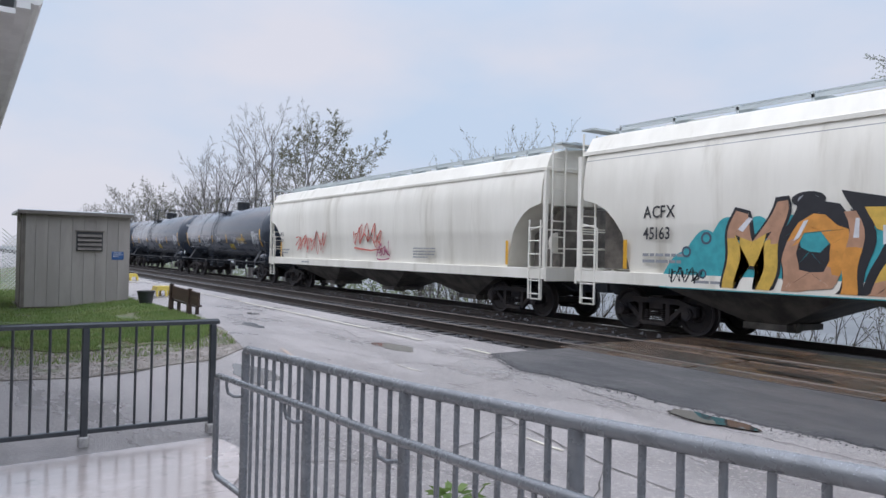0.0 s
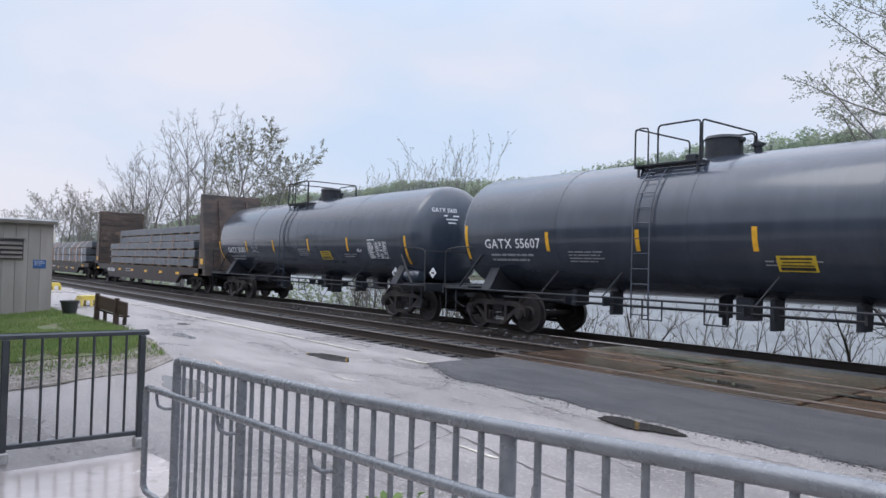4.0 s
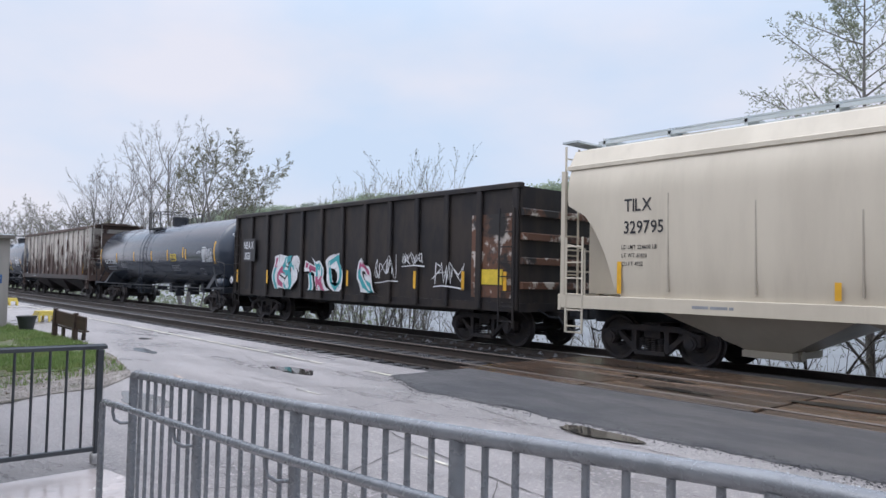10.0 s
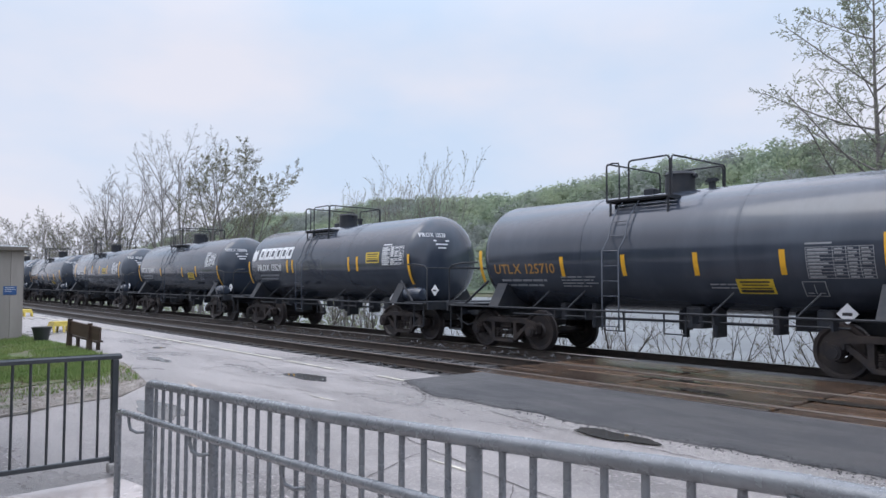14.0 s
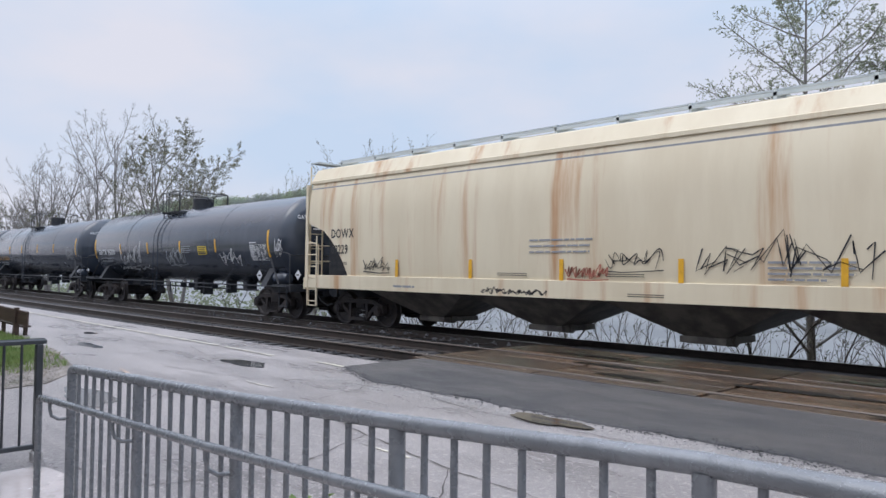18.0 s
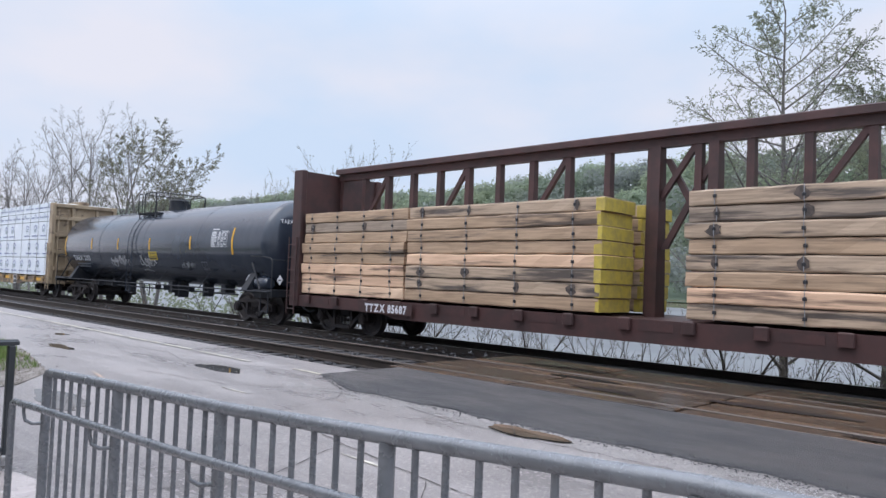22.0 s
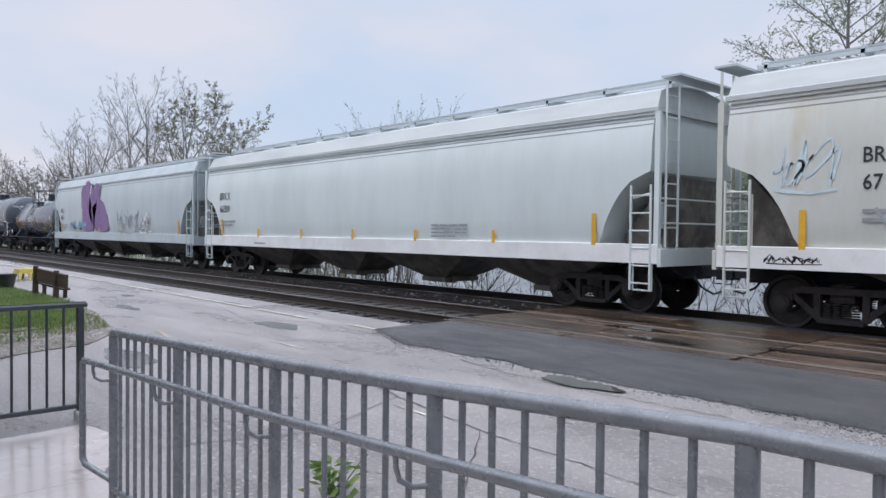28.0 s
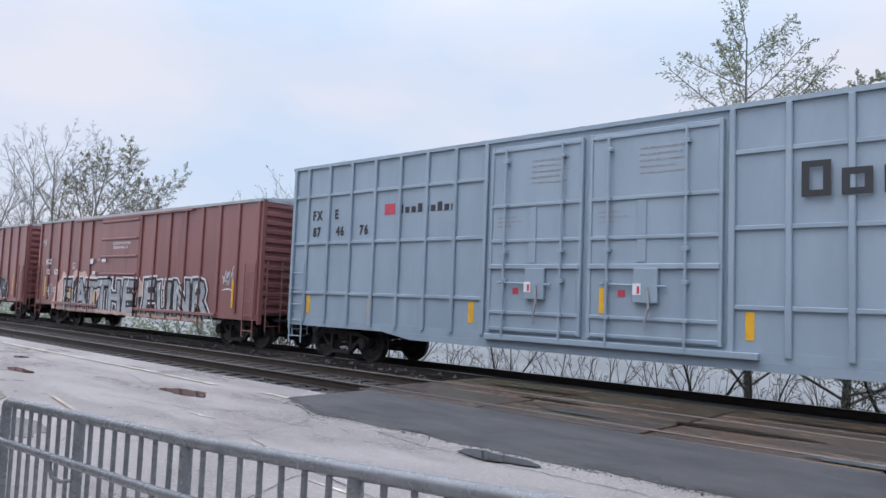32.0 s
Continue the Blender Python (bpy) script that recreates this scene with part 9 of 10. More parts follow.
add(115.97, 132.8, tank_car, "GATX", "213465",
    marks=dict(strips=((-7.48, -0.05, 1), (-4.39, -0.05, 0), (-2.13, -0.06, 0), (1.27, -0.04, 0), (4.34, -0.03, 0), (7.5, -0.05, 1)), let=(-6.59, -0.4, 2.07), sign=(-2.48, -0.77), panel=(6.23, 0.09), box=(5.77, -0.93), sq=(-4.35, -0.39), plac=6.58, note=(4.35, -0.56, 'SR 8754'), bars=((1.11, -0.61, 0.91), (2.67, -0.62, 0.7))))
add(132.8, 148.8, tank_car, "PROX", "230958", logo=True, label="glossy black railway tank car with a big white block logo",
    marks=dict(strips=((-6.96, -0.01, 1), (-4.03, -0.29, 0), (-2.02, -0.27, 0), (0.91, -0.29, 0), (3.27, -0.27, 0), (6.67, -0.48, 1)), let=(-6.27, -0.42, 1.9), sign=(2.64, -0.75), panel=(5.01, -0.01), logo=(-6.47, -0.04, 3.44), plac=5.54, bars=((-2.82, -0.61, 0.68), (3.26, -0.62, 0.65))))
add(148.8, 166.05, hopper_car, M_RIBBED, "", "", 4.12, ribs=True, curved=False, label="ribbed grey hopper car deeply streaked with brown rust", sill=1.12, cut=1.3, cut_z=(1.1, 2.55), strips=5, walk_mat=M_RUST, slope_mat=M_RUST,
    extra=[stamp("AT", 0.3, -7.6, 2.25, M_LETG), stamp("GX", 0.3, -6.9, 2.25, M_LETG), stamp("789", 0.3, -7.6, 1.9, M_LETG), stamp("70", 0.3, -6.9, 1.9, M_LETG), logo_column(3.05, (3.42, 2.87, 2.32, 1.75)), scr(-5.2, 1.5, 2.4, 0.35, "black", 13, 0.025)])
add(166.05, 182.9, tank_car, "GATX", "2643",
    marks=dict(strips=((-7.65, -0.07, 1), (-4.93, -0.13, 0), (-2.28, -0.11, 0), (0.17, -0.1, 0), (2.2, -0.08, 0), (3.99, 0.01, 0), (4.28, -0.07, 0), (7.19, -0.03, 1)), let=(-6.87, -0.45, 1.81), sign=(2.87, -0.2), panel=(5.96, 0.12), box=(5.51, -0.99), sq=(-4.82, -0.4), note=(5.48, -0.05, 'SR 8754'), bars=((-4.39, -0.44, 0.9), (0.42, -0.32, 0.7), (2.5, -0.58, 1.0))))
add(182.9, 198.1, gondola, "black high-sided gondola car with teal graffiti letters")
add(198.1, 213.6, hopper_car, M_BEIGE, "TILX", "329795", 3.9, seams=7, bay_mat=M_BEIGE, label="clean beige covered hopper car", text_z=2.5, text_size=0.34, strips=4, slope_mat=M_BEIGE, walk_mat=M_GREYD, cut=1.25, cut_z=(0.25, 1.9), text_x=1.5, data=("LD LMT 224600 LB", "LT WT 61400", "CU FT 4552"))
add(213.6, 226.6, tank_car, "UTLX", "125716", 1.24, 2.21, plate=0.36,
    marks=dict(strips=((-5.08, 0.1, 1), (-2.22, 0.09, 0), (-1.28, 0.11, 0), (1.01, 0.12, 0), (2.52, 0.12, 0), (4.69, 0.1, 1)), let=(-4.55, -0.2, 2.31), sign=(2.04, -0.49), panel=(3.0, 0.26), box=(2.44, -0.65), plac=3.9, bars=()))
add(226.6, 239.22, tank_car, "UTLX", "125700", 1.24, 2.21, ink=M_LETO)
add(239.22, 252.35, tank_car, "TILX", "101217", 1.24, 2.21, tall_guard=True, small=("LD LMT 206700 LB 93750 KG", "LT WT 56300 LB 25550 KG"),
    marks=dict(strips=((-4.54, 0.1, 1), (-2.2, 0.09, 0), (-0.63, 0.08, 0), (0.93, 0.07, 0), (2.47, 0.08, 0), (4.67, 0.04, 1)), let=(-4.03, -0.17, 1.74), sign=(1.88, -0.01), panel=(3.44, 0.36), box=(3.13, -0.83), plac=3.83, bars=((-1.66, -0.48, 0.84), (0.73, -0.5, 0.9))))
add(252.35, 264.85, tank_car, "UTLX", "125696", 1.24, 2.21,
    marks=dict(strips=((-5.01, -0.19, 1), (-1.87, -0.19, 0), (0.89, -0.19, 0), (2.49, -0.19, 0), (4.82, -0.4, 1)), let=(-4.56, -0.17, 1.89), sign=(1.89, -0.39), panel=(3.5, 0.54), box=(2.88, -0.55), plac=4.02, bars=()))
add(264.85, 277.3, tank_car, "PROX", "13528", 1.26, 2.21, logo=True, label="glossy black railway tank car with a white block logo",
    marks=dict(strips=((-4.98, -0.3, 1), (-2.03, -0.09, 0), (-1.66, -0.1, 0), (1.88, -0.09, 0), (2.35, -0.09, 0), (4.9, -0.3, 1)), let=(-4.27, -0.23, 1.85), sign=(3.17, 0.08), panel=(3.64, 0.38), logo=(-4.23, 0.17, 2.49), bars=((-1.84, -0.72, 0.56),)))
add(277.3, 289.3, tank_car, "UTLX", "125710", 1.24, 2.21, ink=M_LETO)
add(289.3, 306.9, hopper_car, M_RIBBED2, "", "", 4.0, ribs=True, curved=False, label="ribbed white hopper car with heavy orange rust streaks", sill=1.12, cut=1.3, cut_z=(1.1, 2.45), strips=2, walk_mat=M_RUST, slope_mat=M_RUST)
add(306.9, 322.2, tank_car, "UTLX", "901651", ink=M_LETO, graf=[scr(3.1, 1.75, 1.1, 0.95, "white", 15, 0.05, 5)],
    marks=dict(strips=((-6.62, -0.09, 1), (-3.38, -0.09, 0), (-0.84, -0.1, 0), (1.68, -0.1, 0), (4.13, -0.09, 0), (6.56, -0.07, 1)), let=(-5.83, -0.44, 2.06), sign=(2.81, -0.79), panel=(5.3, 0.04), sq=(-3.09, -0.47), plac=5.55, bars=()))
add(322.2, 339.25, tank_car, "NATX", "252124", ink=M_LETO,
    marks=dict(strips=((-7.28, -0.02, 1), (-4.14, -0.02, 0), (-1.69, -0.01, 0), (1.26, 0.0, 0), (4.04, -0.01, 0), (7.36, -0.02, 1)), let=(-6.73, -0.62, 2.19), panel=(5.96, -0.08), sq=(-4.1, -0.66), bars=((-2.02, -0.76, 0.78), (1.57, -0.81, 0.74), (5.14, -0.8, 0.25))))
add(339.25, 356.7, tank_car, "GATX", "96200", graf=[scr(-4.85, 1.95, 1.1, 1.45, "white", 16, 0.045, 6), scr(-3.85, 2.0, 1.3, 1.4, "white", 21, 0.045, 6), scr(-5.4, 1.72, 3.4, 0.4, "white", 17, 0.03, 5), scr(-0.3, 2.05, 0.9, 1.0, "silver", 18, 0.045, 6), scr(0.4, 2.1, 0.9, 0.95, "silver", 46, 0.04, 5), scr(4.0, 2.0, 1.5, 1.1, "white", 19, 0.05, 6), scr(7.5, 2.3, 0.5, 1.2, "white", 20, 0.04, 3)], label="glossy black railway tank car sprayed with white tags",
    marks=dict(strips=((-7.7, -0.15, 1), (-4.74, -0.16, 0), (-1.93, -0.17, 0), (1.0, -0.16, 0), (3.77, -0.16, 0), (7.22, -0.15, 1)), let=(-7.29, -0.4, 1.93), sign=(2.77, -0.31), panel=(6.08, -0.16), plac=6.15, bars=((1.12, -0.16, 0.77),)))
add(356.7, 376.5, hopper_car, M_TAN, "DOWX", "69229", 3.99, cut=1.95, cut_z=(0.04, 1.6), label="cream covered hopper car streaked with orange rust and black tags", text_z=1.97, text_size=0.34, outlets=4, strips=6, walk_mat=M_GREYD, slope_mat=M_BLACKF, data=("LD LMT 221200 LB", "LT WT 64800 LB"), strip_x=(-5.64, -3.14, -0.66, 1.88, 4.47, 7.0),
    extra=[scr(-7.0, 1.5, 1.1, 0.4, "black", 20, 0.025), scr(-0.57, 1.42, 1.0, 0.28, "brick", 21), scr(0.35, 1.6, 1.2, 0.45, "black", 47, 0.022, 4), scr(2.08, 1.5, 1.0, 0.74, "black", 20, 0.021, 4), scr(2.8, 1.5, 1.2, 0.8, "black", 24, 0.021, 4), scr(3.7, 1.48, 1.3, 0.85, "black", 26, 0.021, 5), lambda car, y: bars(car, -1.47, 2.17, y, M_LETG, [1.56, 1.5, 1.5], 0.035, None, 0.12, seed=12), scr(-2.83, 1.06, 1.85, 0.14, "black", 23),
           lambda car, y: [part("stencil", Geo().box(a, b, y - 0.012, y - 0.008, z, z + 0.012), M_LETB, car) for a, b, z in ((-2.34, -1.53, 1.5), (-2.34, -1.53, 1.46), (0.37, 1.17, 1.51), (0.37, 1.17, 1.47), (0.83, 1.56, 1.15), (0.83, 1.56, 1.11))]])
add(376.5, 399.3, center_beam, M_CBY, "ochre centerbeam car loaded with white-wrapped lumber", "wrap4", "TTZX 855 211")
add(399.3, 422.0, center_beam, M_CBY, "ochre centerbeam car stacked high with white-wrapped lumber", "wrap5", "TTZX 864 687")
add(422.0, 440.0, tank_car, "TAEX", "2213", graf=[scr(-3.2, 1.98, 1.8, 0.75, "white", 24, 0.045), scr(-0.5, 1.9, 0.75, 1.0, "white", 25, 0.045, 5), scr(0.1, 1.95, 0.8, 0.85, "white", 54, 0.045, 5), scr(2.8, 2.0, 1.0, 0.42, "silver", 26)],
    marks=dict(strips=((-8.0, 0.0, 1), (-4.96, 0.05, 0), (-2.28, 0.04, 0), (0.56, 0.01, 0), (3.7, 0.03, 0), (6.47, 0.06, 1)), let=(-7.15, -0.66, 1.86), sign=(0.79, -0.43), panel=(5.12, 0.41), box=(4.28, -0.94), bars=()))
add(440.0, 462.9, center_beam, M_CBR, "maroon centerbeam car loaded with bare sawn lumber", "brown", "TTZX 85687")
add(462.9, 485.5, center_beam, M_CBY, "ochre centerbeam car part loaded with sawn lumber", "tan", "TTZX 857 312")
add(485.5, 508.1, center_beam, M_CBY, "ochre centerbeam car loaded with weathered lumber", "mixed", "TTZX 862 4")
add(508.1, 524.5, tank_car, "PGTX", "400163", white_rail=True, small=("LD LMT 190160 LB 86250 KGS", "LT  WT  72560 LB 33050 KGS"),
    marks=dict(strips=((-7.07, -0.05, 1), (-4.18, -0.07, 0), (-1.06, -0.08, 0), (1.58, -0.08, 0), (3.89, -0.07, 0), (6.76, -0.03, 1)), let=(-6.72, -0.49, 2.05), sign=(2.75, -0.45), panel=(5.02, -0.18), plac=5.72, bars=((-3.04, -0.68, 0.82), (2.39, -0.69, 0.86), (3.74, -0.56, 0.76))))
add(524.5, 536.1, tank_car, "UTLX", "125702", 1.24, 2.21, ink=M_LETO)
add(536.1, 555.9, hopper_car, M_GREYD, "BRKX", "66313", 3.85, cut=1.2, cut_z=(0.3, 1.5), label="grey covered hopper car with a purple graffiti piece", text_z=2.1, text_size=0.3, outlets=4, bay_shift=0.35, strips=6, walk_mat=M_GREYD,
    extra=[art("M", -3.2, 1.5, 3.0, ("purple",), "purple", 9, 0.8, back="purple"), scr(-6.6, 1.5, 3.0, 0.6, "blue", 26, 0.1, 5), scr(1.0, 1.5, 2.8, 1.1, "grey", 27, 0.05, 8), scr(3.9, 1.5, 1.5, 0.8, "white", 28, 0.1, 5)])
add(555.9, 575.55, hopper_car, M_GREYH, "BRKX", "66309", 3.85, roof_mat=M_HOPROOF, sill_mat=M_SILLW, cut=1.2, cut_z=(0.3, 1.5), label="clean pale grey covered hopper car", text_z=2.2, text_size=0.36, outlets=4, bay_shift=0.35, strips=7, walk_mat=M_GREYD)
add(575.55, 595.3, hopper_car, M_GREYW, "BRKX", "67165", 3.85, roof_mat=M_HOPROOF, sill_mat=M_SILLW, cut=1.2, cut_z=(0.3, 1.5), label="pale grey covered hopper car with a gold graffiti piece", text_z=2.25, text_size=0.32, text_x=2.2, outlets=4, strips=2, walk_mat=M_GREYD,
    bay_shift=0.35, extra=[cloud(-6.6, 5.6, 1.42, 0.62, "grey", 8, 0.002), rings([(-5.9 + 0.62 * k + 0.2 * math.sin(3 * k), 2.08 + 0.16 * math.sin(2.1 * k), 0.17 + 0.05 * math.sin(5 * k), 1.3) for k in range(20)], "slate", 0.005, "grey"),
           art("YKOE", -6.15, 1.43, 1.22, ("gold", "ochre"), "slate", 10, 1.85, None, None, None, 0.95, 0.045), art("OHSO", 0.0, 1.43, 1.18, ("gold", "ochre"), "slate", 21, 1.55, None, None, None, 0.95, 0.045),
           lambda car, y: part("graffiti", Geo().box(-6.3, 5.2, -1.608, -1.602, 1.03, 1.36), GRAF["coral"], car, "red sprayed band"),
           rings(((5.75, 1.5, 0.2, 1.1), (6.1, 1.35, 0.16, 1.0), (5.55, 1.85, 0.15, 1.4)), "slate", 0.006, "clay"), scr(6.95, 1.65, 0.95, 0.42, "black", 29, 0.035, 5), scr(7.5, 1.12, 0.95, 0.3, "black", 31, 0.035, 4), scr(6.6, 2.4, 0.6, 0.5, "grey", 32, 0.03, 4), scr(-7.2, 1.55, 1.2, 0.62, "grey", 33, 0.04, 5), scr(-8.7, 2.3, 1.0, 0.8, "pale", 52, 0.05, 4), scr(-8.8, 1.12, 0.9, 0.14, "black", 53, 0.025, 6)])
add(595.3, 614.58, box_car, M_BOXM, 4.95, 0.72, "plug", "tall maroon box car with double plug doors",
    [("NK", 0.34, -7.45, 3.37, M_LET), ("CR", 0.34, -6.64, 3.37, M_LET), ("66", 0.32, -7.44, 2.93, M_LET), ("91", 0.32, -6.6, 2.93, M_LET), ("7", 0.32, -5.85, 2.93, M_LET), ("LD LMT", 0.115, -7.45, 2.08, M_LET), ("LT WT", 0.115, -7.45, 1.94, M_LET), ("CU FT", 0.115, -7.45, 1.8, M_LET), ("204900", 0.115, -6.64, 2.08, M_LET), ("81100", 0.115, -6.6, 1.94, M_LET), ("7500", 0.115, -6.6, 1.8, M_LET)], [plug_doors(M_BOXM, 0.72, 4.95), lambda car, y, hb: [part("reflector", Geo().box(x, x + q, y - 0.032, y - 0.024, 0.8, 0.9), M_YEL, car, "yellow reflective strip") for x, q in ((-7.6, 0.7), (-5.0, 0.41), (-2.66, 0.4), (2.26, 0.4), (4.57, 0.41), (6.9, 0.7))], lambda car, y, hb: part("label_plate", Geo().box(6.97, 7.34, y - 0.008, y - 0.003, 1.17, 1.26), M_YEL, car), lambda car, y, hb: [bars(car, a, b, y, M_LETG, c, 0.03, None, 0.07, seed=17) for a, b, c in ((3.05, 1.5, [0.5, 0.5, 0.4]), (5.3, 1.4, [0.45, 0.5]), (4.2, 1.0, [0.3, 0.3]))], scr(6.6, 1.75, 0.6, 0.25, "white", 34, 0.02, 4)])
add(614.58, 631.8, box_car, M_BOXK, 4.25, 0.72, "rib", "oxide red box car with a pale blue graffiti piece",
    [("KC", 0.26, -7.08, 2.49, M_LETB), ("S", 0.26, -6.2, 2.49, M_LETB), ("122", 0.28, -7.17, 2.07, M_LET), ("185", 0.28, -6.34, 2.07, M_LET), ("LD LMT", 0.1, -7.05, 1.46, M_LET), ("LT WT", 0.1, -7.05, 1.32, M_LET)],
    [lambda car, y, hb: [part("mark_plate", Geo().box(a, b, y - 0.0625, y - 0.059, 2.44, 2.76), M_LET, car) for a, b in ((-7.19, -6.63), (-6.3, -5.96))], corrugated_door(M_BOXK, 0.72, 4.25, -1.9, 0.96, 14),
     hump(((-8.25, 1.35), (-8.0, 1.45), (-7.7, 1.3), (-7.3, 1.42), (-6.8, 1.1)), 0.86, "peach"), hump(((-5.75, 1.6), (-5.56, 2.24), (-5.35, 2.32), (-5.08, 2.2), (-4.9, 1.7)), 0.9, "peach", 0.0035), hump(((-4.6, 1.7), (-4.45, 2.2), (-4.1, 2.32), (-3.8, 1.9)), 0.9, "peach", 0.0035), hump(((-3.8, 1.7), (-3.5, 2.22), (-3.1, 2.3), (-2.7, 2.0), (-2.3, 2.1), (-1.95, 1.4)), 0.9, "peach", 0.0035),
     hump(((-8.1, 0.95), (-7.6, 1.0), (-7.2, 1.3), (-6.7, 1.62), (-6.1, 2.0), (-5.8, 2.1), (-5.4, 1.9), (-5.0, 1.98), (-4.75, 2.14), (-4.3, 2.05), (-3.9, 2.1), (-3.5, 2.0), (-2.9, 1.85), (-2.4, 1.6), (-1.98, 1.2)), 0.64, "aqua", 0.0045),
     hump(((-7.5, 1.0), (-6.9, 1.25), (-6.2, 1.75), (-5.7, 1.95), (-5.2, 1.75), (-4.7, 1.95), (-4.1, 1.85), (-3.6, 1.9), (-2.9, 1.6), (-2.2, 1.2)), 0.95, "blue", 0.006),
     art("SKA", -6.95, 0.92, 1.3, ("pale", "blue"), "slate", 12, 0.66, None, None, DOOR, 1.3, 0.045), art("NMS", -5.1, 0.95, 1.42, ("pale", "blue", "pale"), "slate", 19, 0.74, None, None, DOOR, 1.0, 0.045),
     lambda car, y, hb: part("graffiti", lay([(-3.95, 1.08), (-3.2, 1.06), (-3.2, 1.38), (-3.95, 1.42)], [(0, 1, 2, 3)], y, rib_posts(hb, *DOOR), 0.022), GRAF["slate"], car, "black sprayed block"),
     scr(-8.0, 1.5, 0.52, 0.42, "white", 43, 0.05, 4), scr(-3.95, 2.14, 0.65, 0.33, "white", 42, 0.05, 4),
     lambda car, y, hb: [reflector(car, x, a, b, y - 0.075, None, 0.1) for x, a, b in ((-7.22, 1.14, 2.02), (-4.71, 1.05, 1.55), (6.9, 1.14, 2.02))], frame_mark(-4.52, 2.32, 0.23),
     art("VEKE", 1.25, 0.82, 1.3, ("black", "slate", "grey"), "black", 13, 1.45, None, "white", DOOR, 0.9), scr(1.3, 0.9, 3.6, 1.0, "white", 48, 0.03, 7), scr(6.4, 1.2, 0.9, 0.9, "pink", 35)])
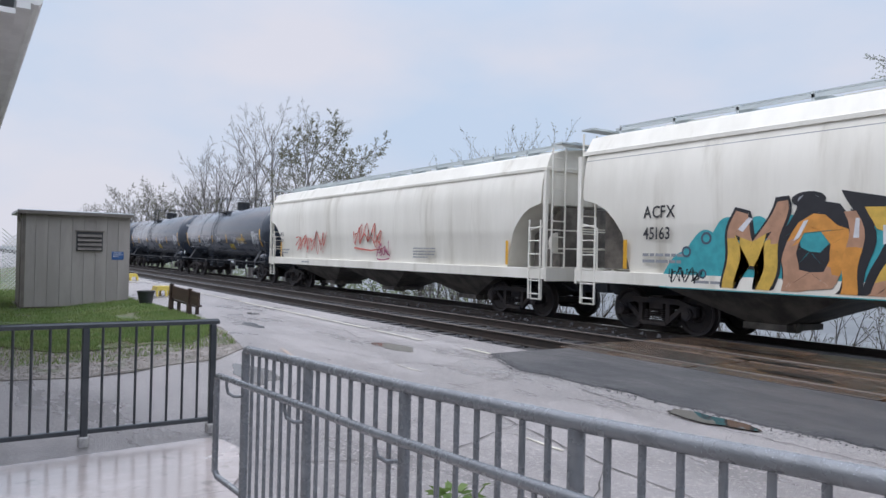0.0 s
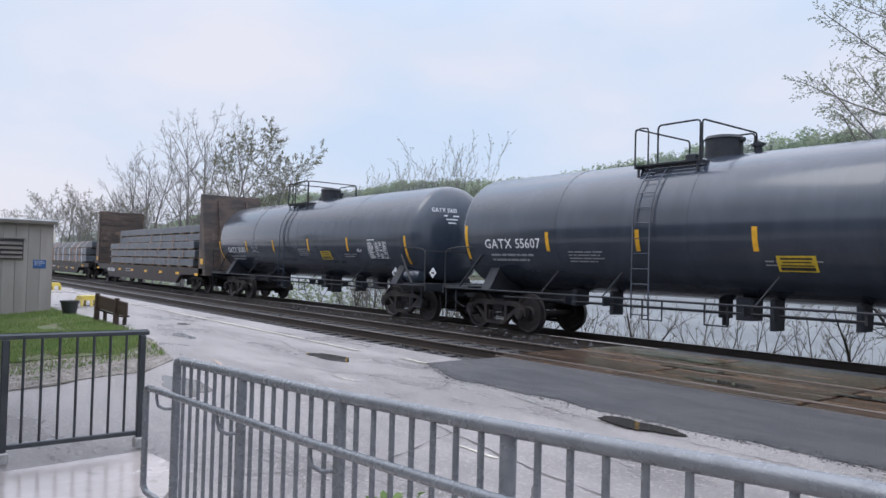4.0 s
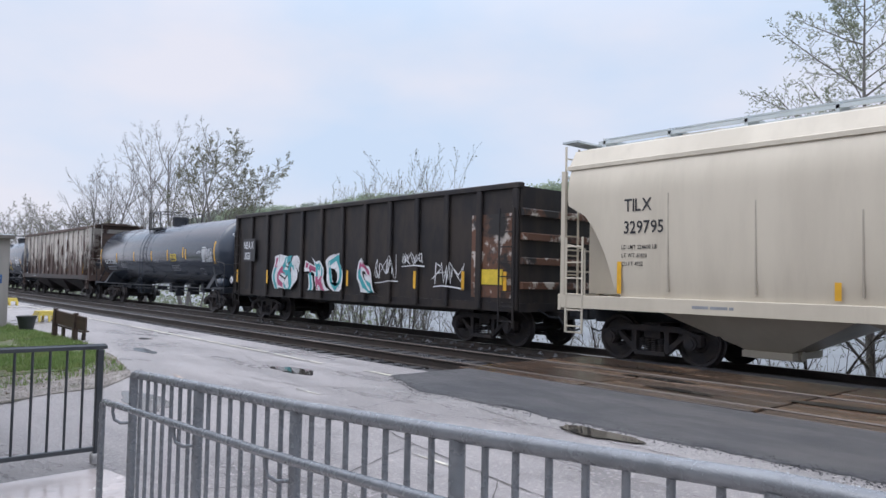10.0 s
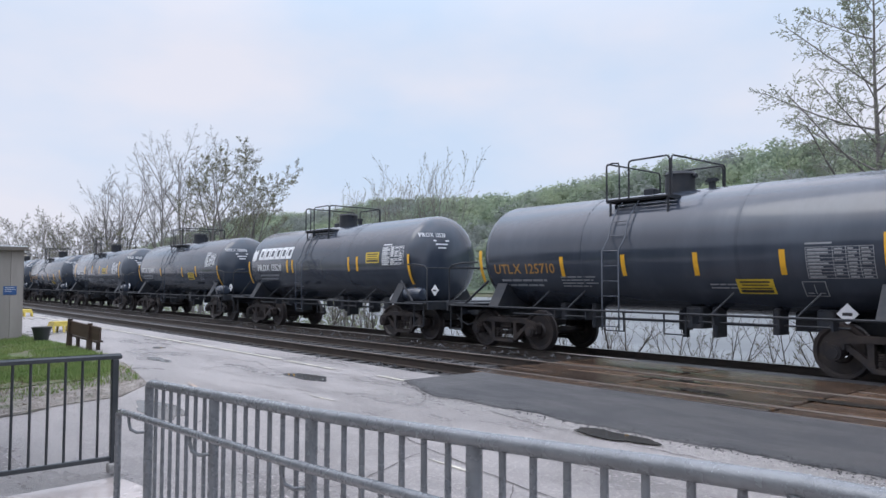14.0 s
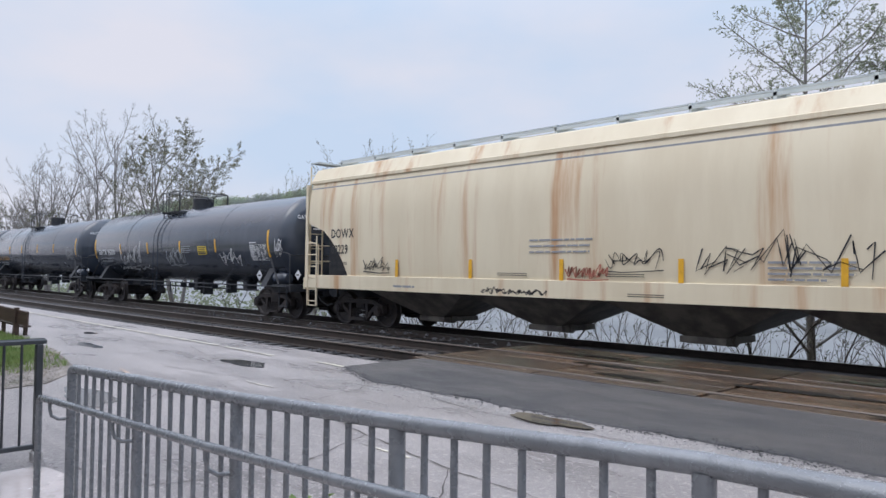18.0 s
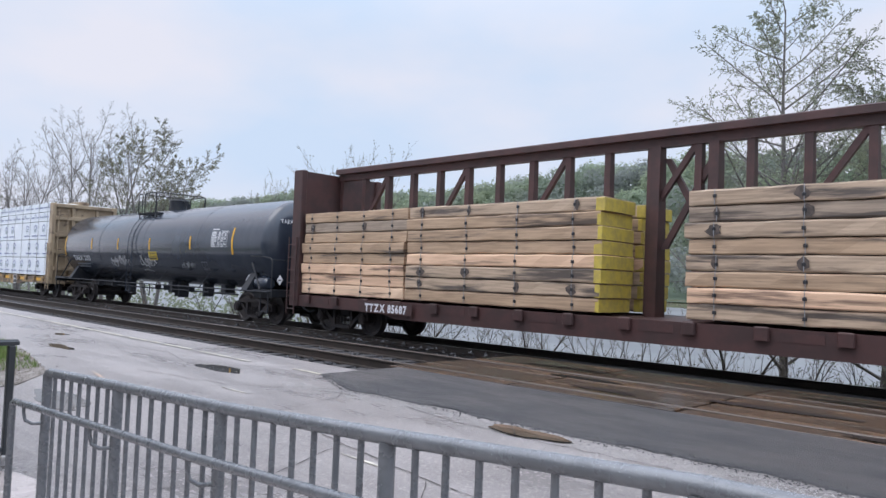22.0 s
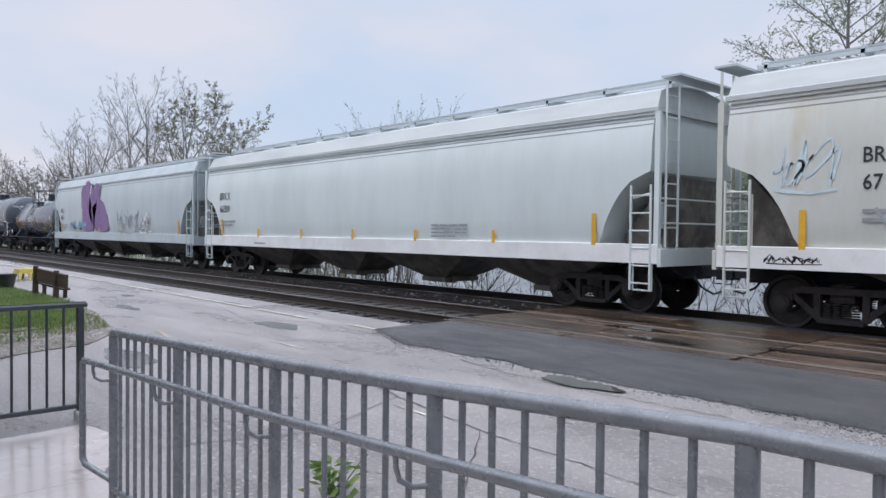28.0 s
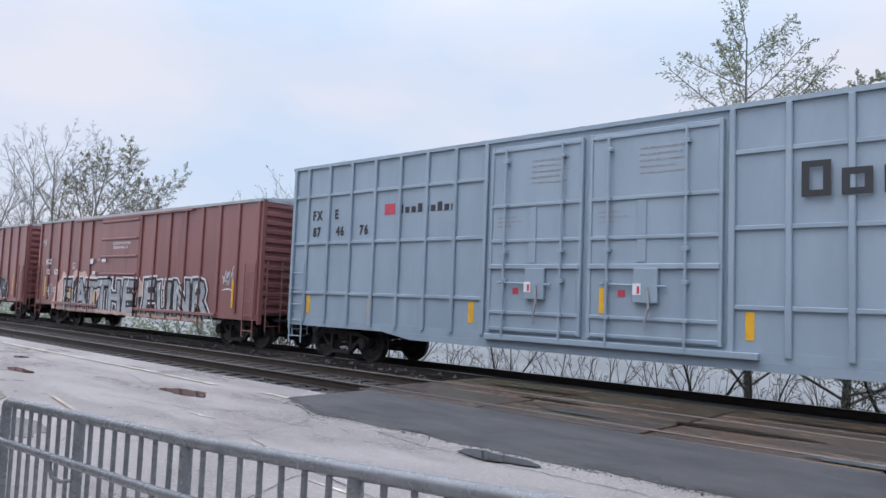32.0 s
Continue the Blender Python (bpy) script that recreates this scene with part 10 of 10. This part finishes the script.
add(631.8, 648.9, box_car, M_BOXK, 4.25, 0.72, "rib", "oxide red box car with big silver graffiti letters",
    [("KCS", 0.3, -7.08, 2.47, M_LET), ("122", 0.28, -7.0, 2.06, M_LET), ("172", 0.28, -6.2, 2.06, M_LET), ("LD LMT", 0.1, -6.95, 1.46, M_LET), ("LT WT", 0.1, -6.95, 1.33, M_LET), ("156700", 0.1, -6.2, 1.46, M_LET), ("67300", 0.1, -6.2, 1.33, M_LET)],
    [corrugated_door(M_BOXK, 0.72, 4.25, -1.95, 0.96, 5, 1.45, 0.635), lambda car, y, hb: [lettering(car, w, 0.13, a, z, y - 0.079, M_LET, squeeze=0.85) for w, a, z in (("CLOSE AND LOCK DOORS", -1.01, 3.15), ("BEFORE MOVING CAR", -0.93, 3.0))],
     hump(((-6.35, 1.0), (-6.05, 1.2), (-5.85, 1.75), (-5.6, 1.85), (-5.35, 2.2), (-5.1, 2.1), (-4.6, 1.8), (-4.3, 2.2), (-4.1, 2.28), (-3.8, 2.15), (-3.4, 2.2), (-3.0, 2.0), (-2.5, 2.12), (-2.1, 1.7)), 0.66, "peach"), hump(((-2.3, 1.5), (-2.0, 1.7), (-1.2, 1.6), (-0.6, 1.5), (0.2, 1.7), (1.1, 1.9), (1.6, 1.6), (3.5, 1.8), (5.2, 1.4)), 0.66, "peach", 0.004), hump(((-5.3, 1.2), (-5.0, 1.85), (-4.4, 1.8), (-3.9, 1.95), (-3.4, 1.8), (-2.9, 1.95), (-2.4, 1.6), (-2.1, 1.2)), 0.8, "black", 0.0055), hump(((-1.9, 1.1), (-1.5, 1.8), (-0.9, 1.5), (-0.5, 1.85), (0.4, 1.9), (1.2, 1.3), (1.8, 1.85), (3.0, 1.6), (4.4, 1.85), (5.2, 1.2)), 0.8, "black", 0.0055)]
    + [art(ch, x, 0.78, 1.5, ("silver", "grey"), "black", 14 + k, q, None, "white", DOOR, 0.22, 0.03) for k, (ch, x, q) in enumerate((("E", -5.32, 1.1), ("A", -4.32, 1.0), ("T", -3.22, 1.12), ("T", -2.0, 0.95), ("H", -1.02, 0.98), ("E", 0.12, 1.1), ("F", 1.35, 1.1), ("U", 2.3, 0.95), ("N", 3.4, 0.95), ("R", 4.5, 1.05)))]
    + [lambda car, y, hb: [part("mark_plate", Geo().box(a, b, y - (0.13 if c > 2 else 0.0645), y - (0.126 if c > 2 else 0.062), e, f), M_LET if c else M_LETG, car) for a, b, e, f, c in ((-2.87, -2.6, 2.46, 2.66, 1), (-2.24, -2.04, 2.57, 2.67, 0), (-2.61, -2.36, 2.08, 2.19, 1), (-1.72, -1.4, 2.53, 2.64, 3))],
       lambda car, y, hb: [reflector(car, x, a, b, y - 0.075, None, 0.1) for x, a, b in ((-7.06, 1.15, 1.96), (-4.5, 1.1, 1.54), (-2.33, 1.02, 1.46), (6.9, 1.15, 1.96))], frame_mark(-4.44, 2.27, 0.25),
       scr(-7.86, 3.2, 0.5, 0.45, "white", 36, 0.03, 4), scr(-6.95, 1.0, 0.5, 0.9, "white", 38, 0.04, 4), scr(6.2, 1.7, 0.7, 0.7, "white", 37, 0.04, 5)])
add(648.9, 668.5, box_car, M_BOXG, 4.95, 0.72, "grey", "tall blue-grey box car with double plug doors",
    [("FX", 0.32, -8.55, 3.55, M_LETB), ("E", 0.32, -7.68, 3.55, M_LETB), ("87", 0.32, -8.53, 3.12, M_LETB), ("46", 0.32, -7.62, 3.12, M_LETB), ("76", 0.32, -6.74, 3.12, M_LETB)], [plug_doors(M_BOXG, 0.72, 4.95, ((-2.67, -0.5), (-0.36, 2.12))),
     lambda car, y, hb: [part("logo_block", Geo().box(x, x + 0.11, y - 0.08, y - 0.074, 3.37, 3.37 + h).box(x + 0.3, x + 0.41, y - 0.08, y - 0.074, 3.37, 3.37 + h).box(x + 0.11, x + 0.3, y - 0.08, y - 0.074, 3.37, 3.47).box(x + 0.11, x + 0.3, y - 0.08, y - 0.074, 3.27 + h, 3.37 + h), M_LETB, car) for x, h in [(3.31, 0.55)] + [(3.31 + 0.55 * k, 0.4) for k in range(1, 8)]],
     lambda car, y, hb: [part("logo_block", Geo().box(-5.4 + 0.2 * k, -5.27 + 0.2 * k, y - 0.01, y - 0.004, 3.57, 3.57 + (0.14 if k % 3 else 0.2)), M_LETB, car) for k in range(9)] + [part("logo_block", Geo().box(-5.88, -5.54, y - 0.01, y - 0.004, 3.56, 3.81), GRAF["red"], car)],
     lambda car, y, hb: [reflector(car, x, 1.15, 1.6, y - 0.002, None, 0.14) for x in (-8.58, -6.27, -3.15, 2.54, 5.6)] + [reflector(car, -0.03, 1.47, 1.93, y - 0.1, None, 0.12)]])

SPEED = 21.4


def motions():
    for mid, car in TRAIN:
        walk(car, [(t, pose(mid - SPEED * t, TRACK_Y, RAIL_Z)) for t in (0.0, 4.0, 8.0, 12.0, 16.0, 20.0, 24.0, 28.0, 32.0)])


motions()
